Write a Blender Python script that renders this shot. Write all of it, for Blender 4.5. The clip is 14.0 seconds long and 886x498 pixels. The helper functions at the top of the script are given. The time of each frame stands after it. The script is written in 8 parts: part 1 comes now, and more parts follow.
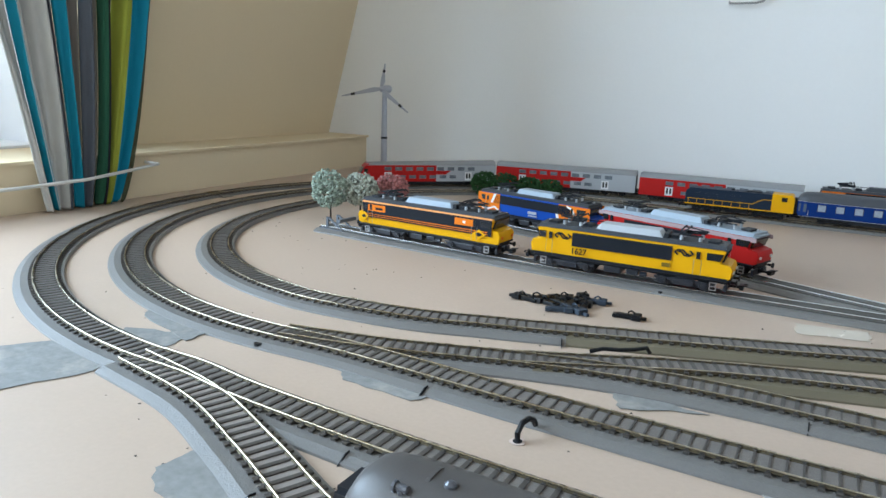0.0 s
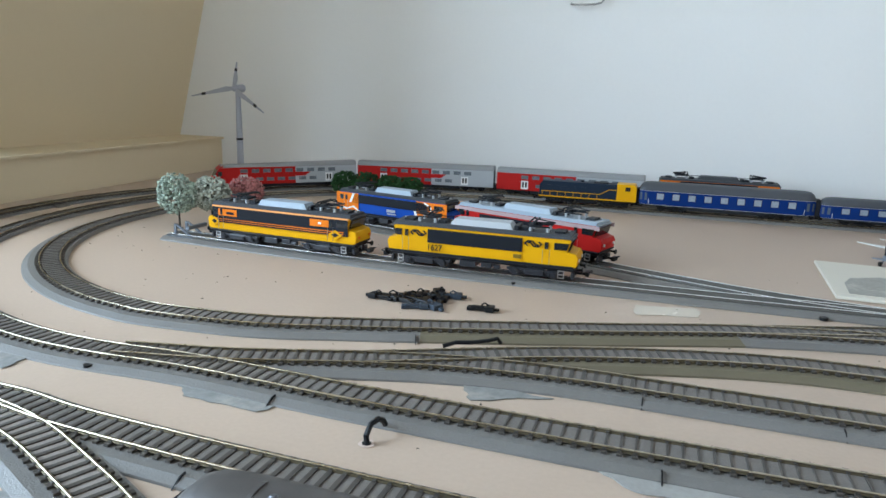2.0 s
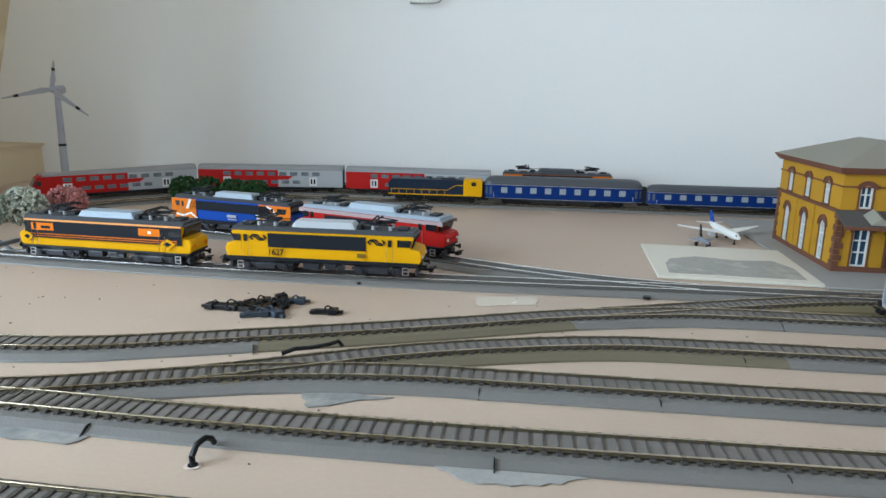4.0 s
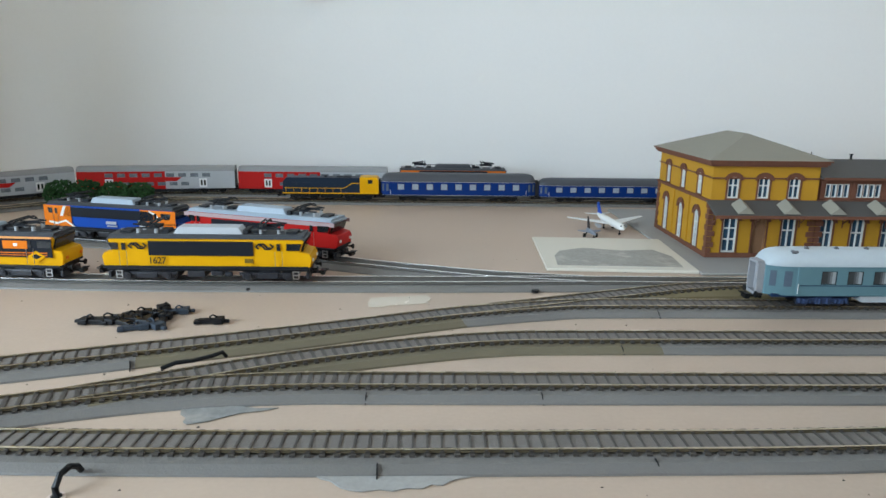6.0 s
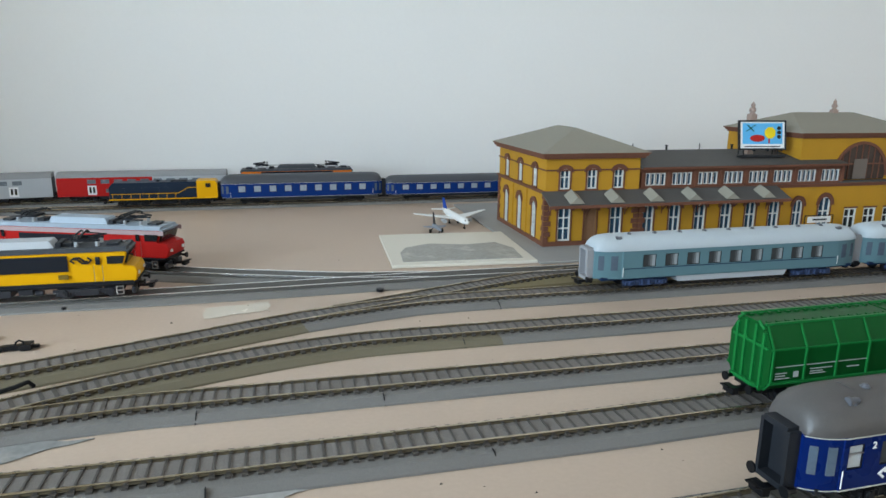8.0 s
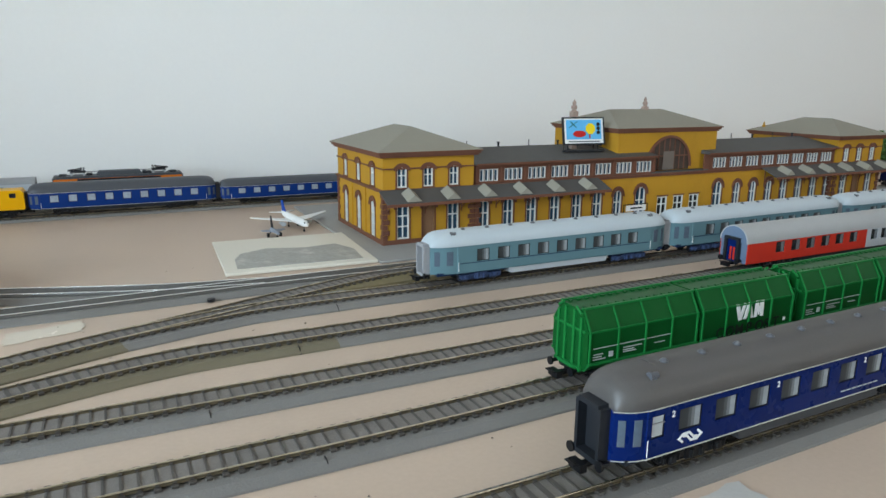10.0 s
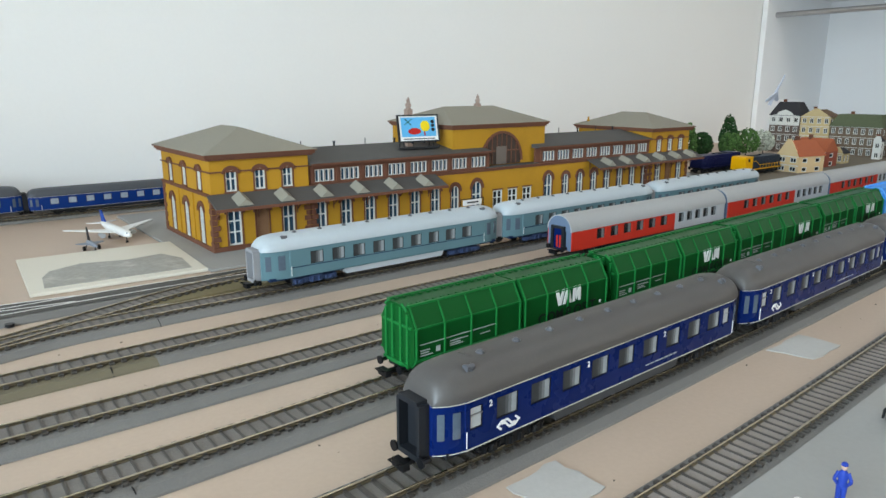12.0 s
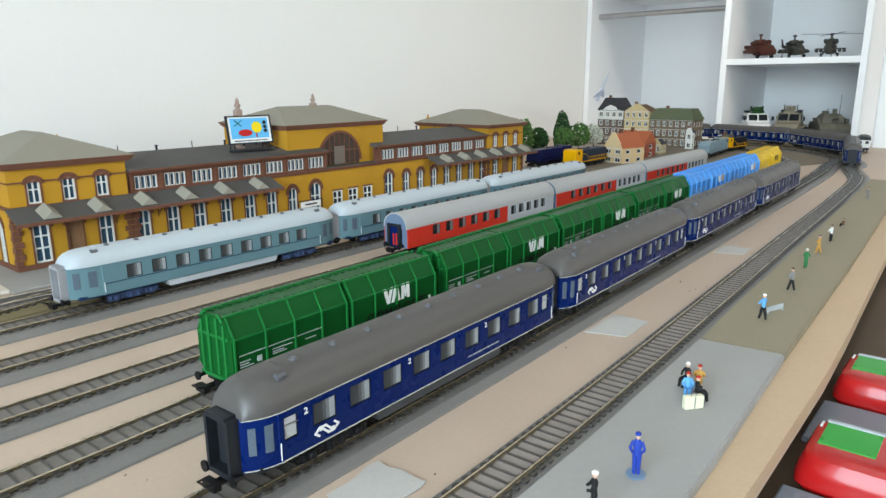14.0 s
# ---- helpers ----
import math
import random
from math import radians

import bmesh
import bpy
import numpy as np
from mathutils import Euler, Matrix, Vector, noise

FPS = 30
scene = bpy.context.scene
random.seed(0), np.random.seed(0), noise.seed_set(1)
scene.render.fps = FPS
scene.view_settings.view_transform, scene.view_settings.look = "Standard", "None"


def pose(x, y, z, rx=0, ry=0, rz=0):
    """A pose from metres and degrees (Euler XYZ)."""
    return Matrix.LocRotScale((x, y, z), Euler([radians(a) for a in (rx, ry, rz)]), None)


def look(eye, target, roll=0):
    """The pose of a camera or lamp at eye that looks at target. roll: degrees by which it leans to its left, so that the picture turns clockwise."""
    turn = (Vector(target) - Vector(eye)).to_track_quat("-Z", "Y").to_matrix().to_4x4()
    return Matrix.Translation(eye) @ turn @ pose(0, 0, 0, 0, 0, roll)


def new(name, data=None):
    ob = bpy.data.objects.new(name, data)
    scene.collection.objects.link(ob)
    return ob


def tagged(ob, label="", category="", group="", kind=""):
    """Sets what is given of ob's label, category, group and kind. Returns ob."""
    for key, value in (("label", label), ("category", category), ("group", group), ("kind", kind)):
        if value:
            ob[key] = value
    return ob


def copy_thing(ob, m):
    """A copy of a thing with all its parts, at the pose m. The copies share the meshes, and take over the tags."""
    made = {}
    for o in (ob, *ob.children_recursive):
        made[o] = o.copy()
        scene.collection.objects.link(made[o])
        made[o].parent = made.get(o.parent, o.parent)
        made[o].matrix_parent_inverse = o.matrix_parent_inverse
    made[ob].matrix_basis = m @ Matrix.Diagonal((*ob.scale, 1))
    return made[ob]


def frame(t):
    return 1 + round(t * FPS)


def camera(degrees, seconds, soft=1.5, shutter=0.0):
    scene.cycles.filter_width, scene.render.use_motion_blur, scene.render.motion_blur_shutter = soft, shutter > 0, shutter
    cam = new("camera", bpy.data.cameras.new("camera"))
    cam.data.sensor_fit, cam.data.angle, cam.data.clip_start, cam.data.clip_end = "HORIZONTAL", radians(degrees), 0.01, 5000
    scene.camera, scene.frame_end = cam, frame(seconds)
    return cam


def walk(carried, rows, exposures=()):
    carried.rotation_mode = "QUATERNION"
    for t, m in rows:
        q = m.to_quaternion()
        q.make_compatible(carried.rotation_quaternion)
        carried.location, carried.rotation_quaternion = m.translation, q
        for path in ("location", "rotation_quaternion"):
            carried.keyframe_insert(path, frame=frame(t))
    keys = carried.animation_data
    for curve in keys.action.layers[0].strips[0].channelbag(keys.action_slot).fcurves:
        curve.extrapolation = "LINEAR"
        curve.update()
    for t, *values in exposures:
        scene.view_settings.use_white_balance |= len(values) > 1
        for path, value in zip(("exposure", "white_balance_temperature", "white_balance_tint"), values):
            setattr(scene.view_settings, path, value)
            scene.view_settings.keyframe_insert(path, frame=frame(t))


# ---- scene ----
cam = camera(66.1, 14.0, 1.5)
PATH = [
    (0, 0.0027, -0.0005, 0.1695, 76.59, -1.95, 29.01),
    (0.5, 0.0052, 0.0024, 0.1691, 76.66, -1.81, 26.23),
    (1, 0.0087, 0.0056, 0.1687, 76.72, -1.72, 23.56),
    (1.5, 0.0126, 0.0084, 0.1687, 76.83, -1.62, 20.64),
    (2, 0.0169, 0.0110, 0.1689, 76.85, -1.57, 18.19),
    (2.5, 0.0212, 0.0131, 0.1692, 76.88, -1.42, 14.85),
    (3, 0.0244, 0.0152, 0.1697, 76.86, -1.32, 12.89),
    (3.5, 0.0283, 0.0170, 0.1690, 76.95, -1.20, 10.38),
    (4, 0.0344, 0.0197, 0.1689, 77.01, -1.01, 6.44),
    (6.5, 0.0539, 0.0230, 0.1767, 76.40, -0.75, -4.26),
    (7, 0.0584, 0.0251, 0.1775, 76.32, -0.74, -8.02),
    (7.5, 0.0619, 0.0263, 0.1765, 76.38, -0.67, -10.56),
    (8, 0.0657, 0.0273, 0.1746, 76.51, -0.55, -13.57),
    (10.5, 0.0859, 0.0260, 0.1743, 76.56, -0.45, -29.10),
    (11, 0.0903, 0.0240, 0.1748, 76.54, -0.31, -32.11),
    (11.5, 0.0964, 0.0218, 0.1748, 76.50, -0.18, -35.23),
    (12, 0.1024, 0.0204, 0.1740, 76.53, -0.15, -38.37),
    (12.5, 0.1076, 0.0171, 0.1740, 76.51, -0.00, -41.49),
    (13, 0.1127, 0.0135, 0.1740, 76.50, 0.09, -44.69),
    (13.5, 0.1172, 0.0106, 0.1738, 76.46, 0.14, -47.38),
    (14, 0.1220, 0.0070, 0.1739, 76.43, 0.27, -50.49),
]
walk(cam, [(t, pose(x, y, z, rx, ry, rz)) for t, x, y, z, rx, ry, rz in PATH],
     [(0, -0.26, 6430, 10), (4, -0.31, 6680, 10), (8, -0.32, 6880, 10), (11, -0.19, 7080, 10), (14, 0.13, 7280, 10)])

# ---------------------------------------------------------------- light
world = bpy.data.worlds.new("sky")
scene.world = world
world.use_nodes = True
sky = world.node_tree.nodes.new("ShaderNodeTexSky")
sky.sky_type = "NISHITA"
sky.sun_disc = False
sky.sun_elevation = radians(38)
sky.sun_rotation = radians(234)
world.node_tree.links.new(sky.outputs[0], world.node_tree.nodes["Background"].inputs[0])
world.node_tree.nodes["Background"].inputs[1].default_value = 0.12
sun = new("sun", bpy.data.lights.new("sun", "SUN"))
sun.data.energy, sun.data.angle, sun.data.color = 0.7, radians(12), (1.0, 0.96, 0.90)
sun.matrix_world = look((-3, -2.2, 3.4), (0, 0, 0))


def window_light(name, centre, target, w, h, watts, colour):
    lamp = new(name, bpy.data.lights.new(name, "AREA"))
    lamp.data.shape, lamp.data.size, lamp.data.size_y = "RECTANGLE", w, h
    lamp.data.energy, lamp.data.color = watts, colour
    lamp.matrix_world = look(centre, target)
    return lamp


# Daylight of the attic window on the left.
window_light("window_light", (-1.30, -0.43, 0.54), (0.4, -1.10, 0.32), 1.6, 0.85, 84.0, (0.59, 0.795, 1.0))
# Added lamp behind the camera; no window is known there.
window_light("window_light", (1.85, -1.90, 0.65), (1.75, 0.8, 0.30), 2.0, 1.0, 12.0, (1.0, 0.94, 0.86))
# Overhead fill added to brighten upward faces; its real source is unknown.
window_light("skylight_light", (1.30, -0.05, 1.56), (1.30, -0.04, 0.0), 1.4, 0.6, 5.0, (0.97, 0.97, 1.0))

# ---------------------------------------------------------------- materials
MATS = {}


def mat(name, col, rough=0.5, metal=0.0, var=0.10, scale=60.0, bump=0.0, bscale=400.0, stain=0.0, stain_col=None, spec=0.25, coat=0.0):
    """A painted, printed or raw surface: fine grain, a larger mottling and an optional stain layer."""
    if name in MATS:
        return MATS[name]
    m = bpy.data.materials.new(name)
    m.use_nodes = True
    nt = m.node_tree
    b = nt.nodes["Principled BSDF"]
    b.inputs["Roughness"].default_value = rough
    b.inputs["Metallic"].default_value = metal
    b.inputs["Specular IOR Level"].default_value = spec
    b.inputs["Coat Weight"].default_value = coat
    tc = nt.nodes.new("ShaderNodeTexCoord")
    fine = nt.nodes.new("ShaderNodeTexNoise")
    fine.inputs["Scale"].default_value = bscale
    fine.inputs["Detail"].default_value = 3
    big = nt.nodes.new("ShaderNodeTexNoise")
    big.inputs["Scale"].default_value = scale
    big.inputs["Detail"].default_value = 4
    for n in (fine, big):
        nt.links.new(tc.outputs["Object"], n.inputs["Vector"])
    ramp = nt.nodes.new("ShaderNodeMix")
    ramp.data_type = "RGBA"
    ramp.inputs["A"].default_value = (*[c * (1 - var) for c in col], 1)
    ramp.inputs["B"].default_value = (*[min(1, c * (1 + var)) for c in col], 1)
    addn = nt.nodes.new("ShaderNodeMath")
    addn.operation = "MULTIPLY_ADD"
    addn.inputs[1].default_value = 0.5
    nt.links.new(fine.outputs["Fac"], addn.inputs[0])
    half = nt.nodes.new("ShaderNodeMath")
    half.operation = "MULTIPLY"
    half.inputs[1].default_value = 0.5
    nt.links.new(big.outputs["Fac"], half.inputs[0])
    nt.links.new(half.outputs[0], addn.inputs[2])
    nt.links.new(addn.outputs[0], ramp.inputs["Factor"])
    out = ramp.outputs["Result"]
    if stain:
        sn = nt.nodes.new("ShaderNodeTexNoise")
        sn.inputs["Scale"].default_value = scale * 0.35
        sn.inputs["Detail"].default_value = 7
        sn.inputs["Roughness"].default_value = 0.65
        nt.links.new(tc.outputs["Object"], sn.inputs["Vector"])
        cr = nt.nodes.new("ShaderNodeValToRGB")
        cr.color_ramp.elements[0].position, cr.color_ramp.elements[1].position = 0.52, 0.72
        nt.links.new(sn.outputs["Fac"], cr.inputs["Fac"])
        sm = nt.nodes.new("ShaderNodeMath")
        sm.operation = "MULTIPLY"
        sm.inputs[1].default_value = stain
        nt.links.new(cr.outputs["Color"], sm.inputs[0])
        mx = nt.nodes.new("ShaderNodeMix")
        mx.data_type = "RGBA"
        nt.links.new(sm.outputs[0], mx.inputs["Factor"])
        nt.links.new(out, mx.inputs["A"])
        mx.inputs["B"].default_value = (*(stain_col or [c * 0.45 for c in col]), 1)
        out = mx.outputs["Result"]
    nt.links.new(out, b.inputs["Base Color"])
    rv = nt.nodes.new("ShaderNodeMath")
    rv.operation = "MULTIPLY_ADD"
    rv.inputs[1].default_value = 0.16
    rv.inputs[2].default_value = rough - 0.08
    nt.links.new(big.outputs["Fac"], rv.inputs[0])
    nt.links.new(rv.outputs[0], b.inputs["Roughness"])
    if bump:
        bp = nt.nodes.new("ShaderNodeBump")
        bp.inputs["Strength"].default_value = bump
        bp.inputs["Distance"].default_value = 0.0006
        nt.links.new(fine.outputs["Fac"], bp.inputs["Height"])
        nt.links.new(bp.outputs["Normal"], b.inputs["Normal"])
    MATS[name] = m
    return m


def paint(name, col, rough=0.38):
    return mat(name, col, rough, var=0.07, scale=90, bump=0.02, bscale=900, spec=0.10)


BOARD = mat("bare_fibreboard", (0.500, 0.382, 0.296), 0.50, spec=0.35, var=0.12, scale=7, bump=0.06, bscale=350, stain=0.7, stain_col=(0.415, 0.325, 0.254))
BED = mat("grey_foam_roadbed", (0.160, 0.152, 0.142), 0.47, spec=0.5, var=0.24, scale=14, bump=0.5, bscale=900, stain=0.35, stain_col=(0.13, 0.117, 0.09))
SLEEPER = mat("brown_plastic_sleeper", (0.060, 0.052, 0.045), 0.42, var=0.35, scale=220, bump=0.1, spec=0.5)
BALLAST = mat("brown_grey_track_infill", (0.178, 0.160, 0.145), 0.55, spec=0.4, var=0.35, scale=90, bump=0.6, bscale=1400, stain=0.4, stain_col=(0.085, 0.08, 0.072))
DUSTY = mat("dusty_pink_grey_track_infill", (0.275, 0.240, 0.217), 0.65, var=0.3, scale=90, bump=0.6, bscale=1400)
DARKFILL = mat("dark_sunk_track_infill", (0.085, 0.080, 0.072), 0.6, var=0.3, scale=60, bump=0.4, bscale=900)
OLIVEBED = mat("olive_painted_roadbed", (0.150, 0.128, 0.085), 0.6, var=0.14, scale=14, bump=0.25, bscale=900)
RAILSIDE = mat("dull_brown_rail_side", (0.150, 0.122, 0.078), 0.42, 0.6, var=0.25, scale=60)
# Base colour raised so the siding rails show their glare.
GLARERAIL = mat("glare_bright_nickel_rail", (0.90, 0.90, 0.90), 0.22, 1.0, var=0.1, scale=40)
RAIL = mat("tarnished_nickel_rail", (0.52, 0.455, 0.345), 0.27, 1.0, var=0.25, scale=40)
GREYPLATE = mat("grey_painted_card", (0.315, 0.31, 0.295), 0.6, var=0.10, scale=18, bump=0.06, stain=0.3, stain_col=(0.43, 0.42, 0.40))
OLIVEWEDGE = mat("dark_olive_paint", (0.17, 0.14, 0.075), 0.6, var=0.12, scale=18, bump=0.06)
OLIVEPLATE = mat("olive_grey_painted_card", (0.255, 0.22, 0.15), 0.6, var=0.10, scale=18, bump=0.06)
PALEPATCH = mat("pale_grey_plaster_patch", (0.47, 0.455, 0.43), 0.7, var=0.14, scale=40, bump=0.12, bscale=500, stain=0.4, stain_col=(0.36, 0.34, 0.31))
DARKPATCH = mat("dark_grey_paint_patch", (0.23, 0.23, 0.22), 0.8, var=0.5, scale=90, bump=0.4, bscale=260, stain=0.8, stain_col=(0.42, 0.38, 0.33))
WALLM = mat("white_wall_paint", (0.83, 0.825, 0.805), 0.85, var=0.03, scale=3, bump=0.08, bscale=160)
CREAM = mat("cream_wall_paint", (0.76, 0.63, 0.43), 0.85, var=0.03, scale=3, bump=0.08, bscale=160)
WHITEPANEL = mat("white_melamine", (0.86, 0.87, 0.88), 0.45, var=0.03, scale=4)
FLOORM = mat("brown_wood_floor", (0.12, 0.075, 0.045), 0.5, var=0.2, scale=8)
STEEL = mat("brushed_steel", (0.45, 0.45, 0.46), 0.35, 1.0, var=0.1, scale=50)
BOGIEM = mat("dark_blue_grey_running_gear", (0.013, 0.015, 0.021), 0.36, spec=0.5, var=0.35, scale=160, bump=0.08)
BLACK = mat("black_plastic", (0.006, 0.0065, 0.008), 0.42, var=0.2, scale=150)
DARK = mat("dark_grey_plastic", (0.014, 0.016, 0.020), 0.5, var=0.2, scale=120, bump=0.05)
GLASS = mat("dark_window_glass", (0.012, 0.016, 0.020), 0.12, var=0.3, scale=80, spec=0.7)
PALEGLASS = mat("hazy_plastic_window", (0.075, 0.085, 0.095), 0.15, var=0.5, scale=110, spec=0.7)
WHITE = paint("white_paint", (0.78, 0.78, 0.76))


def bm_new():
    return bmesh.new()


def box(bm, x0, x1, y0, y1, z0, z1, bevel=0.0):
    v = [bm.verts.new(p) for p in ((x0, y0, z0), (x1, y0, z0), (x1, y1, z0), (x0, y1, z0), (x0, y0, z1), (x1, y0, z1), (x1, y1, z1), (x0, y1, z1))]
    f = [bm.faces.new([v[i] for i in q]) for q in ((0, 3, 2, 1), (4, 5, 6, 7), (0, 1, 5, 4), (1, 2, 6, 5), (2, 3, 7, 6), (3, 0, 4, 7))]
    if bevel:
        bmesh.ops.bevel(bm, geom=list({e for q in f for e in q.edges}), offset=bevel, segments=2, affect="EDGES", profile=0.5)
    return bm


def prism(bm, poly, a0, a1, axis="x", scale1=1.0):
    """Extrude a closed polygon of (u, v) along an axis: x -> (a, u, v), y -> (u, a, v), z -> (u, v, a)."""
    def at(a, u, v):
        return {"x": (a, u, v), "y": (u, a, v), "z": (u, v, a)}[axis]
    n = len(poly)
    r0 = [bm.verts.new(at(a0, u, v)) for u, v in poly]
    r1 = [bm.verts.new(at(a1, u * scale1, v)) for u, v in poly]
    fs = [bm.faces.new(r0), bm.faces.new(r1)]
    for i in range(n):
        fs.append(bm.faces.new((r0[i], r0[(i + 1) % n], r1[(i + 1) % n], r1[i])))
    bmesh.ops.recalc_face_normals(bm, faces=fs)
    return fs


def loft(bm, rings, cap=True):
    """Join rings of equally many points into one skin."""
    rs = [[bm.verts.new(p) for p in r] for r in rings]
    fs = []
    for a, b in zip(rs, rs[1:]):
        for i in range(len(a)):
            fs.append(bm.faces.new((a[i], a[(i + 1) % len(a)], b[(i + 1) % len(a)], b[i])))
    if cap:
        fs += [bm.faces.new(rs[0]), bm.faces.new(rs[-1])]
    bmesh.ops.recalc_face_normals(bm, faces=fs)
    return fs


def rod(bm, p, q, r, n=8, r2=None):
    p, q = Vector(p), Vector(q)
    d = (q - p).normalized()
    a = d.orthogonal().normalized()
    b = d.cross(a)
    r2 = r if r2 is None else r2
    ring = lambda c, rr: [c + rr * (math.cos(6.28319 * i / n) * a + math.sin(6.28319 * i / n) * b) for i in range(n)]
    return loft(bm, [ring(p, r), ring(q, r2)])


def tube(bm, pts, r, n=7):
    pts = [Vector(p) for p in pts]
    rings = []
    for i, p in enumerate(pts):
        d = (pts[min(i + 1, len(pts) - 1)] - pts[max(i - 1, 0)]).normalized()
        a = d.cross(Vector((0.13, 0.21, 0.97))).normalized()
        b = d.cross(a)
        rings.append([p + r * (math.cos(6.28319 * k / n) * a + math.sin(6.28319 * k / n) * b) for k in range(n)])
    return loft(bm, rings)


def panel(bm, u0, u1, v0, v1, holes, t0, t1, axis="y"):
    """A wall of some thickness with rectangular openings (u0, u1, v0, v1) right through it; axis is its normal."""
    us = sorted({u0, u1, *(h[0] for h in holes), *(h[1] for h in holes)})
    vs = sorted({v0, v1, *(h[2] for h in holes), *(h[3] for h in holes)})
    us = [u for u in us if u0 <= u <= u1]
    vs = [v for v in vs if v0 <= v <= v1]
    solid = lambda i, j: 0 <= i < len(us) - 1 and 0 <= j < len(vs) - 1 and not any(
        h[0] - 1e-7 <= us[i] and us[i + 1] <= h[1] + 1e-7 and h[2] - 1e-7 <= vs[j] and vs[j + 1] <= h[3] + 1e-7 for h in holes)
    at = (lambda u, t, v: (u, t, v)) if axis == "y" else (lambda u, t, v: (t, u, v))
    fs = []
    for i in range(len(us) - 1):
        for j in range(len(vs) - 1):
            if not solid(i, j):
                continue
            a, b, c, d = us[i], us[i + 1], vs[j], vs[j + 1]
            for t in (t0, t1):
                fs.append(bm.faces.new([bm.verts.new(at(*p)) for p in ((a, t, c), (b, t, c), (b, t, d), (a, t, d))]))
            for ni, nj, e in ((i - 1, j, ((a, c), (a, d))), (i + 1, j, ((b, c), (b, d))), (i, j - 1, ((a, c), (b, c))), (i, j + 1, ((a, d), (b, d)))):
                if not solid(ni, nj):
                    (p, q), (r, s) = e
                    fs.append(bm.faces.new([bm.verts.new(at(*w)) for w in ((p, t0, q), (r, t0, s), (r, t1, s), (p, t1, q))]))
    bmesh.ops.remove_doubles(bm, verts=bm.verts[:], dist=1e-6)
    bmesh.ops.recalc_face_normals(bm, faces=bm.faces[:])
    return bm


def link(name, bm, material, parent=None, label="", smooth=False):
    me = bpy.data.meshes.new(name)
    bm.to_mesh(me)
    bm.free()
    for m in material if isinstance(material, (list, tuple)) else [material]:
        me.materials.append(m)
    if smooth:
        me.shade_smooth()
        me.set_sharp_from_angle(angle=radians(38))
    ob = new(name, me)
    if parent:
        ob.parent = parent
    if label:
        ob["label"] = label
    return ob


def part(name, bm, material, parent, label="", smooth=False):
    return link(name, bm, material, parent, label, smooth)


def thing(name, m=None, label="", category="", group="", kind=""):
    ob = new(name)
    ob.empty_display_size = 0.01
    ob.matrix_basis = m or Matrix.Identity(4)
    return tagged(ob, label, category, group, kind)


def boxpart(name, parent, material, b, bevel=0.0, label=""):
    return part(name, box(bm_new(), *b, bevel), material, parent, label)


# ---------------------------------------------------------------- room
WALL_Y, KNEE_X, RIGHT_X, FLOOR_Z, CEIL_Z = 1.20, -0.845, 2.95, -0.74, 1.55


def setting(name, bm, material, label, category):
    return tagged(link(name, bm, material), label, category, kind="structure")


setting("floor", box(bm_new(), -1.6, 3.1, -2.1, 1.4, FLOOR_Z - 0.1, FLOOR_Z), FLOORM, "brown wooden floor of the attic room", "floor")
setting("wall_north", box(bm_new(), -1.6, 3.1, WALL_Y, WALL_Y + 0.12, FLOOR_Z, CEIL_Z), WALLM, "plain white painted gable wall behind the layout", "wall")
setting("wall_east", box(bm_new(), RIGHT_X, RIGHT_X + 0.12, -2.0, WALL_Y, FLOOR_Z, CEIL_Z), WALLM, "white painted wall behind the built-in cupboard", "wall")
# Wall out of view, its opening made up for the added lamp.
setting("wall_south", panel(bm_new(), -1.6, 3.1, FLOOR_Z, CEIL_Z, [(0.8, 2.9, 0.1, 1.2)], -2.12, -2.0), WALLM, "unseen white painted wall with a wide opening for an added lamp", "wall")
# Ceiling out of view, left open where the added overhead fill sits.
bm = bm_new()
for b in ((-1.6, 0.58, -2.12, 1.32), (2.02, 3.1, -2.12, 1.32), (0.58, 2.02, -2.12, -0.37), (0.58, 2.02, 0.27, 1.32)):
    box(bm, *b, CEIL_Z, CEIL_Z + 0.1)
setting("ceiling", bm, WALLM, "unseen white painted flat ceiling with an opening for an added fill lamp", "ceiling")
# the sloping roof side: a knee wall, a deep ledge, and the slope with a window in it
LEDGE_Z, LEDGE_X = 0.064, -0.945
setting("wall_knee", box(bm_new(), KNEE_X - 0.1, KNEE_X, -2.0, WALL_Y, FLOOR_Z, LEDGE_Z - 0.004), CREAM, "low cream painted knee wall under the slope", "wall")
setting("ledge", box(bm_new(), LEDGE_X - 0.05, KNEE_X + 0.006, -2.0, WALL_Y, LEDGE_Z - 0.004, LEDGE_Z), CREAM, "cream painted ledge on top of the knee wall", "ledge")
bm = panel(bm_new(), -2.0, WALL_Y, 0.0, 1.55, [(-1.3, 0.60, 0.0, 0.95)], -0.06, 0.0, axis="x")
bmesh.ops.transform(bm, matrix=Matrix.Translation((LEDGE_X, 0, LEDGE_Z)) @ Matrix.Rotation(radians(16), 4, "Y"), verts=bm.verts[:])
setting("wall_slope", bm, CREAM, "cream painted sloping attic wall with a window recess", "wall")
reveal = thing("window_1", None, "white framed attic window with a deep white recess", "window", kind="structure")
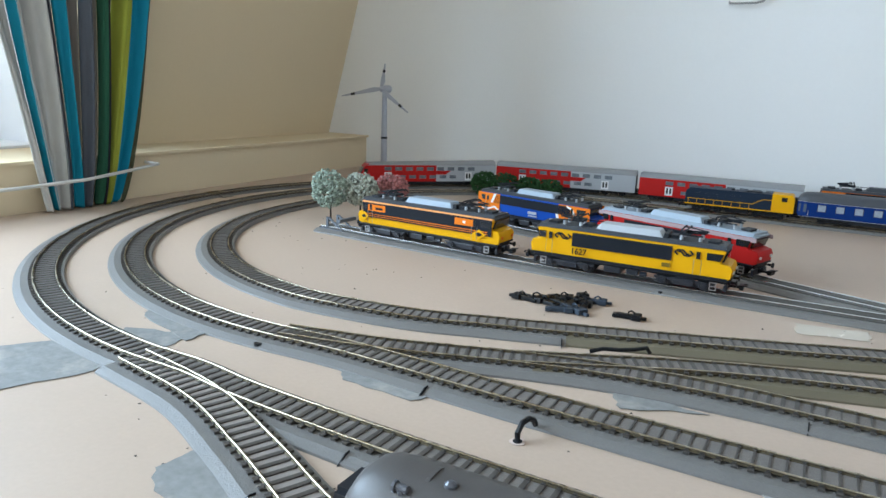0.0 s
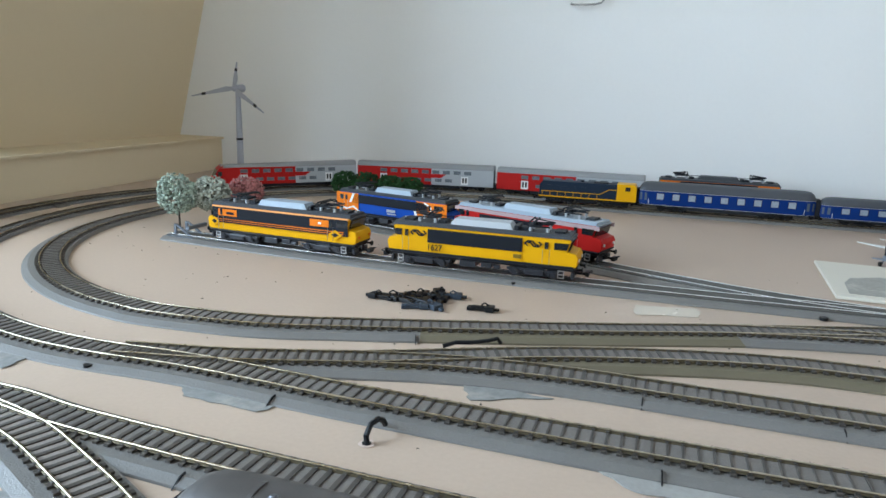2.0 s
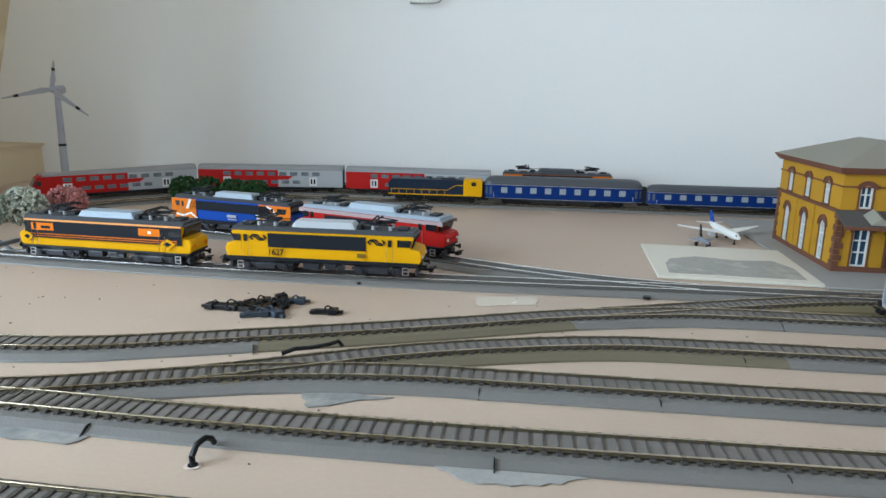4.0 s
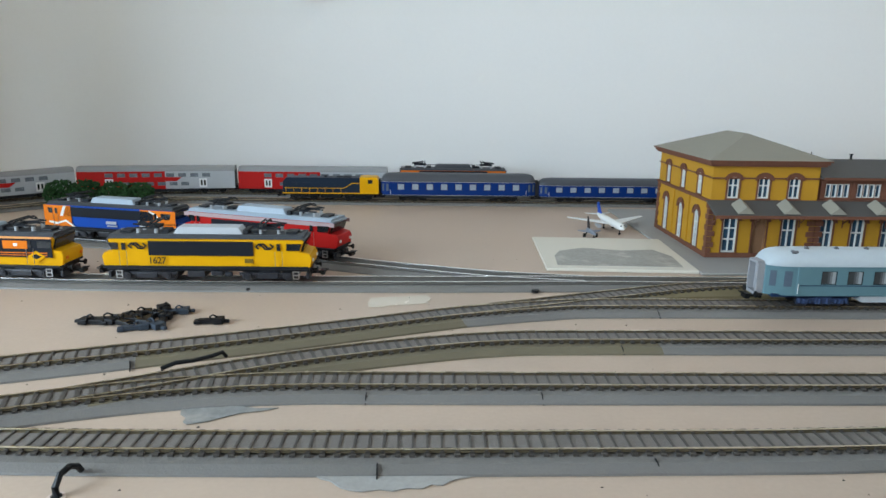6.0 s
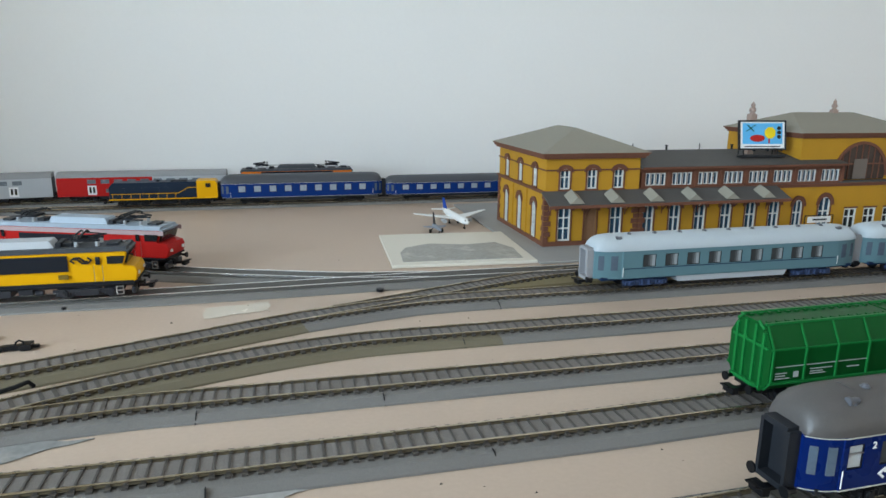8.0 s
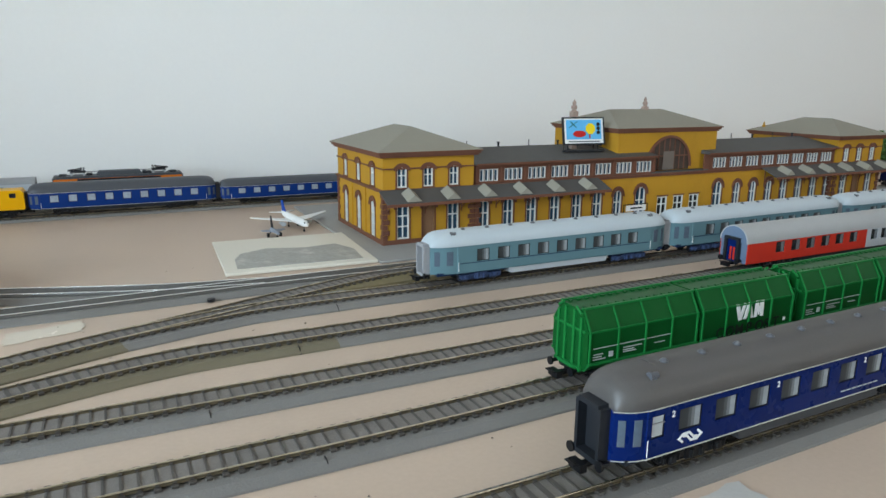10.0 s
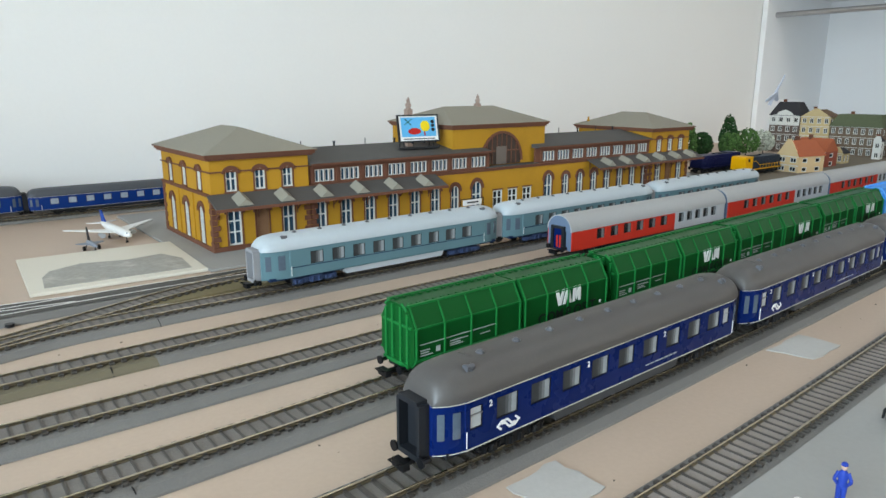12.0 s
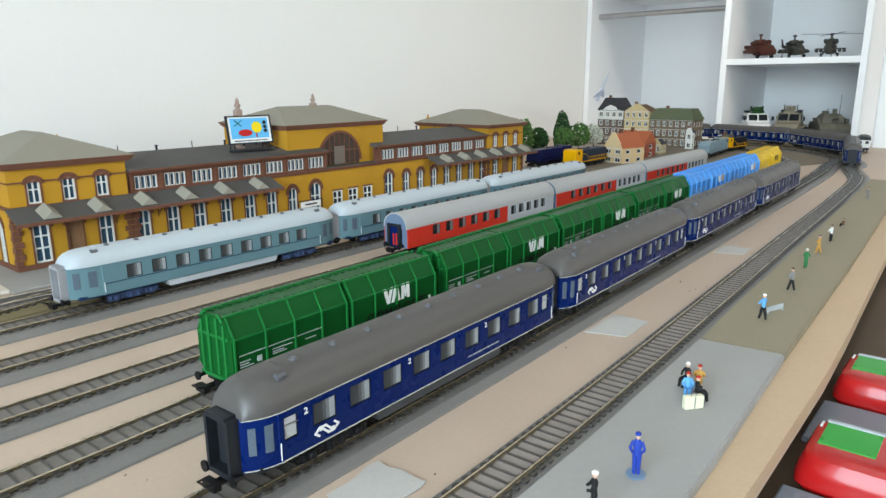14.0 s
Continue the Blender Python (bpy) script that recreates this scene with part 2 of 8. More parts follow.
for nm, b in (("reveal_side", (-1.32, LEDGE_X - 0.06, 0.60, 0.62, LEDGE_Z, 0.95)), ("reveal_side", (-1.32, LEDGE_X, -1.32, -1.30, LEDGE_Z, 1.1)),
              ("window_sill", (-1.34, LEDGE_X - 0.052, -1.30, 0.60, LEDGE_Z - 0.03, LEDGE_Z + 0.004)), ("window_frame", (-1.36, -1.32, -1.32, 0.46, 0.03, 0.10)),
              ("window_frame", (-1.36, -1.32, -1.32, 0.46, 0.95, 1.02)), ("window_frame", (-1.36, -1.32, 0.41, 0.46, 0.10, 0.95)), ("window_frame", (-1.36, -1.32, -1.32, -1.27, 0.10, 0.95))):
    boxpart(nm, reveal, WHITEPANEL, b, 0.003)

# ---------------------------------------------------------------- layout board
FRONT = [(-0.16, 0.0735), (0.405, 0.0733), (0.570, 0.0735), (0.660, 0.0762), (0.757, 0.0805), (0.891, 0.0861), (1.20, 0.0985), (1.60, 0.1150), (RIGHT_X - 0.002, 0.1700)]
bm = bm_new()
prism(bm, FRONT + [(RIGHT_X - 0.002, WALL_Y - 0.002), (KNEE_X + 0.002, WALL_Y - 0.002), (KNEE_X + 0.002, 0.0735)], -0.0125, 0.0, "z")
setting("board", bm, BOARD, "bare beige fibreboard baseboard of the model railway", "board")
EDGING = [(0.18, 0.0729), *[(x, y - 0.0005) for x, y in FRONT[1:8]]]
bm = bm_new()
prism(bm, EDGING + [(x, y + 0.034) for x, y in reversed(EDGING)], -0.0085, 0.0003, "z")
setting("board_edging", bm, mat("tan_wood_edging", (0.50, 0.36, 0.24), 0.65, var=0.14, scale=22, bump=0.15, bscale=300), "tan wooden edging strip along the board's front", "edging")
setting("board_left", box(bm_new(), KNEE_X + 0.002, -0.16, -1.2, 0.0731, -0.0125, -0.0004), BOARD, "bare beige fibreboard wing of the baseboard", "board")

# ---------------------------------------------------------------- track
RAILTOP = 0.0065


def smooth_path(pts, step=0.004):
    """Points at even steps along a smooth line through the control points."""
    P = [Vector((*p, 0)) for p in pts]
    P = [2 * P[0] - P[1], *P, 2 * P[-1] - P[-2]]
    dense = []
    for a, b, c, d in zip(P, P[1:], P[2:], P[3:]):
        n = max(2, int((c - b).length / 0.002))
        for i in range(n):
            t = i / n
            dense.append(0.5 * (2 * b + (c - a) * t + (2 * a - 5 * b + 4 * c - d) * t * t + (3 * b - a - 3 * c + d) * t ** 3))
    dense.append(P[-2])
    out, left = [dense[0]], step
    for p, q in zip(dense, dense[1:]):
        seg = (q - p).length
        while seg >= left:
            p = p.lerp(q, left / seg)
            out.append(p.copy())
            seg = (q - p).length
            left = step
        left -= seg
    return out


def arc(cx, cy, r, a0, a1, n=14):
    return [(cx + r * math.cos(radians(a0 + (a1 - a0) * i / n)), cy + r * math.sin(radians(a0 + (a1 - a0) * i / n))) for i in range(n + 1)]


def sweep(bm, path, poly):
    rings = []
    for i, p in enumerate(path):
        d = (path[min(i + 1, len(path) - 1)] - path[max(i - 1, 0)]).normalized()
        s = Vector((-d.y, d.x, 0))
        rings.append([(p.x + s.x * u, p.y + s.y * u, v) for u, v in poly])
    return loft(bm, rings)


def s_of(path, x, y):
    """How far along a path its nearest point to (x, y) lies."""
    return min(range(len(path)), key=lambda i: (path[i].x - x) ** 2 + (path[i].y - y) ** 2) * 0.004


TIES = []


def sleeper_mesh(inner):
    """A moulded tie: a bar between the rails and two broad ends under the rail feet."""
    bm = box(bm_new(), -inner, inner, -0.0080, 0.0080, 0.0, 0.0014, 0.0)
    for s in (-1, 1):
        box(bm, -0.0014, 0.0014, *sorted((s * 0.0079, s * 0.0122)), 0.0, 0.0012)
        box(bm, -0.0009, 0.0009, *sorted((s * 0.0068, s * 0.0101)), 0.0014, 0.0018)
    me = bpy.data.meshes.new("sleeper")
    bm.to_mesh(me)
    bm.free()
    me.materials.append(SLEEPER)
    return me


def track(pts, label, lift=0.0, bed=True, near=False, step=0.004, sunk=False, olive=None, out=-1, slim=None):
    path = smooth_path(pts, step)
    tr = thing("railway_track", None, label, "track", "tracks of the layout", "structure")
    h = 0.0033 + lift
    if bed:
        lengths = [(path, BED)]
        if olive:
            i, j = sorted((int(s_of(path, *olive[0]) / 0.004), int(s_of(path, *olive[1]) / 0.004)))
            lengths = [(path[:i + 1], BED), (path[i:j + 1], OLIVEBED), (path[j:], BED)]
        for piece, m in lengths:
            if len(piece) > 1:
                part("roadbed", (lambda b: (sweep(b, piece, [(-0.0152 * out, 0.0002), (-0.0142 * out, h), (0.0178 * out, h), (0.0229 * out, 0.0014), (0.0233 * out, 0.0002)]), b)[1])(bm_new()), m, tr)
        w, up = (0.0130, 0.0010) if sunk else (0.0079, 0.0010)
        fill = BALLAST if h > 0.0035 or near and out > 0 else DUSTY
        part("infill", (lambda b: (sweep(b, path, [(-w, h - 0.001), (-w, h + up), (w, h + up), (w, h - 0.001)]), b)[1])(bm_new()), DARKFILL if sunk else fill, tr)
    for s in (-0.0086, 0.0086):
        b = bm_new()
        half = [(0.0010, 0.0045), (0.0010, 0.0049), (0.00030, 0.0052), (0.00030, 0.0057), (0.00058, 0.0059), (0.00056, 0.0062), (0.00038, 0.0064)]
        # Siding rails are widened and brightened to stand for glare.
        if sunk:
            half = [(u * 1.45, z) for u, z in half]
        sweep(b, path, [(s - u, z) for u, z in half] + [(s, RAILTOP)] + [(s + u, z) for u, z in reversed(half)])
        for k, face in enumerate(b.faces):
            face.material_index = 0 if (2 if sunk else 4) <= k % 15 <= (11 if sunk else 9) else 1
        part("rail", b, [GLARERAIL if sunk else RAIL, RAILSIDE], tr, smooth=True)
    if not TIES:
        TIES.extend((sleeper_mesh(0.00125), sleeper_mesh(0.00055)))
    ties = smooth_path(pts, 0.0071)
    rest_v, rest_f = [], []
    base_v = [[tuple(v.co) for v in me.vertices] for me in TIES]
    base_f = [tuple(p.vertices) for p in TIES[0].polygons]
    count = 0
    for i, p in enumerate(ties[1:-1] if not sunk else [], 1):
        d = ties[i + 1] - ties[i - 1]
        kind = 1 if slim is not None and p.x > slim and p.y < 0.62 else 0
        m = Matrix.Translation((p.x, p.y, h + 0.0002)) @ Matrix.Rotation(math.atan2(d.y, d.x), 4, "Z")
        if near and -0.42 < p.x < 0.75 and p.y < 0.36 and count < 170:
            ob = new("sleeper", TIES[kind])
            ob.matrix_basis = m
            ob.parent = tr
            count += 1
        else:
            k = len(rest_v)
            rest_v += [tuple(m @ Vector(v)) for v in base_v[kind]]
            rest_f += [tuple(k + j for j in f) for f in base_f]
    if rest_v:
        me = bpy.data.meshes.new("sleepers")
        me.from_pydata(rest_v, [], rest_f)
        me.materials.append(SLEEPER)
        ob = new("sleepers", me)
        ob.parent = tr
        ob["kind"] = "stuff"
    return path


Y1, Y2, Y3, Y4, Y5, Y6, Y7 = 0.160, 0.242, 0.328, 0.3975, 0.471, 0.546, 0.612
YA, YB, YC = 1.045, 1.11, 1.165
CX, CY = -0.316, 0.714
OUT, MID, INN = 0.458, 0.386, 0.302
# right-hand end: three turns round the far corner
path_t2 = track([*arc(1.74, 0.72, 0.44, 40, -70, 10), (1.76, 0.2975), (1.6, 0.2835), (1.3, 0.2722), (1.05, 0.2645), (0.79, 0.2565), (0.52, 0.2484), (0.40, 0.2452), (0.30, 0.2431), (0.2, Y2), (0.0, Y2 + 0.001), (-0.15, 0.2455), (-0.25, 0.250),
                 *arc(CX, CY, OUT, -88, -180), (CX - OUT, CY + 0.01), *arc(CX, YC - OUT, OUT, 180, 90), (0.0, YC), (0.6, YC), (1.4, YC)], "outer main line track on a grey foam roadbed", 0.0, near=True, out=1, slim=0.25)
path_t1 = track([(-0.345, 0.2495), (-0.27, 0.236), (-0.205, 0.210), (-0.14, 0.181), (-0.07, 0.165), (0.02, Y1), (0.15, 0.1592), (0.3, Y1), (0.4, 0.1618), (0.5, 0.1648), (0.64, 0.1705), (0.8, 0.1768), (1.0, 0.1845), (1.3, 0.1955), (1.55, 0.2120),
                 *arc(1.75, 0.765, 0.512, -92, 25, 12)], "front platform track on a grey foam roadbed", 0.00012, near=True, slim=0.16)
path_t3 = track([(2.1, 0.95), (2.1, 0.75), (2.02, 0.56), (1.86, 0.425), (1.65, 0.375), (1.4, 0.3570), (1.1, 0.3485), (0.9, 0.3425), (0.66, 0.3355), (0.45, 0.3308), (0.3, 0.3285), (0.22, 0.326), (0.12, 0.3252), (0.0, 0.3248), (-0.13, 0.3268), (-0.24, 0.331),
                 *arc(CX, CY, MID, -88, -180), *arc(CX, YB - MID, MID, 180, 90), (0.0, YB), (0.6, YB), (1.2, YB), (1.6, YB - 0.02)], "second main line track curving round on a grey foam roadbed", 0.00024, near=True, out=1, slim=-0.17)
path_t4 = track([(-0.30, 0.333), (-0.225, 0.350), (-0.15, 0.375), (-0.09, 0.390), (-0.02, 0.3975), (0.06, Y4), (0.4, Y4), (0.9, Y4 + 0.006), (1.4, Y4 + 0.014), (1.7, Y4 + 0.06)], "station yard track on a grey foam roadbed", 0.00036, slim=0.0175)
path_t5 = track([(-0.15, 0.3755), (-0.10, 0.400), (-0.045, 0.426), (0.02, 0.449), (0.095, 0.467), (0.17, Y5), (0.4, Y5), (0.9, Y5), (1.5, Y5)], "station yard track with red coaches on it", 0.00048, slim=0.06, olive=((-0.14, 0.380), (0.211, 0.471)))
path_in = track([(1.1, YA), (0.6, YA), (0.0, YA), *arc(CX, YA - INN, INN, 90, 180), *arc(CX, CY - 0.008, INN, 180, 268), (-0.25, 0.411), (-0.187, 0.4295), (-0.094, 0.4605), (-0.018, 0.488), (0.057, 0.5165), (0.137, 0.5445),
                 (0.22, 0.574), (0.30, 0.598), (0.38, 0.610)], "inner loop track on a grey foam roadbed", 0.0006, slim=-0.35, olive=((-0.137, 0.447), (0.11, 0.535)))
path_t6 = track([(0.075, 0.523), (0.14, 0.539), (0.20, Y6), (0.4, Y6), (0.9, Y6), (1.5, Y6)], "station platform track on a grey foam roadbed", 0.00072, slim=0.24)
path_t7 = track([(-0.50, 0.632), (-0.40, 0.623), (-0.24, 0.6125), (-0.1, 0.610), (0.05, 0.611), (0.2, 0.615), (0.38, 0.613), (0.5, 0.613)], "loco siding track with bright rails sunk in grey foam", 0.00084, sunk=True)
path_t8 = track([(-0.42, 0.80), (-0.30, 0.767), (-0.20, 0.742), (-0.10, 0.708), (-0.03, 0.680), (0.04, 0.655), (0.12, 0.630), (0.2, 0.6165)], "diagonal loco siding track sunk in grey foam", 0.00096, sunk=True)

# ---------------------------------------------------------------- lettering
def letters(name, text, size, m, material, parent, spacing=1.0):
    """Raised letters as a mesh; they read along +x and stand up along +y of the pose m."""
    cu = bpy.data.curves.new(name, "FONT")
    cu.body, cu.size, cu.extrude, cu.space_character, cu.offset = text, size, 0.00008, spacing, size * 0.018
    tmp = new(name, cu)
    me = bpy.data.meshes.new_from_object(tmp.evaluated_get(bpy.context.evaluated_depsgraph_get()))
    bpy.data.objects.remove(tmp)
    me.materials.clear()
    me.materials.append(material)
    ob = new(name, me)
    ob.matrix_basis = m
    ob.parent = parent
    return ob


def front_pose(x, y, z):
    """A pose on a side that faces -y."""
    return Matrix.Translation((x, y, z)) @ Matrix.Rotation(radians(90), 4, "X")


def back_pose(x, y, z):
    return Matrix.Translation((x, y, z)) @ Matrix.Rotation(radians(180), 4, "Z") @ Matrix.Rotation(radians(90), 4, "X")


def arrows(material, parent, label, cx, cz, w, y0, y1):
    """A plain two-arrow emblem: two bent bands with open heads, each one closed strip."""
    t = 0.042 * w
    line = ((-0.34, -0.155), (-0.53, 0.0), (-0.34, 0.155), (-0.05, 0.155), (0.17, -0.06), (0.34, -0.06))
    for s in (1, -1):
        pts = [Vector((cx + s * w * u, cz + s * w * v)) for u, v in line]
        one, two = [], []
        for i, p in enumerate(pts):
            d0 = (p - pts[i - 1]).normalized() if i else (pts[1] - p).normalized()
            d1 = (pts[i + 1] - p).normalized() if i < len(pts) - 1 else d0
            n = Vector((-(d0 + d1).y, (d0 + d1).x)).normalized()
            k = t / max(0.5, n.dot(Vector((-d0.y, d0.x))))
            one.append(tuple(p + n * k))
            two.append(tuple(p - n * k))
        b = bm_new()
        prism(b, one + two[::-1], y0, y1, "y")
        part("emblem", b, material, parent, label)


PRINTGREY = paint("worn_white_print", (0.40, 0.43, 0.42), 0.5)
ENDPANE = mat("pale_blue_door_pane", (0.085, 0.115, 0.15), 0.15, var=0.25, scale=160, spec=0.6)
FROSTED = mat("frosted_window_glass", (0.42, 0.44, 0.44), 0.4, var=0.2, scale=150)
VENTM = mat("grey_roof_vent", (0.13, 0.135, 0.15), 0.32, 0.4, var=0.1, scale=200)
# Tones for the gradient of light across coach panes, from dark to pale.
PANETONES = [mat("window_sheen_" + w, (g, g * 1.08, g * 1.12), 0.6, var=0.25, scale=200) for w, g in (("dark", 0.040), ("dim", 0.075), ("grey", 0.15), ("pale", 0.29))]
WHEELM = mat("blackened_wheel", (0.05, 0.05, 0.052), 0.4, 0.8, var=0.2, scale=200)


def bogie(parent, x, wheelbase, width, material, r=0.0056, label=""):
    b = bm_new()
    w = width / 2
    for s in (-1, 1):
        box(b, x - wheelbase / 2 - 0.006, x + wheelbase / 2 + 0.006, s * w - 0.0013, s * w + 0.0013, 0.0048, 0.0080)
        box(b, x - 0.006, x + 0.006, s * w - 0.002, s * w + 0.002, 0.0034, 0.0090)
        for a in (-1, 1):
            box(b, x + a * wheelbase / 2 - 0.0026, x + a * wheelbase / 2 + 0.0026, s * w - 0.0022, s * w + 0.0022, 0.0036, 0.0078)
    box(b, x - 0.008, x + 0.008, -w, w, 0.006, 0.0105)
    for s in (-1, 1):
        for a in (-1, 1):
            xa = x + a * wheelbase / 2
            rod(b, (xa, s * (w + 0.0020), 0.0056), (xa, s * (w + 0.0030), 0.0056), 0.0021, 10, 0.0015)
            for q in (-0.0042, 0.0042):
                rod(b, (xa + q, s * (w + 0.0012), 0.0042), (xa + q, s * (w + 0.0012), 0.0072), 0.0010, 8)
            rod(b, (x + a * 0.0030, s * (w + 0.0016), 0.0036), (x + a * 0.0030, s * (w + 0.0016), 0.0078), 0.0014, 8)
        rod(b, (x - wheelbase / 2 - 0.007, s * (w + 0.0006), 0.0038), (x + wheelbase / 2 + 0.007, s * (w + 0.0006), 0.0038), 0.0005, 6)
    bg = part("bogie", b, material, parent, label)
    for a in (-1, 1):
        wb = bm_new()
        for s in (-1, 1):
            rod(wb, (x + a * wheelbase / 2, s * 0.0073, r), (x + a * wheelbase / 2, s * 0.0098, r), r, 18)
            rod(wb, (x + a * wheelbase / 2, s * 0.0066, r), (x + a * wheelbase / 2, s * 0.0073, r), r * 1.1, 18)
        rod(wb, (x + a * wheelbase / 2, -0.009, r), (x + a * wheelbase / 2, 0.009, r), 0.0012, 8)
        part("wheelset", wb, WHEELM, bg)
    return bg


def buffers(parent, xe, z=0.0115, gap=0.0098, material=None):
    for sx in (-1, 1):
        for sy in (-1, 1):
            b = bm_new()
            rod(b, (sx * xe, sy * gap, z), (sx * (xe + 0.0045), sy * gap, z), 0.0012, 8)
            rod(b, (sx * (xe + 0.0045), sy * gap, z), (sx * (xe + 0.0055), sy * gap, z), 0.0026, 12)
            part("buffer", b, material or BLACK, parent)
        b = bm_new()
        box(b, sx * (xe - 0.002) - 0.001, sx * (xe - 0.002) + 0.001, -0.004, 0.004, 0.005, 0.0085)
        box(b, min(sx * (xe - 0.004), sx * (xe + 0.008)), max(sx * (xe - 0.004), sx * (xe + 0.008)), -0.0016, 0.0016, 0.0052, 0.0072)
        box(b, sx * (xe + 0.0085) - 0.0018, sx * (xe + 0.0085) + 0.0018, -0.0042, 0.0042, 0.0045, 0.0085)
        tube(b, [(sx * (xe + 0.010), -0.0036, 0.0082), (sx * (xe + 0.013), -0.003, 0.0088), (sx * (xe + 0.013), 0.003, 0.0088), (sx * (xe + 0.010), 0.0036, 0.0082)], 0.0005, 5)
        part("coupler", b, material or BLACK, parent)


def roof_profile(w, z0, z1, n=12, power=2.6):
    out = []
    for i in range(n + 1):
        a = math.pi * i / n
        u, v = math.cos(a), math.sin(a)
        out.append((w * math.copysign(abs(u) ** (2 / power), u), z0 + (z1 - z0) * abs(v) ** (2 / power)))
    return out


def coach_roof(L, W, z0, z1, power=2.3, drop=0.010, taper=0.64):
    """A long roof skin, its ends rounded down."""
    b = bm_new()
    rings = []
    half = ((0.0, 0.10, taper), (0.0008, 0.40, taper + 0.05), (0.0026, 0.66, taper + 0.11), (0.0055, 0.84, 0.86), (0.0095, 0.94, 0.93), (0.016, 0.988, 0.98), (0.023, 1, 1))
    for x, f, ww in [(-L / 2 + d, f, ww) for d, f, ww in half] + [(0, 1, 1)] + [(L / 2 - d, f, ww) for d, f, ww in half[::-1]]:
        rings.append([(x, u, v) for u, v in roof_profile(W / 2 * ww + 0.0004, z0, z0 + (z1 - z0) * f, 24, power)])
    loft(b, rings)
    return b


def coach(label, group, L, body_m, roof_m, under_m, bogie_m, line_m, windows, pane_m, zb=0.0105, ze=0.0345, zt=0.0485, wz=(0.0200, 0.0308), emblem=None, mid_line=None, skirt=None, end_m=None, texts=False, vent=True, taper=0.64, ins=0.024):
    W = 0.0325
    c = thing("passenger_coach", None, label, "coach", group)
    f = ins / 0.024
    holes = [(a, b, wz[0], wz[1]) for a, b in windows]
    for s in (-1, 1):
        t0, t1 = (-W / 2, -W / 2 + 0.0008) if s < 0 else (W / 2 - 0.0008, W / 2)
        side = part("side_wall", panel(bm_new(), -L / 2 + ins, L / 2 - ins, zb, ze, holes, t0, t1), body_m, c)
        for a, b, lo, hi in holes:
            ym = s * (W / 2 - 0.0012)
            part("window", box(bm_new(), a - 0.0004, b + 0.0004, ym - 0.0003, ym + 0.0003, lo - 0.0004, hi + 0.0004), pane_m, side)
            if vent and b - a < 0.009:
                part("curtain", box(bm_new(), a + 0.0004, b - 0.0004, *sorted((s * (W / 2 - 0.00088), s * (W / 2 - 0.00082))), lo + 0.0002, hi - 0.0002), FROSTED, side, "white frosted glass")
                part("window_bar", box(bm_new(), a, b, *sorted((s * (W / 2 - 0.0008), s * (W / 2 - 0.0002))), hi - 0.0042, hi - 0.0037), STEEL, side)
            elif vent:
                # Four strips paint the pane's light gradient in flat tones; no cloth hangs here.
                for q0, q1, m in ((0.04, 0.44, PANETONES[0]), (0.44, 0.58, PANETONES[1]), (0.58, 0.72, PANETONES[2]), (0.72, 0.96, PANETONES[3])):
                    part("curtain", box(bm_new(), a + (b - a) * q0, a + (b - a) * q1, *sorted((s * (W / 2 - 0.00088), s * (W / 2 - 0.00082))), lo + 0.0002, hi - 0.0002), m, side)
            # Black rim paints in the recess's dark edge; on turquoise coaches also the frame.
            part("window_rubber", panel(bm_new(), a - 0.0003, b + 0.0003, lo - 0.0003, hi + 0.0003, [(a + 0.0006, b - 0.0006, lo + 0.0005, hi - 0.0005)], *sorted((s * (W / 2 - 0.0008), s * (W / 2 - 0.0004)))), BLACK, side)
        b = bm_new()
        yo = s * (W / 2 + 0.0001)
        box(b, -L / 2 + ins, L / 2 - ins, yo - 0.0002, yo + 0.0002, zb + 0.0003, zb + 0.0008)
        box(b, -L / 2 + ins, L / 2 - ins, yo - 0.0002, yo + 0.0002, ze - 0.0007, ze - 0.0002)
        part("lining", b, line_m, side)
        if mid_line:
            part("waist_line", box(bm_new(), -L / 2 + ins, L / 2 - ins, yo - 0.0002, yo + 0.0002, 0.0188, 0.0194), mid_line, side)
        if emblem:
            arrows(emblem, side, "white painted two-arrow emblem", (-L / 2 + 0.0402) * (1 if s < 0 else -1), zb + 0.0058, 0.0130, yo - 0.0002, yo + 0.0002)
        if texts:
            for x in (-L / 2 + 0.0276, -0.0325, 0.0360):
                letters("class_numeral", "2", 0.0042, front_pose(x, -W / 2 - 0.0002, ze - 0.0062) if s < 0 else back_pose(-x, W / 2 + 0.0002, ze - 0.0062), WHITE, side)
            b = bm_new()
            for k in range(7):
                box(b, 0.02 + 0.0046 * k, 0.0235 + 0.0046 * k, yo - 0.0002, yo + 0.0002, zb + 0.0042, zb + 0.0048)
            part("data_panel", b, PRINTGREY, side, "small white lettering too small to read")["kind"] = "stuff"
    for s in (-1, 1):
        b = bm_new()
        xa, xb = s * (L / 2 - ins), s * L / 2
        curve = lambda d: taper + (1 - taper) * (1 - max(0.0, d) ** 2.0) - (0.03 if d > 0.05 else 0.0)
        prof = lambda k: [(-W / 2 * k, zb), (W / 2 * k, zb), (W / 2 * k, ze), (-W / 2 * k, ze)]
        loft(b, [[(s * (L / 2 - ins * (1 - d)), u, v) for u, v in prof(curve(d))] for d in (0.0, 0.04, 0.06, 0.2, 0.35, 0.5, 0.62, 0.74, 0.84, 0.92, 1.0)])
        end = part("end_wall", b, body_m, c, smooth=True)
        for sy in (-1, 1):
            for d0, d1 in ((0.22, 0.46), (0.70, 0.88)):
                b = bm_new()
                rings = []
                for q in range(5):
                    d = d0 + (d1 - d0) * q / 4
                    y = sy * (W / 2 * curve(d) + 0.0003)
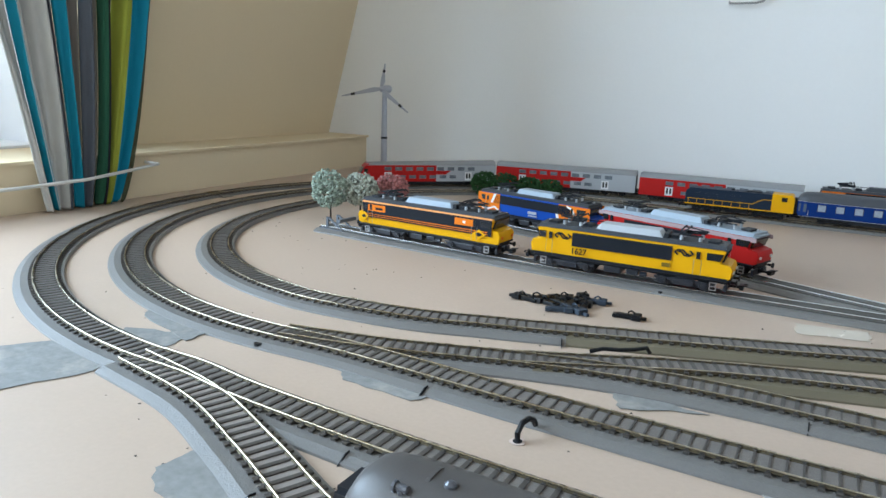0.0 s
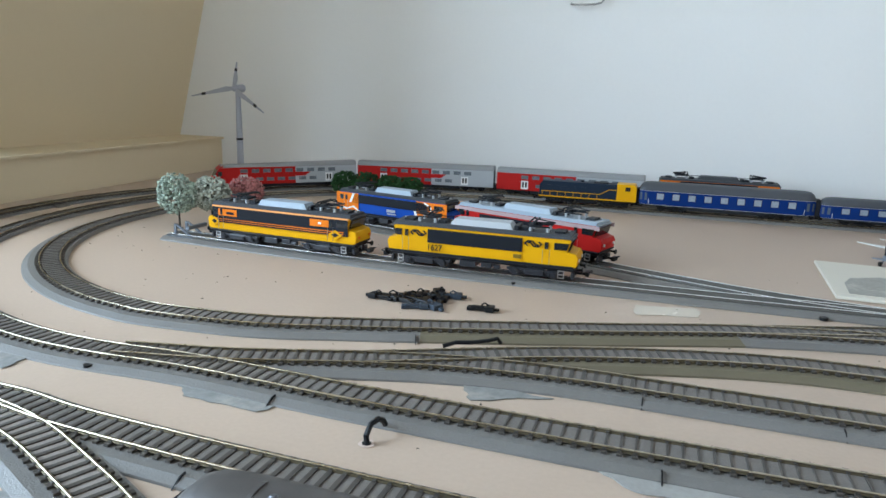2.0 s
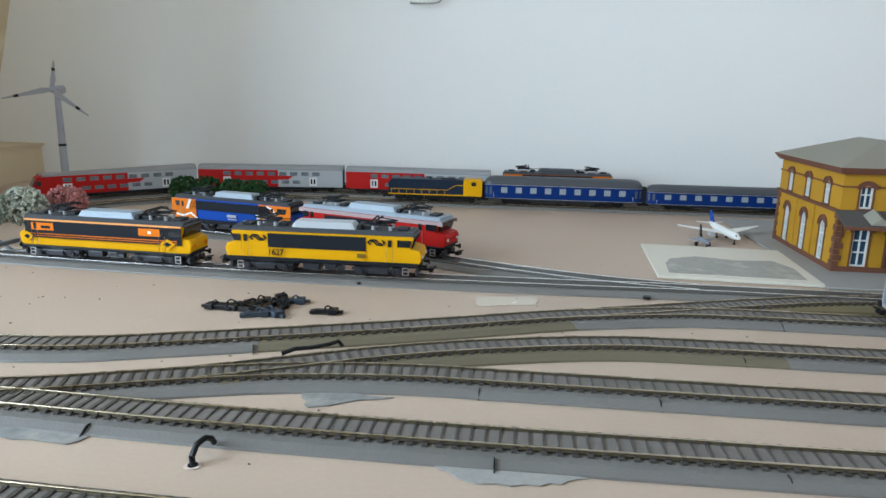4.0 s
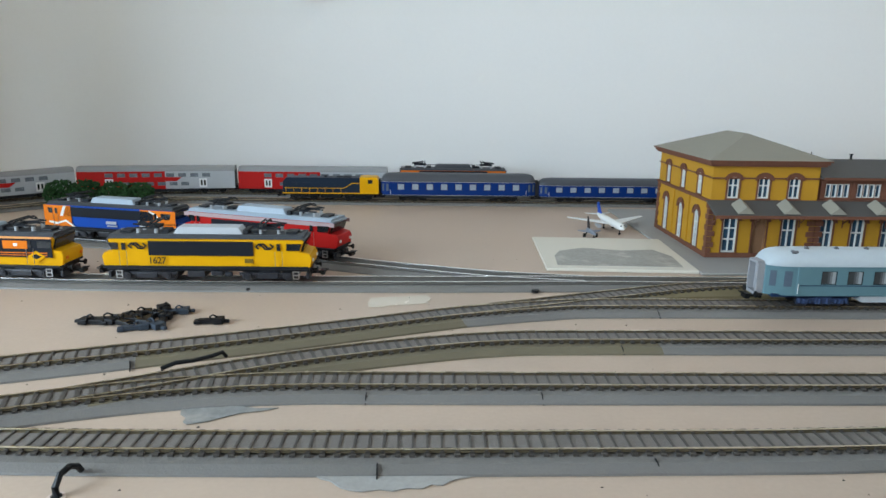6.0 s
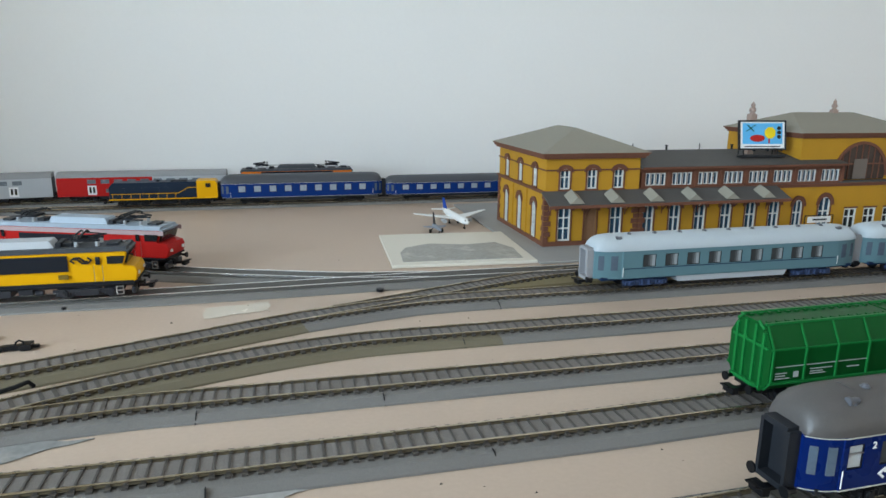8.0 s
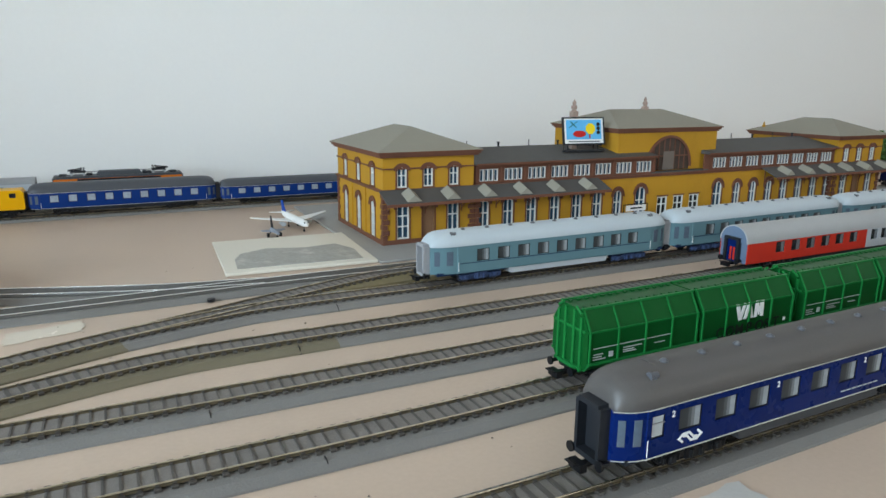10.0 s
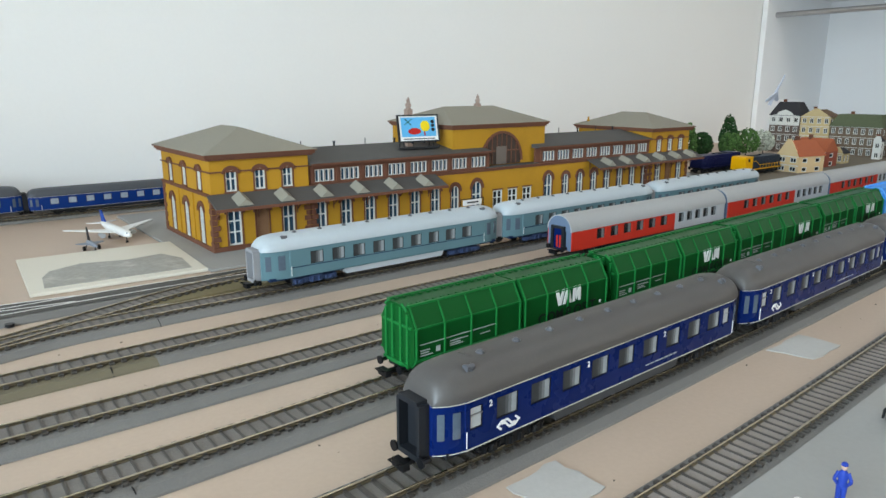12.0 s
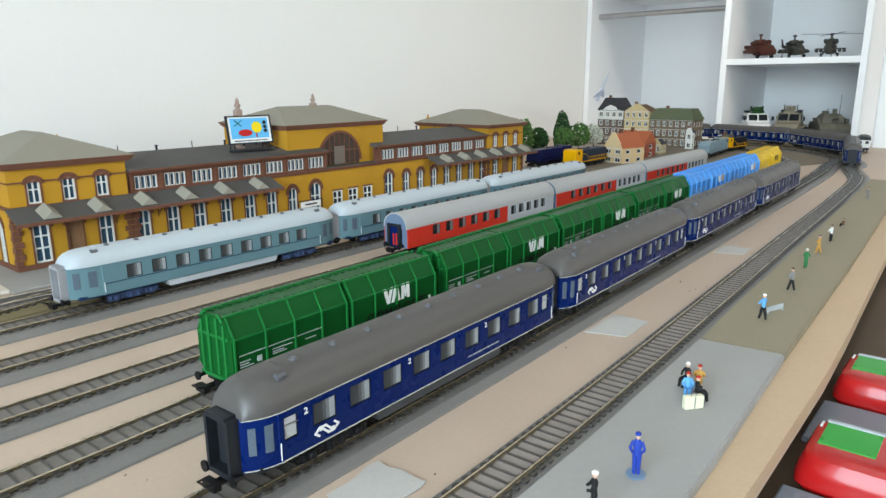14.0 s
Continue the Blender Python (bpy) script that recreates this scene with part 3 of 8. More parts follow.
                    rings.append([(s * (L / 2 - ins * (1 - d)), y - sy * t, z) for t, z in ((0, wz[0] - 0.002), (0.002, wz[0] - 0.002), (0.002, wz[1] - 0.0004), (0, wz[1] - 0.0004))])
                loft(b, rings)
                part("door_window", b, ENDPANE, end, smooth=True)
            for lo in (zb + 0.0003, ze - 0.0007):
                b = bm_new()
                rings = []
                for q in range(9):
                    y = sy * (W / 2 * curve(q / 8) + 0.0002)
                    rings.append([(s * (L / 2 - ins * (1 - q / 8)), y - sy * t, z) for t, z in ((0, lo), (0.0008, lo), (0.0008, lo + 0.0004), (0, lo + 0.0004))])
                loft(b, rings)
                part("lining", b, line_m, end)
            b = bm_new()
            xr = s * (L / 2 - ins + 0.0005)
            rod(b, (xr, sy * (W / 2 + 0.0007), zb + 0.002), (xr, sy * (W / 2 + 0.0007), zb + 0.010), 0.00025, 6)
            part("grab_rail", b, WHITE, end)
        b = bm_new()
        x0, x1 = sorted((xb, xb + s * 0.0056))
        panel(b, -0.0082, 0.0082, zb - 0.002, ze + 0.002, [(-0.0064, 0.0064, zb + 0.0005, ze - 0.0005)], x0, x1, axis="x")
        bmesh.ops.bevel(b, geom=[e for e in b.edges if abs(e.verts[0].co.y) > 0.008 and abs(e.verts[1].co.y) > 0.008 and e.verts[0].co.z > ze and e.verts[1].co.z > ze], offset=0.0016, segments=2, affect="EDGES")
        part("gangway", b, end_m or DARK, c, "dark rubber gangway bellows")
        part("gangway_door", box(bm_new(), *sorted((xb, xb + s * 0.0006)), -0.0064, 0.0064, zb + 0.0006, ze - 0.0006), end_m or DARK, c)
    part("floor_pan", box(bm_new(), -L / 2 + 0.005, L / 2 - 0.005, -W / 2 + 0.0022, W / 2 - 0.0022, zb - 0.0014, zb + 0.0012), under_m, c)
    part("interior", box(bm_new(), -L / 2 + ins, L / 2 - ins, -0.0008, 0.0008, zb + 0.0012, ze), mat("grey_interior", (0.30, 0.29, 0.27), 0.7), c)
    roof = part("roof", coach_roof(L, W, ze, zt, power=2.25, taper=taper), roof_m, c, smooth=True)
    if vent:
        for k in range(9):
            x = -L / 2 + 0.034 + k * (L - 0.068) / 8
            b = bm_new()
            rod(b, (x, -0.0030, zt - 0.0008), (x, -0.0030, zt + 0.0004), 0.0021, 12)
            rod(b, (x, -0.0030, zt + 0.0004), (x, -0.0030, zt + 0.0014), 0.0018, 12, 0.0008)
            part("roof_vent", b, VENTM, roof, smooth=True)
        for s in (-1, 1):
            b = bm_new()
            rod(b, (s * (L / 2 - 0.0235), -0.0100, zt - 0.0018), (s * (L / 2 - 0.0195), -0.0100, zt - 0.0018), 0.0014, 10)
            rod(b, (s * (L / 2 - 0.0195), -0.0100, zt - 0.0018), (s * (L / 2 - 0.0185), -0.0100, zt - 0.0018), 0.0019, 10)
            rod(b, (s * (L / 2 - 0.0215), -0.0100, zt - 0.0040), (s * (L / 2 - 0.0215), -0.0100, zt - 0.0018), 0.0017, 10)
            part("roof_lamp", b, VENTM, roof, "grey metal tail lamp")
            b = bm_new()
            rings = [[(s * (L / 2 - x), u * 0.62, v + 0.0005) for u, v in roof_profile(W / 2, ze, zt, 14)][3:12] for x in (0.026, 0.0275)]
            loft(b, [r + [(p[0], p[1], p[2] - 0.001) for p in reversed(r)] for r in rings])
            part("roof_rib", b, roof_m, roof)
    b = bm_new()
    prism(b, [(-0.056, zb - 0.0004), (-0.0535, 0.0052), (0.0535, 0.0052), (0.056, zb - 0.0004)], -W / 2 + 0.0012, W / 2 - 0.0012, "y")
    part("skirt", b, skirt or under_m, c)
    for s in (-1, 1):
        bogie(c, s * (L / 2 - 0.047), 0.029, 0.025, bogie_m)
    buffers(c, L / 2 + 0.001, 0.0098)
    return c


def even(n, a, b, w):
    step = (b - a) / (n - 1)
    return [(a + i * step - w / 2, a + i * step + w / 2) for i in range(n)]


def on_path(path, s, step=0.004, rev=False):
    """The pose at s metres along a path, its x along the track."""
    i = max(1, min(len(path) - 2, int(s / step)))
    p = path[i].lerp(path[i + 1], s / step - int(s / step)) if i == int(s / step) else path[i]
    d = path[i + 1] - path[i - 1]
    a = math.atan2(d.y, d.x) + (math.pi if rev else 0)
    return Matrix.Translation((p.x, p.y, RAILTOP)) @ Matrix.Rotation(a, 4, "Z")


def seat_on(path, s, half, rev=False):
    """The pose of a vehicle whose bogies stand half metres either side of s."""
    a, b = on_path(path, s - half).translation, on_path(path, s + half).translation
    d = b - a
    return Matrix.Translation((a + b) / 2) @ Matrix.Rotation(math.atan2(d.y, d.x) + (math.pi if rev else 0), 4, "Z")


def straight(x, y, turn=0.0):
    return Matrix.Translation((x, y, RAILTOP)) @ Matrix.Rotation(radians(turn), 4, "Z")


NSBLUE = paint("dark_blue_paint", (0.0013, 0.0120, 0.088), 0.28)
GREYROOF = mat("dark_silver_roof_paint", (0.076, 0.069, 0.065), 0.46, 0.0, spec=0.45, var=0.14, scale=60, bump=0.06, bscale=900)
DARKROOF = mat("dark_grey_roof_paint", (0.075, 0.080, 0.090), 0.42, 0.1, var=0.1, scale=60)
CREAMLINE = paint("cream_lining", (0.50, 0.49, 0.42))
TEAL = paint("pale_turquoise_paint", (0.105, 0.195, 0.222), 0.4)
WHITEROOF = mat("white_roof_paint", (0.42, 0.47, 0.50), 0.4, var=0.06, scale=60)
LIGHTSKIRT = paint("off_white_skirt", (0.42, 0.45, 0.47), 0.5)
TINTED = mat("tinted_plastic_window", (0.075, 0.095, 0.105), 0.15, var=0.5, scale=110, spec=0.7)
NAVY = paint("navy_underframe", (0.012, 0.028, 0.07), 0.45)

wins = even(9, -0.0893, 0.0922, 0.0142)
blue = coach("dark blue passenger coach with a silver grey roof", "dark blue coaches", 0.258, NSBLUE, GREYROOF, DARK, BLACK, CREAMLINE, [(-0.1126, -0.1048), *wins, (0.1032, 0.1110)], PALEGLASS, emblem=WHITE, texts=True, ins=0.0145, skirt=mat("dull_grey_underbox", (0.05, 0.052, 0.056), 0.55, var=0.2, scale=120))


def parked(path, x, y, half):
    """A vehicle standing on a path that runs from right to left."""
    return seat_on(path, s_of(path, x, y), half, True)


blue.matrix_basis = parked(path_t2, 0.3920, 0.245, 0.08)
for k, y in ((1, 0.2525), (2, 0.2605), (3, 0.268)):
    copy_thing(blue, parked(path_t2, 0.3920 + 0.268 * k, y, 0.08))
# the coach that leaves along the front track, and the train already on the far curve
c = copy_thing(blue, straight(0.016, Y1 + 0.001, -1.0))
tagged(c, "dark blue passenger coach leaving along the front track")
n1 = len(path_t1) * 0.004
for k in range(4):
    c = copy_thing(blue, seat_on(path_t1, n1 - 0.62 + 0.262 * (k - 1.18), 0.085))
    tagged(c, "dark blue passenger coach rounding the far curve")

# Bogies take a lightened navy that holds their light and highlights.
teal = coach("pale turquoise passenger coach with a white roof", "turquoise coaches", 0.262, TEAL, WHITEROOF, NAVY, paint("lit_navy_bogie", (0.035, 0.055, 0.115), 0.42), TEAL, even(9, -0.083, 0.085, 0.0125), TINTED, mid_line=NAVY, skirt=LIGHTSKIRT, end_m=mat("grey_bellows", (0.28, 0.28, 0.29), 0.6), zt=0.0465)
teal.matrix_basis = straight(0.452, Y6)
for k in (1, 2):
    copy_thing(teal, straight(0.452 + 0.272 * k, Y6))

# the blue train at the back, drawn by a diesel
backblue = coach("dark blue coach with a dark grey roof, on the back track", "dark blue coaches at the back", 0.231, paint("mid_blue_paint", (0.004, 0.028, 0.150), 0.32), DARKROOF, DARK, BLACK, CREAMLINE, even(9, -0.086, 0.086, 0.0105), mat("pale_blind_window", (0.30, 0.34, 0.38), 0.3, var=0.55, scale=240, spec=0.5), vent=False, ins=0.0145)
LOW = Matrix.Diagonal((1.0, 0.9, 0.86, 1.0))
backblue.matrix_basis = straight(0.1005, YA) @ LOW
for k in (1, 2):
    copy_thing(backblue, straight(0.1005 + 0.2375 * k, YA) @ LOW)


# ---------------------------------------------------------------- double-deck coaches
RED = paint("bright_red_paint", (0.46, 0.018, 0.016), 0.35)
LIGHTGREY = paint("light_grey_paint", (0.42, 0.44, 0.46), 0.4)
PALEPANE = mat("pale_grey_window", (0.16, 0.18, 0.20), 0.25, var=0.75, scale=170, spec=0.6)
MIDGREY = mat("mid_grey_roof", (0.29, 0.295, 0.30), 0.5, var=0.08, scale=60)


def double_decker(label, cab=False, L=0.232):
    W, zb, ze, zt = 0.0320, 0.0075, 0.0345, 0.0418
    c = thing("double_deck_coach", None, label, "coach", "double-deck coaches")
    up = even(9, -0.070, 0.073, 0.0118)
    low = even(6, -0.046, 0.041, 0.0118)
    doors = [(-0.076, -0.064), (0.062, 0.074)]
    split = 0.012
    for s in (-1, 1):
        t = sorted((s * W / 2, s * (W / 2 - 0.0008)))
        holes = [(a, b, 0.0256, 0.0316) for a, b in up] + [(a, b, 0.0125, 0.0180) for a, b in low] + [(a, b, 0.0095, 0.0232) for a, b in doors]
        left = part("side_wall", panel(bm_new(), -L / 2 + (0.014 if cab else 0.0), split, zb, ze, [h for h in holes if h[1] <= split] + [(h[0], split, h[2], h[3]) for h in holes if h[0] < split < h[1]], *t), RED, c, "red painted side wall")
        right = part("side_wall", panel(bm_new(), split, L / 2, zb, ze, [h for h in holes if h[0] >= split] + [(split, h[1], h[2], h[3]) for h in holes if h[0] < split < h[1]], *t), LIGHTGREY, c, "light grey painted side wall")
        yo = s * (W / 2 + 0.0001)
        b = bm_new()
        prism(b, [(split - 0.0002, 0.0192), (split + 0.016, 0.0192), (split + 0.025, 0.0255), (split - 0.0002, 0.0255)], yo - 0.0002, yo + 0.0002, "y")
        part("red_slant", b, RED, right)
        for a, bb, lo, hi in holes[:15]:
            part("window", box(bm_new(), a - 0.0003, bb + 0.0003, *sorted((s * (W / 2 - 0.0010), s * (W / 2 - 0.0016))), lo - 0.0003, hi + 0.0003), PALEPANE, left if a < split else right)
        for a, bb in doors:
            d = part("door", box(bm_new(), a, bb, *sorted((s * (W / 2 - 0.0004), s * (W / 2 - 0.0010))), 0.0095, 0.0232), WHITE, c, "white double door")
            for q in (0.30, 0.70):
                xm = a + (bb - a) * q
                part("door_window", box(bm_new(), xm - 0.0013, xm + 0.0013, *sorted((s * (W / 2 - 0.0001), s * (W / 2 - 0.0005))), 0.0125, 0.0208), GLASS, d)
    part("end_wall", box(bm_new(), L / 2 - 0.001, L / 2, -W / 2 + 0.001, W / 2 - 0.001, zb, ze), DARK, c)
    if cab:
        b = bm_new()
        prof = [(-L / 2 + 0.0142, zb), (-L / 2 - 0.001, zb), (-L / 2 - 0.002, 0.0165), (-L / 2 + 0.001, 0.0200), (-L / 2 + 0.007, 0.0315), (-L / 2 + 0.0142, ze + 0.003)]
        prism(b, prof, -W / 2, W / 2, "y")
        for v in b.verts:
            if v.co.x < -L / 2 + 0.004:
                v.co.y *= 0.90
        cabp = part("cab", b, RED, c, "red rounded driving cab")
        b = bm_new()
        prism(b, [(-L / 2 + 0.0006, 0.0208), (-L / 2 + 0.0058, 0.0308), (-L / 2 + 0.0068, 0.0304), (-L / 2 + 0.0018, 0.0204)], -0.0125, 0.0125, "y")
        part("windscreen", b, PALEGLASS, cabp)
        for s in (-1, 1):
            b = bm_new()
            rod(b, (-L / 2 - 0.0022, s * 0.009, 0.0155), (-L / 2 - 0.0008, s * 0.009, 0.0155), 0.0014, 10)
            part("headlight", b, WHITE, cabp)
            part("cab_window", box(bm_new(), -L / 2 + 0.0065, -L / 2 + 0.0125, *sorted((s * W / 2, s * (W / 2 + 0.0003))), 0.0215, 0.0285), GLASS, cabp)
        part("plough", box(bm_new(), -L / 2 - 0.002, -L / 2 + 0.004, -0.014, 0.014, 0.002, 0.0075, 0.001), BLACK, cabp)
    else:
        part("end_wall", box(bm_new(), -L / 2, -L / 2 + 0.001, -W / 2 + 0.001, W / 2 - 0.001, zb, ze), DARK, c)
    b = bm_new()
    xa = -L / 2 + (0.012 if cab else 0)
    loft(b, [[(x, u, v) for u, v in roof_profile(W / 2 + 0.0002, ze, zt, 12, 3.0)] for x in (xa, L / 2)])
    if cab:
        for v in b.verts:
            if v.co.x < xa + 0.001 and v.co.z > ze + 0.002:
                v.co.z -= 0.004
    part("roof", b, MIDGREY, c, smooth=True)
    part("floor_pan", box(bm_new(), -0.060, 0.060, -W / 2 + 0.002, W / 2 - 0.002, 0.003, zb + 0.001), DARK, c)
    part("interior", box(bm_new(), -L / 2 + 0.016, L / 2 - 0.004, -0.0008, 0.0008, zb + 0.001, ze), mat("grey_interior", (0.30, 0.29, 0.27), 0.7), c)
    for s in (-1, 1):
        bogie(c, s * (L / 2 - 0.034), 0.027, 0.025, BLACK)
    buffers(c, L / 2 + 0.0005, 0.0105)
    return c


dd_tail = s_of(path_t3, -0.003, 1.11) - 0.242 * 3
cabcar = double_decker("red and grey double-deck driving coach on the curve", True)
cabcar.matrix_basis = seat_on(path_t3, dd_tail + 0.119, 0.082)
mid = double_decker("red and grey double-deck coach on the back track")
mid.matrix_basis = seat_on(path_t3, dd_tail + 0.119 + 0.242, 0.082)
for k in (2,):
    copy_thing(mid, seat_on(path_t3, dd_tail + 0.119 + 0.242 * k, 0.082))
dd_head = dd_tail + 0.119 + 0.242 * 2 + 0.120

# low red and grey coaches in the yard, seen over the goods wagons
REDORANGE = paint("orange_red_paint", (0.54, 0.035, 0.02), 0.38)


def yard_coach(label, L=0.282):
    W, zb, ze, zt = 0.0320, 0.0080, 0.0275, 0.0430
    c = thing("passenger_coach", None, label, "coach", "red and grey yard coaches")
    xs = 0.035
    w1, w2 = even(6, -0.096, 0.014, 0.0130), even(5, 0.048, 0.116, 0.0112)
    for s in (-1, 1):
        t = sorted((s * W / 2, s * (W / 2 - 0.0008)))
        for nm, x0, x1, ws, m in (("red", -L / 2, xs, w1, REDORANGE), ("grey", xs, L / 2, w2, LIGHTGREY)):
            side = part("side_wall", panel(bm_new(), x0, x1, zb, ze, [(a, b, 0.0158, 0.0264) for a, b in ws], *t), m, c, nm + " painted side wall")
            for a, b in ws:
                part("window", box(bm_new(), a - 0.0003, b + 0.0003, *sorted((s * (W / 2 - 0.0010), s * (W / 2 - 0.0016))), 0.0155, 0.0267), GLASS, side)
                # Pale strip painted for the reflection on the pane, not a drawn curtain.
                part("curtain", box(bm_new(), a + (b - a) * 0.62, b - 0.0005, *sorted((s * (W / 2 - 0.0009), s * (W / 2 - 0.0010))), 0.0160, 0.0262), PANETONES[2], side)
    b = bm_new()
    loft(b, [[(x, u, v) for u, v in roof_profile(W / 2 + 0.0003, ze, zt, 18, 2.05)] for x in (-L / 2 - 0.001, L / 2 + 0.001)])
    part("roof", b, mat("light_grey_roof", (0.36, 0.36, 0.355), 0.5, var=0.08, scale=60), c, smooth=True)
    ENDM = paint("blue_grey_end", (0.12, 0.17, 0.25))
    for s in (-1, 1):
        end = part("end_wall", box(bm_new(), *sorted((s * L / 2, s * (L / 2 - 0.001))), -W / 2 + 0.0008, W / 2 - 0.0008, zb, ze), ENDM, c, "blue grey end wall")
        bm = bm_new()
        prism(bm, roof_profile(W / 2 - 0.0012, ze, zt - 0.0010, 18, 2.05), *sorted((s * (L / 2 + 0.0012), s * (L / 2 - 0.001))), "x")
        part("end_cap", bm, ENDM, end)
        part("gangway", panel(bm_new(), -0.0085, 0.0085, zb, 0.032, [(-0.0055, 0.0055, zb + 0.001, 0.0295)], *sorted((s * L / 2, s * (L / 2 + 0.004))), axis="x"), DARK, end)
        part("door_frame", panel(bm_new(), -0.0056, 0.0056, zb + 0.001, 0.0296, [(-0.0034, -0.0004, zb + 0.002, 0.0225), (0.0004, 0.0034, zb + 0.002, 0.0225)], *sorted((s * (L / 2 + 0.0012), s * (L / 2 + 0.0020))), axis="x"), NSBLUE, end, "dark blue door frame")
        for q in (-0.0019, 0.0019):
            part("door", box(bm_new(), *sorted((s * L / 2, s * (L / 2 + 0.0012))), q - 0.0016, q + 0.0016, zb + 0.001, 0.0235), REDORANGE, end, "orange red end door")
        bogie(c, s * (L / 2 - 0.05), 0.028, 0.025, BLACK)
    part("floor_pan", box(bm_new(), -0.08, 0.08, -W / 2 + 0.002, W / 2 - 0.002, 0.0045, zb + 0.001), DARK, c)
    part("interior", box(bm_new(), -L / 2 + 0.002, L / 2 - 0.002, -0.0008, 0.0008, zb, ze), mat("grey_interior", (0.30, 0.29, 0.27), 0.7), c)
    buffers(c, L / 2 + 0.0005, 0.0105)
    return c


yc = yard_coach("orange red and light grey coach with a grey roof")
yc.matrix_basis = straight(0.750, Y5)
copy_thing(yc, straight(0.750 + 0.290, Y5))
copy_thing(yc, straight(0.750 + 0.580, Y5))


# ---------------------------------------------------------------- goods wagons

def goods_wagon(label, group, colour, mark, compost=False, L=0.172, rib_m=None, mark_end=None):
    g = thing("goods_wagon", None, label, "wagon", group)
    W = 0.0340
    prof = [(-0.0120, 0.0100), (-0.0162, 0.0155), (-0.0162, 0.0345), (-0.0098, 0.0462), (0.0098, 0.0462), (0.0162, 0.0345), (0.0162, 0.0155), (0.0120, 0.0100)]
    big = lambda k, dz=0.0: [(u * k, v + dz) for u, v in prof]
    for s, (a, b) in ((-1, (-L / 2, -0.001)), (1, (0.001, L / 2))):
        k = 1.0 if s < 0 else 1.035
        bm = bm_new()
        prism(bm, big(k), a, b, "x")
        half = part("body_half", bm, colour, g)
        for i in range(5):
            x = a + 0.0012 + i * (b - a - 0.0024) / 4
            bm = bm_new()
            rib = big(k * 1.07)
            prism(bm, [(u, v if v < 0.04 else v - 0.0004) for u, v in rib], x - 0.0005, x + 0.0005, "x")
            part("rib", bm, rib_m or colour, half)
        bm = bm_new()
        for sy in (-1, 1):
            box(bm, a, b, *sorted((sy * 0.0160 * k, sy * (0.0162 * k + 0.0006))), 0.0338, 0.0348)
            box(bm, a, b, *sorted((sy * 0.0162 * k, sy * (0.0162 * k + 0.0014))), 0.0148, 0.0160)
            box(bm, a, b, sy * 0.0098 * k - 0.0008, sy * 0.0098 * k + 0.0008, 0.0460, 0.0472)
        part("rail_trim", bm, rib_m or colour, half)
        bm = bm_new()
        for i in range(14):
            x = a + 0.004 + i * (b - a - 0.008) / 13
            for sy in (-1, 1):
                box(bm, x - 0.0011, x + 0.0011, sy * 0.0068 - 0.0009, sy * 0.0068 + 0.0009, 0.0460, 0.0470)
        part("roof_clip_strip", bm, colour, half)["kind"] = "stuff"
        for sy in (-1, 1):
            bm = bm_new()
            yo = sy * (0.0162 * k + 0.0003)
            if s < 0:
                for u0, u1, z in ((0.004, 0.011, 0.0205), (0.004, 0.010, 0.0190), (0.004, 0.013, 0.0175), (0.026, 0.040, 0.0215), (0.026, 0.034, 0.0200), (0.026, 0.036, 0.0188), (0.050, 0.058, 0.0205)):
                    box(bm, -L / 2 + u0, -L / 2 + u1, yo - 0.0002, yo + 0.0002, z, z + 0.0005)
                box(bm, -L / 2 + 0.0155, -L / 2 + 0.0185, yo - 0.0002, yo + 0.0002, 0.0180, 0.0212)
                box(bm, -L / 2 + 0.004, -L / 2 + 0.064, yo - 0.0002, yo + 0.0002, 0.0242, 0.0246)
                part("data_panel", bm, PRINTGREY, half, "small white lettering too small to read")
            else:
                xc = (a + b) / 2
                for j, shape in enumerate(([(-0.0128, 1), (-0.0096, 1), (-0.0078, 0.42), (-0.0060, 1), (-0.0034, 1), (-0.0066, 0), (-0.0092, 0)], [(-0.0050, 0), (-0.0018, 1), (0.0010, 1), (0.0042, 0), (0.0014, 0), (-0.0004, 0.46), (-0.0024, 0)], [(0.0050, 0), (0.0054, 1), (0.0082, 1), (0.0092, 0.5), (0.0102, 1), (0.0130, 1), (0.0134, 0), (0.0110, 0), (0.0106, 0.5), (0.0096, 0.1), (0.0088, 0.1), (0.0078, 0.5), (0.0074, 0)])):
                    piece = bm_new()
                    prism(piece, [(xc + u, 0.0242 + 0.0108 * v) for u, v in shape], yo - 0.0002, yo + 0.0002, "y")
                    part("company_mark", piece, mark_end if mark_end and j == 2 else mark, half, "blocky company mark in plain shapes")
                box(bm, b - 0.0085, b - 0.0065, yo - 0.0002, yo + 0.0002, 0.0180, 0.0200)
                part("data_plate", bm, mark, half)
                if compost and sy < 0:
                    for i, ch in enumerate("COMPOST"):
                        letters("product_letter", ch, 0.0100, front_pose(xc - 0.030 + (0.0, 0.0083, 0.0169, 0.0271, 0.0352, 0.0440, 0.0521)[i], yo - 0.0012, 0.0152), mat("faded_black_print", (0.002, 0.006, 0.004), 0.5), half)
    for s in (-1, 1):
        bm = bm_new()
        for q in (-0.0105, -0.004, 0.004, 0.0105):
            box(bm, *sorted((s * L / 2, s * (L / 2 + 0.0012))), q - 0.0009, q + 0.0009, 0.0120, 0.0420 if abs(q) > 0.005 else 0.0450)
        box(bm, *sorted((s * L / 2, s * (L / 2 + 0.0008))), -0.014, 0.014, 0.0335, 0.0350)
        box(bm, *sorted((s * L / 2, s * (L / 2 + 0.0020))), -0.012, 0.012, 0.0100, 0.0122)
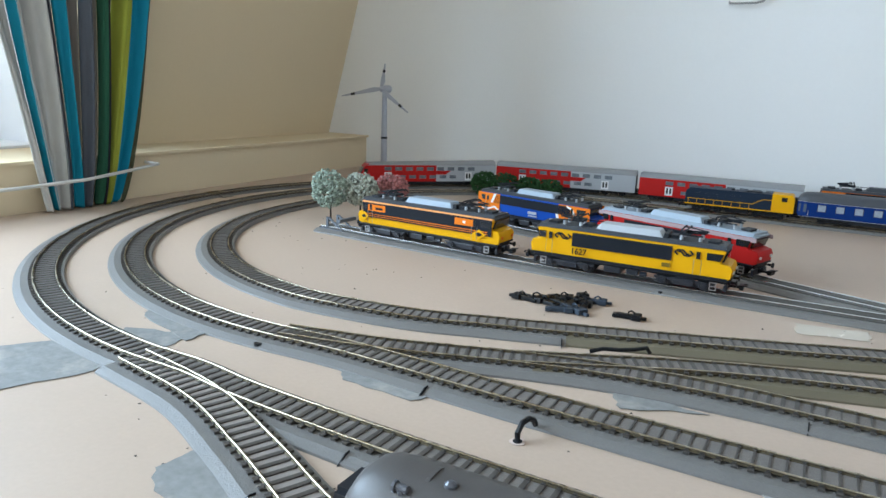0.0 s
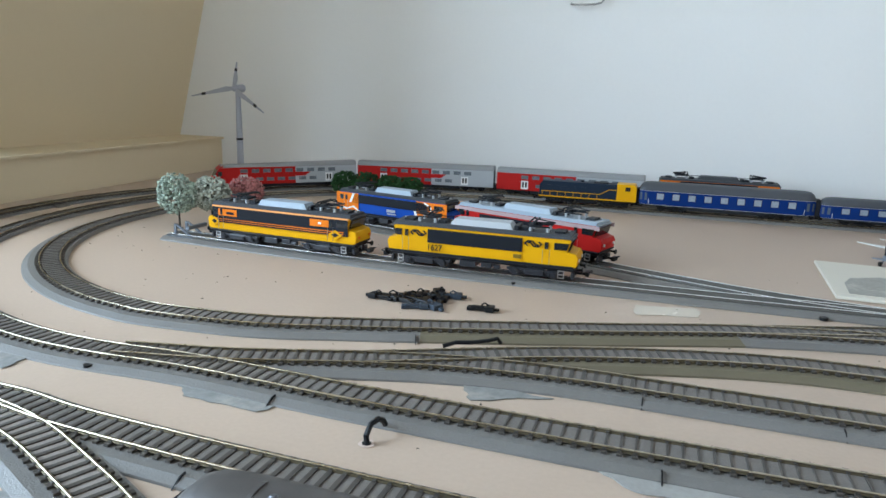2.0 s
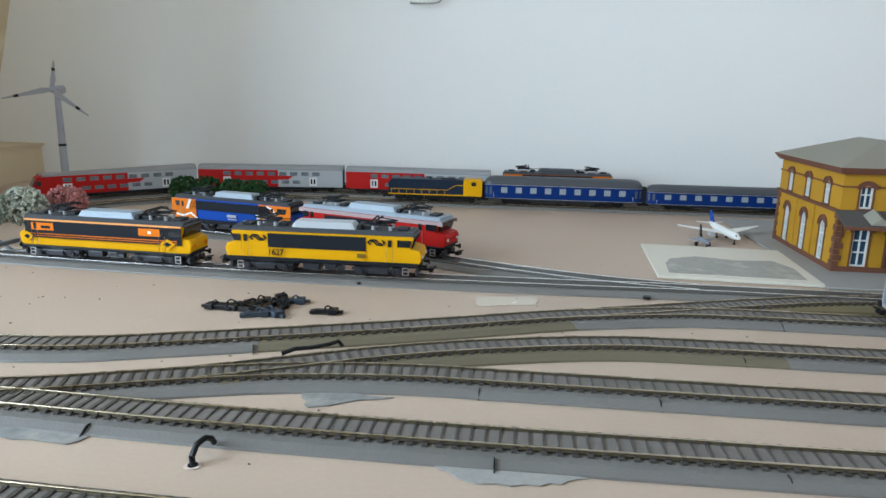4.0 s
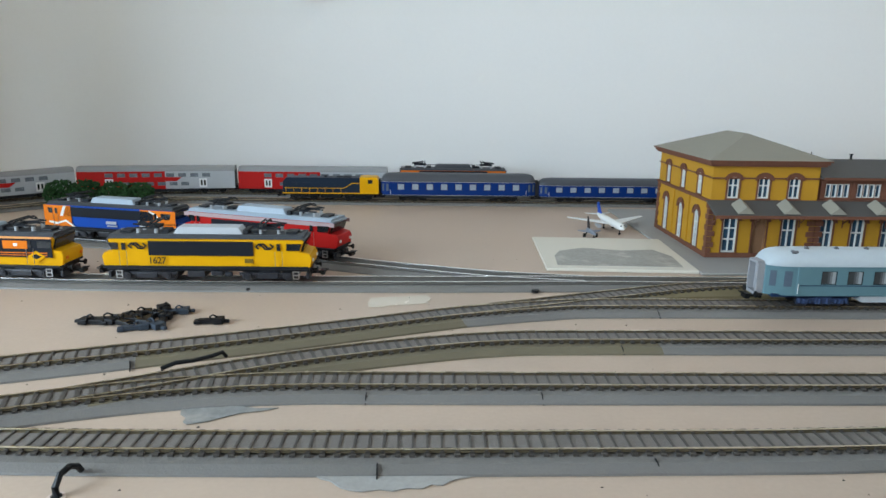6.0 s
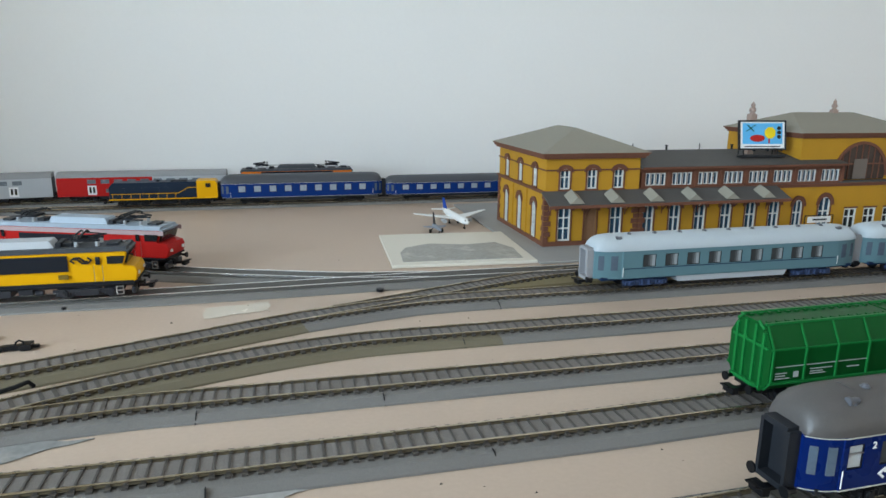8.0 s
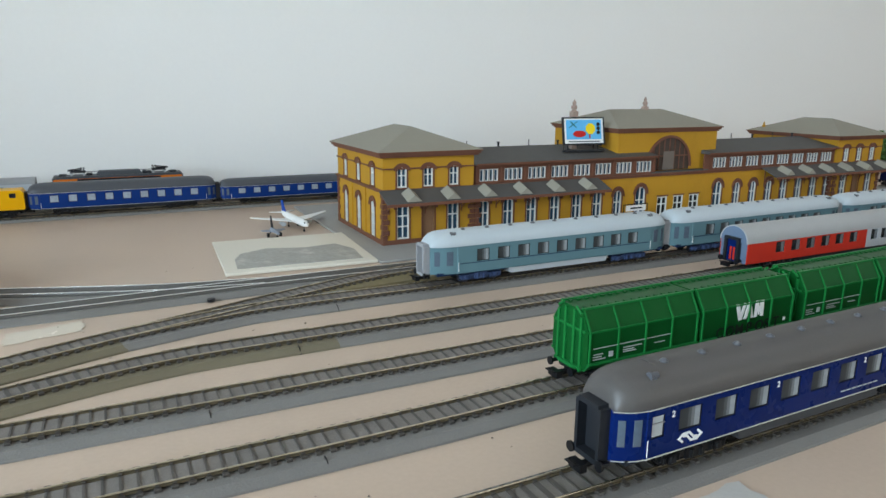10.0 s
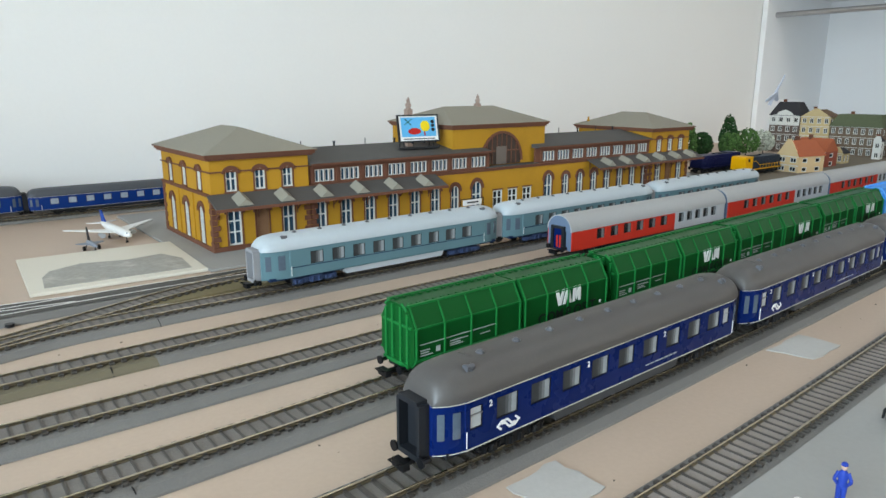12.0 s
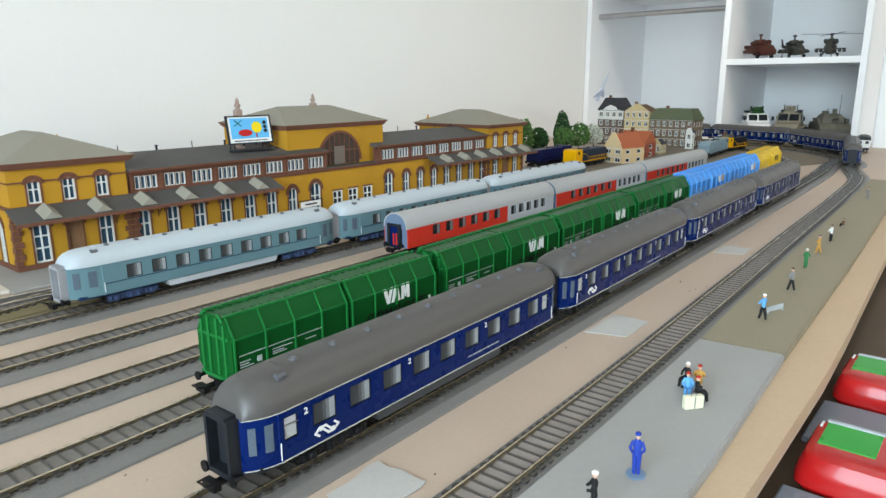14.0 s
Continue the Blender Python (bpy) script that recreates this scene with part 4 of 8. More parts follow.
        for q in (-0.0105, 0.0105):
            rod(bm, (s * (L / 2 + 0.001), q, 0.0440), (s * (L / 2 + 0.001), q * 0.55, 0.0475), 0.0008, 6)
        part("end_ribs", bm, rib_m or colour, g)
        bogie(g, s * (L / 2 - 0.026), 0.022, 0.024, BLACK)
    part("underframe", box(bm_new(), -L / 2, L / 2, -0.0095, 0.0095, 0.0068, 0.0100), BLACK, g)
    buffers(g, L / 2 + 0.001, 0.0098)
    return g


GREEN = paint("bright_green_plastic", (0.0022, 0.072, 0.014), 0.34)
# Lighter green for ribs and trims: the light they catch, put into colour.
GREENRIB = paint("lit_rib_green_plastic", (0.006, 0.150, 0.034), 0.34)
SKYBLUE = paint("light_blue_plastic", (0.045, 0.27, 0.72), 0.4)
YELLOW = paint("warm_yellow_plastic", (0.60, 0.38, 0.02), 0.38)
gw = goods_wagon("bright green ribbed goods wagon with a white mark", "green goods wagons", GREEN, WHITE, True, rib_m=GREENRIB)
gw.matrix_basis = parked(path_t3, 0.400, 0.330, 0.06)
for k in (1, 2, 3):
    copy_thing(gw, parked(path_t3, 0.400 + 0.1815 * k, 0.330 + 0.006 * k, 0.06))
# The blue wagon's ribs are painted lighter as if catching light.
bw = goods_wagon("light blue ribbed goods wagon with a white mark", "light blue goods wagons", SKYBLUE, WHITE, mark_end=paint("amber_print", (0.75, 0.42, 0.10)), rib_m=paint("lit_rib_light_blue_plastic", (0.12, 0.40, 0.85), 0.36))
bw.matrix_basis = parked(path_t3, 0.400 + 0.1815 * 4, 0.3495, 0.06)
copy_thing(bw, parked(path_t3, 0.400 + 0.1815 * 5, 0.3545, 0.06))
# Yellow ribs likewise carry their highlight in the colour.
yw = goods_wagon("yellow ribbed goods wagon at the end of the train", "yellow goods wagons", YELLOW, BLACK, rib_m=paint("lit_rib_yellow_plastic", (0.72, 0.50, 0.05), 0.36))
yw.matrix_basis = parked(path_t3, 0.400 + 0.1815 * 6, 0.361, 0.06)


# ---------------------------------------------------------------- electric locomotives
SHORT = Matrix.Diagonal((0.96, 1.0, 1.0, 1.0))


def pantograph(parent, x, s):
    for dx in (-0.008, 0.008):
        for y in (-0.0065, 0.0065):
            b = bm_new()
            for k in range(3):
                rod(b, (x + dx, y, 0.0418 + 0.0013 * k), (x + dx, y, 0.0426 + 0.0013 * k), 0.0017, 10)
            rod(b, (x + dx, y, 0.0416), (x + dx, y, 0.0460), 0.0011, 8)
            part("insulator", b, mat("grey_ceramic", (0.42, 0.44, 0.46), 0.3), parent)
    b = bm_new()
    for y in (-1, 1):
        box(b, x - 0.0100, x + 0.0100, *sorted((y * 0.0056, y * 0.0076)), 0.0456, 0.0468)
        rod(b, (x + s * 0.009, y * 0.0065, 0.0468), (x - s * 0.013, y * 0.0045, 0.0490), 0.0008, 6)
        rod(b, (x - s * 0.013, y * 0.0045, 0.0490), (x + s * 0.006, y * 0.0070, 0.0508), 0.0006, 6)
    box(b, x + s * 0.008 - 0.0022, x + s * 0.008 + 0.0022, -0.0060, 0.0060, 0.0456, 0.0480)
    for dx in (-0.0022, 0.0022):
        tube(b, [(x + s * 0.006 + dx, -0.0165, 0.0488), (x + s * 0.006 + dx, -0.0125, 0.0510), (x + s * 0.006 + dx, 0.0125, 0.0510), (x + s * 0.006 + dx, 0.0165, 0.0488)], 0.0008, 6)
    part("pantograph", b, DARK, parent, "folded dark metal pantograph")


def electric_loco(label, main, roof_m, trims=(), number=None, num_at=(-0.0515, 0.0172), emblem=None, box_m=None, nose=None, frame_m=None):
    """A box-cab engine with broken-nose cabs. trims: (x0, x1, z0, z1, material, name) plates on both sides."""
    e = thing("electric_locomotive", None, label, "locomotive", "parked locomotives")
    W = 0.0335
    half = [(0.0895, 0.0130), (0.0925, 0.0145), (0.0938, 0.0220), (0.0918, 0.0258), (0.0835, 0.0276), (0.0868, 0.0372), (0.0850, 0.0388)]
    prof = half + [(-x, z) for x, z in reversed(half)]
    b = bm_new()
    prism(b, prof, -W / 2, W / 2, "y")
    for v in b.verts:
        if abs(v.co.x) > 0.0834:
            v.co.y *= 0.90 if abs(v.co.x) > 0.089 else 0.955
    bmesh.ops.bevel(b, geom=[q for q in b.edges if abs(q.verts[0].co.y) > 0.01 and abs(q.verts[1].co.y) > 0.01 and q.verts[0].co.y * q.verts[1].co.y > 0], offset=0.0007, segments=2, affect="EDGES")
    body = part("body", b, main, e, smooth=True)
    for s in (-1, 1):
        for x0, x1, z0, z1, m, nm in trims:
            if isinstance(z0, tuple):
                b = bm_new()
                prism(b, list(zip(x0, z0)), *sorted((s * (W / 2 - 0.0002), s * (W / 2 + 0.0003 + z1))), "y")
            else:
                b = box(bm_new(), x0, x1, *sorted((s * (W / 2 - 0.0002), s * (W / 2 + 0.0003))), z0, z1)
            part(nm, b, m, body)
        for x0, x1 in ((-0.0745, -0.0712), (0.0628, 0.0661)):
            part("cab_window", box(bm_new(), x0, x1, *sorted((s * (W / 2 - 0.0004), s * (W / 2 + 0.0006))), 0.0290, 0.0350), GLASS, body)
        for a in (-1, 1):
            b = bm_new()
            prism(b, [(a * 0.0715, 0.0292), (a * 0.0832, 0.0292), (a * 0.0850, 0.0352), (a * 0.0715, 0.0352)] if a > 0 else [(-0.0832, 0.0292), (-0.0778, 0.0292), (-0.0778, 0.0352), (-0.0850, 0.0352)], *sorted((s * 0.0155, s * (W / 2 + 0.0004))), "y")
            part("cab_window", b, GLASS, body)
        for x in (-0.0735, 0.0645):
            for q in (-0.0032, 0.0032):
                b = bm_new()
                rod(b, (x + q, s * (W / 2 + 0.0009), 0.0150), (x + q, s * (W / 2 + 0.0009), 0.0285), 0.00022, 5)
                part("grab_rail", b, STEEL, body)
    for s in (-1, 1):
        b = bm_new()
        prism(b, [(s * 0.0836, 0.0284), (s * 0.0862, 0.0362), (s * 0.0884, 0.0362), (s * 0.0856, 0.0282)], -0.0138, 0.0138, "y")
        part("windscreen", b, GLASS, body)
        b = bm_new()
        prism(b, [(s * 0.0845, 0.0366), (s * 0.0872, 0.0366), (s * 0.0885, 0.0388), (s * 0.0845, 0.0400)], -0.0150, 0.0150, "y")
        part("sun_visor", b, roof_m, body)
        for q in (-0.0105, 0.0105):
            b = bm_new()
            rod(b, (s * 0.0930, q, 0.0200), (s * 0.0946, q, 0.0200), 0.0015, 12)
            part("headlight", b, WHITE if not nose else nose, body)
        part("nose_band", box(bm_new(), *sorted((s * 0.0915, s * 0.0932)), -0.0140, 0.0140, 0.0134, 0.0150), DARK, body)
    b = bm_new()
    prism(b, [(-W / 2 + 0.0003, 0.0388), (-W / 2 + 0.0040, 0.0418), (W / 2 - 0.0040, 0.0418), (W / 2 - 0.0003, 0.0388)], -0.0862, 0.0862, "x")
    roof = part("roof", b, roof_m, e)
    b = bm_new()
    loft(b, [[(-0.031, y, z) for y, z in ((-0.0095, 0.0416), (0.0095, 0.0416), (0.0070, 0.0425), (-0.0070, 0.0425))], [(-0.027, y, z) for y, z in ((-0.0100, 0.0416), (0.0100, 0.0416), (0.0078, 0.0472), (-0.0078, 0.0472))],
             [(0.027, y, z) for y, z in ((-0.0100, 0.0416), (0.0100, 0.0416), (0.0078, 0.0472), (-0.0078, 0.0472))], [(0.031, y, z) for y, z in ((-0.0095, 0.0416), (0.0095, 0.0416), (0.0070, 0.0425), (-0.0070, 0.0425))]])
    part("roof_cover", b, box_m or LIGHTGREY, roof, "light grey raised roof cover")
    for x, w, d, h in ((-0.040, 0.004, 0.006, 0.0030), (0.040, 0.004, 0.006, 0.0030), (0.0745, 0.005, 0.007, 0.0022), (-0.0745, 0.005, 0.007, 0.0022), (0.034, 0.0022, 0.009, 0.0042)):
        part("roof_box", box(bm_new(), x - w, x + w, -d, d, 0.0416, 0.0416 + h, 0.0005), DARK, roof)
    b = bm_new()
    tube(b, [(-0.047, 0.010, 0.0452), (-0.020, 0.0105, 0.0455), (0.020, 0.0105, 0.0455), (0.047, 0.010, 0.0452)], 0.0005, 6)
    part("roof_line", b, DARK, roof)
    for x in (-0.0815, 0.0815):
        b = bm_new()
        rod(b, (x, 0.004, 0.0414), (x, 0.004, 0.0432), 0.0016, 10)
        part("roof_horn", b, STEEL, roof)
    pantograph(roof, -0.055, 1)
    pantograph(roof, 0.055, -1)
    fm = frame_m or BOGIEM
    part("underframe", box(bm_new(), -0.0905, 0.0905, -0.0128, 0.0128, 0.0096, 0.0130), BLACK, e)
    for sy in (-1, 1):
        part("sole_bar", box(bm_new(), -0.0900, 0.0900, *sorted((sy * 0.0150, sy * 0.0164)), 0.0122, 0.0132), fm, e)
    b = bm_new()
    box(b, -0.019, -0.003, -0.0142, 0.0142, 0.0044, 0.0100, 0.0006)
    box(b, 0.002, 0.013, -0.0138, 0.0138, 0.0056, 0.0100, 0.0006)
    rod(b, (0.015, -0.0132, 0.0072), (0.021, -0.0132, 0.0072), 0.0022, 10)
    part("battery_box", b, fm, e)
    for s in (-1, 1):
        bg = bogie(e, s * 0.054, 0.036, 0.0265, fm, 0.0068)
        for sy in (-1, 1):
            b = bm_new()
            box(b, s * 0.054 - 0.026, s * 0.054 + 0.026, *sorted((sy * 0.0140, sy * 0.0156)), 0.0068, 0.0092, 0.0004)
            box(b, s * 0.054 - 0.009, s * 0.054 + 0.009, *sorted((sy * 0.0145, sy * 0.0166)), 0.0040, 0.0088, 0.0005)
            part("bogie_frame", b, fm, bg)
            for a in (-1, 1):
                b = bm_new()
                rod(b, (s * 0.054 + a * 0.018, sy * 0.0150, 0.0064), (s * 0.054 + a * 0.018, sy * 0.0170, 0.0064), 0.0031, 12)
                rod(b, (s * 0.054 + a * 0.018, sy * 0.0170, 0.0064), (s * 0.054 + a * 0.018, sy * 0.0176, 0.0064), 0.0016, 10)
                part("axle_box", b, fm, bg)
        for sy in (-1, 1):
            b = bm_new()
            panel(b, s * 0.079 - 0.003, s * 0.079 + 0.003, 0.0035, 0.0105, [(s * 0.079 - 0.0022, s * 0.079 + 0.0022, 0.0042, 0.0066), (s * 0.079 - 0.0022, s * 0.079 + 0.0022, 0.0074, 0.0098)], *sorted((sy * 0.0150, sy * 0.0162)))
            part("cab_steps", b, STEEL, e, "grey metal cab steps")
        part("plough", box(bm_new(), *sorted((s * 0.0875, s * 0.0905)), -0.0135, 0.0135, 0.0030, 0.0085, 0.0006), fm, e)
    buffers(e, 0.0925, 0.0112, 0.0095)
    if number:
        for s in (-1, 1):
            letters("running_number", number, 0.0078, front_pose(num_at[0], -W / 2 - 0.0004, num_at[1]) if s < 0 else back_pose(-num_at[0], W / 2 + 0.0004, num_at[1]), BLACK, body)
    if emblem:
        for s in (-1, 1):
            for x in (-0.0606, 0.0520):
                arrows(emblem, body, "dark two-arrow emblem", x, 0.0326, 0.0146, *sorted((s * (W / 2 - 0.0001), s * (W / 2 + 0.0004))))
    return e


NSYELLOW = paint("golden_yellow_paint", (0.70, 0.35, 0.006), 0.35)
ORANGE = paint("orange_paint", (0.72, 0.18, 0.015), 0.35)
COBALT = paint("cobalt_blue_paint", (0.010, 0.068, 0.36), 0.35)
CHARCOAL = paint("charcoal_paint", (0.014, 0.016, 0.021), 0.42)
ROOFDARK = mat("dark_loco_roof", (0.050, 0.055, 0.062), 0.5, var=0.15, scale=90)
PALEROOF = mat("blue_grey_roof_cover", (0.30, 0.36, 0.42), 0.45, var=0.08, scale=60)

l1 = electric_loco("golden yellow electric locomotive with dark side grilles", NSYELLOW, ROOFDARK,
                   [(-0.0510, 0.0420, 0.0242, 0.0368, CHARCOAL, "side_grille"), (-0.0905, 0.0905, 0.0130, 0.0150, CHARCOAL, "lower_band"), (0.034, 0.0415, 0.0180, 0.0216, mat("faded_print", (0.16, 0.10, 0.01), 0.5), "crest")],
                   "1627", emblem=CHARCOAL)
l1.matrix_basis = seat_on(path_t7, s_of(path_t7, -0.1350, 0.611), 0.05) @ SHORT
PALEORANGE = paint("pale_orange", (0.80, 0.34, 0.12))
l2 = electric_loco("orange, black and yellow electric locomotive at the siding end", NSYELLOW, ROOFDARK,
                   [(-0.0845, 0.0845, 0.0208, 0.0370, CHARCOAL, "black_band"), (-0.0850, 0.0850, 0.0370, 0.0387, PALEORANGE, "orange_line"), (-0.0800, 0.0800, 0.0242, 0.0252, ORANGE, "orange_line"), (-0.0800, 0.0800, 0.0222, 0.0230, ORANGE, "orange_line"),
                    ((-0.0770, -0.0770, -0.0524, -0.0524), None, (0.0282, 0.0352, 0.0352, 0.0282), 0.0002, ORANGE, "number_panel"), ((0.0400, 0.0400, 0.0625, 0.0625), None, (0.0282, 0.0352, 0.0352, 0.0282), 0.0002, ORANGE, "number_panel"),
                    ((0.0620, 0.0700, 0.0780, 0.0700), None, (0.0215, 0.0266, 0.0215, 0.0164), 0.0003, NSYELLOW, "diamond"), ((-0.0890, -0.0825, -0.0760, -0.0825), None, (0.0215, 0.0266, 0.0215, 0.0164), 0.0003, NSYELLOW, "diamond"),
                    ((0.0655, 0.0700, 0.0745, 0.0700), None, (0.0215, 0.0238, 0.0215, 0.0192), 0.0005, CHARCOAL, "diamond_core"), ((-0.0862, -0.0825, -0.0788, -0.0825), None, (0.0215, 0.0238, 0.0215, 0.0192), 0.0005, CHARCOAL, "diamond_core"),
                    ((-0.0660, -0.0660, -0.0560, -0.0560), None, (0.0300, 0.0325, 0.0325, 0.0300), 0.0004, CHARCOAL, "number_bar"), ((0.0500, 0.0500, 0.0535, 0.0535), None, (0.0305, 0.0330, 0.0330, 0.0305), 0.0004, WHITE, "small_crest")], box_m=PALEROOF, nose=ORANGE)
l2.matrix_basis = seat_on(path_t7, s_of(path_t7, -0.3500, 0.620), 0.05) @ SHORT
l3 = electric_loco("cobalt blue and orange electric locomotive on the diagonal siding", COBALT, ROOFDARK,
                   [(-0.0905, -0.0520, 0.0150, 0.0382, ORANGE, "orange_end"), (0.0440, 0.0905, 0.0150, 0.0382, ORANGE, "orange_end"), (-0.0905, 0.0905, 0.0130, 0.0150, CHARCOAL, "lower_band"), (-0.0620, 0.0620, 0.0262, 0.0368, CHARCOAL, "side_grille"),
                    ((-0.084, -0.072, -0.060, -0.048, -0.051, -0.061, -0.073, -0.084), None, (0.0205, 0.0190, 0.0225, 0.0150, 0.0150, 0.0202, 0.0165, 0.0182), 0.0002, WHITE, "white_swoosh"),
                    ((-0.062, -0.058, -0.064, -0.068), None, (0.0380, 0.0380, 0.0262, 0.0262), 0.0002, WHITE, "white_swoosh"), ((0.040, 0.044, 0.048, 0.044), None, (0.0262, 0.0262, 0.0152, 0.0152), 0.0002, WHITE, "white_swoosh"),
                    ((0.056, 0.066, 0.070, 0.067, 0.0635, 0.056), None, (0.0380, 0.0345, 0.0262, 0.0262, 0.0330, 0.0362), 0.0002, WHITE, "white_swoosh"),
                    (-0.0040, 0.0100, 0.0200, 0.0232, LIGHTGREY, "small_lettering"), (-0.0030, 0.0110, 0.0172, 0.0186, LIGHTGREY, "small_lettering")], box_m=PALEROOF)
l3.matrix_basis = seat_on(path_t8, s_of(path_t8, -0.283, 0.768), 0.05) @ Matrix.Diagonal((0.89, 0.96, 0.97, 1.0))
l4 = electric_loco("red electric locomotive with a pale grey roof cover", RED, PALEROOF,
                   [(-0.0560, 0.0250, 0.0232, 0.0330, CHARCOAL, "side_grille"), (-0.0905, 0.0905, 0.0345, 0.0384, paint("salmon_grey", (0.42, 0.30, 0.30)), "upper_band")], box_m=PALEROOF)
l4.matrix_basis = seat_on(path_t8, s_of(path_t8, -0.112, 0.713), 0.05) @ SHORT
l5 = electric_loco("orange and white electric locomotive heading the double-deck train", ORANGE, ROOFDARK,
                   [(-0.0560, 0.0560, 0.0225, 0.0382, CHARCOAL, "side_grille"), (-0.0905, 0.0905, 0.0172, 0.0208, WHITE, "white_band"), (-0.0905, 0.0905, 0.0132, 0.0150, CHARCOAL, "lower_band")], box_m=ROOFDARK)
l5.matrix_basis = seat_on(path_t3, dd_head + 0.101, 0.05) @ SHORT


def diesel_loco(label, main, ends, L=0.165):
    d = thing("diesel_locomotive", None, label, "locomotive", "diesel locomotives")
    W = 0.032
    b = bm_new()
    prism(b, [(-L / 2, 0.012), (L / 2, 0.012), (L / 2, 0.0285), (L / 2 - 0.004, 0.036), (-L / 2 + 0.006, 0.036), (-L / 2, 0.030)], -W / 2 + 0.003, W / 2 - 0.003, "y")
    bmesh.ops.bevel(b, geom=b.edges[:], offset=0.0008, segments=1, affect="EDGES")
    body = part("body", b, main, d)
    b = bm_new()
    prism(b, [(L / 2 - 0.032, 0.012), (L / 2 + 0.0004, 0.012), (L / 2 + 0.0004, 0.0330), (L / 2 - 0.003, 0.0375), (L / 2 - 0.032, 0.0375)], -W / 2 + 0.001, W / 2 - 0.001, "y")
    cabp = part("cab", b, ends, d, "yellow driving cab")
    for s in (-1, 1):
        part("cab_window", box(bm_new(), L / 2 - 0.018, L / 2 - 0.010, *sorted((s * (W / 2 - 0.0012), s * (W / 2 - 0.0006))), 0.0275, 0.0335), GLASS, cabp)
        b = bm_new()
        rod(b, (-L / 2 + 0.004, s * W / 2, 0.0200), (L / 2 - 0.060, s * W / 2, 0.0200), 0.0005, 6)
        rod(b, (L / 2 - 0.060, s * W / 2, 0.0200), (L / 2 - 0.045, s * W / 2, 0.0280), 0.0005, 6)
        rod(b, (L / 2 - 0.045, s * W / 2, 0.0280), (L / 2 - 0.032, s * W / 2, 0.0280), 0.0005, 6)
        for k in range(8):
            x = -L / 2 + 0.006 + k * 0.0135
            rod(b, (x, s * W / 2, 0.0125), (x, s * W / 2, 0.0200), 0.0004, 5)
        part("handrail", b, ends, d, "yellow handrail")
        part("footplate_edge", box(bm_new(), -L / 2, L / 2, *sorted((s * (W / 2 - 0.001), s * (W / 2 + 0.0003))), 0.0112, 0.0128), ends, d)
        for k in range(6):
            part("bonnet_door", box(bm_new(), -L / 2 + 0.014 + k * 0.013, -L / 2 + 0.024 + k * 0.013, *sorted((s * (W / 2 - 0.0032), s * (W / 2 - 0.0026))), 0.0145, 0.0290), main, body)
        bogie(d, s * 0.047, 0.034, 0.026, BLACK, 0.0062)
    part("footplate", box(bm_new(), -L / 2, L / 2, -W / 2, W / 2, 0.0100, 0.0120), BLACK, d)
    part("fuel_tank", box(bm_new(), -0.018, 0.018, -0.013, 0.013, 0.0035, 0.0100, 0.001), BLACK, d)
    b = bm_new()
    rod(b, (-0.01, 0, 0.036), (-0.01, 0, 0.0385), 0.003, 12)
    box(b, 0.01, 0.035, -0.006, 0.006, 0.036, 0.0376)
    part("roof_gear", b, DARK, body)
    buffers(d, L / 2 + 0.001, 0.0105)
    return d


DIESELBLUE = paint("blackish_blue_paint", (0.016, 0.026, 0.045), 0.4)
d1 = diesel_loco("dark blue diesel locomotive with a yellow cab", DIESELBLUE, NSYELLOW)
d1.matrix_basis = straight(-0.090, YA) @ Matrix.Diagonal((0.86, 0.92, 0.94, 1))

# ---------------------------------------------------------------- station building
OCHRE = mat("ochre_yellow_plaster", (0.44, 0.225, 0.018), 0.65, var=0.12, scale=50, bump=0.15, bscale=900, stain=0.25)
BRICK = mat("brown_red_brick_trim", (0.150, 0.060, 0.036), 0.7, var=0.2, scale=120, bump=0.2, bscale=1200)
SLATE = mat("grey_brown_slate_roof", (0.26, 0.24, 0.195), 0.7, var=0.12, scale=90, bump=0.3, bscale=1100)
FELT = mat("dark_grey_felt_roof", (0.082, 0.078, 0.074), 0.7, var=0.15, scale=40, bump=0.25, bscale=900)
BLUEPANE = mat("blue_tinted_pane", (0.025, 0.065, 0.11), 0.15, var=0.3, scale=150, spec=0.7)
FRAMEWHITE = paint("cream_white_frames", (0.62, 0.63, 0.60), 0.5)
BROWNDOOR = mat("brown_door_wood", (0.22, 0.115, 0.06), 0.55, var=0.15, scale=100)

SX, SY, SD, SK = 0.3460, 0.7115, 0.165, 0.963
station = thing("station_building", Matrix.Translation((SX, SY, 0.003)) @ Matrix.Diagonal((SK, SK, 1.0, 1.0)), "ochre yellow brick-trimmed model station with grey hipped roofs", "building")


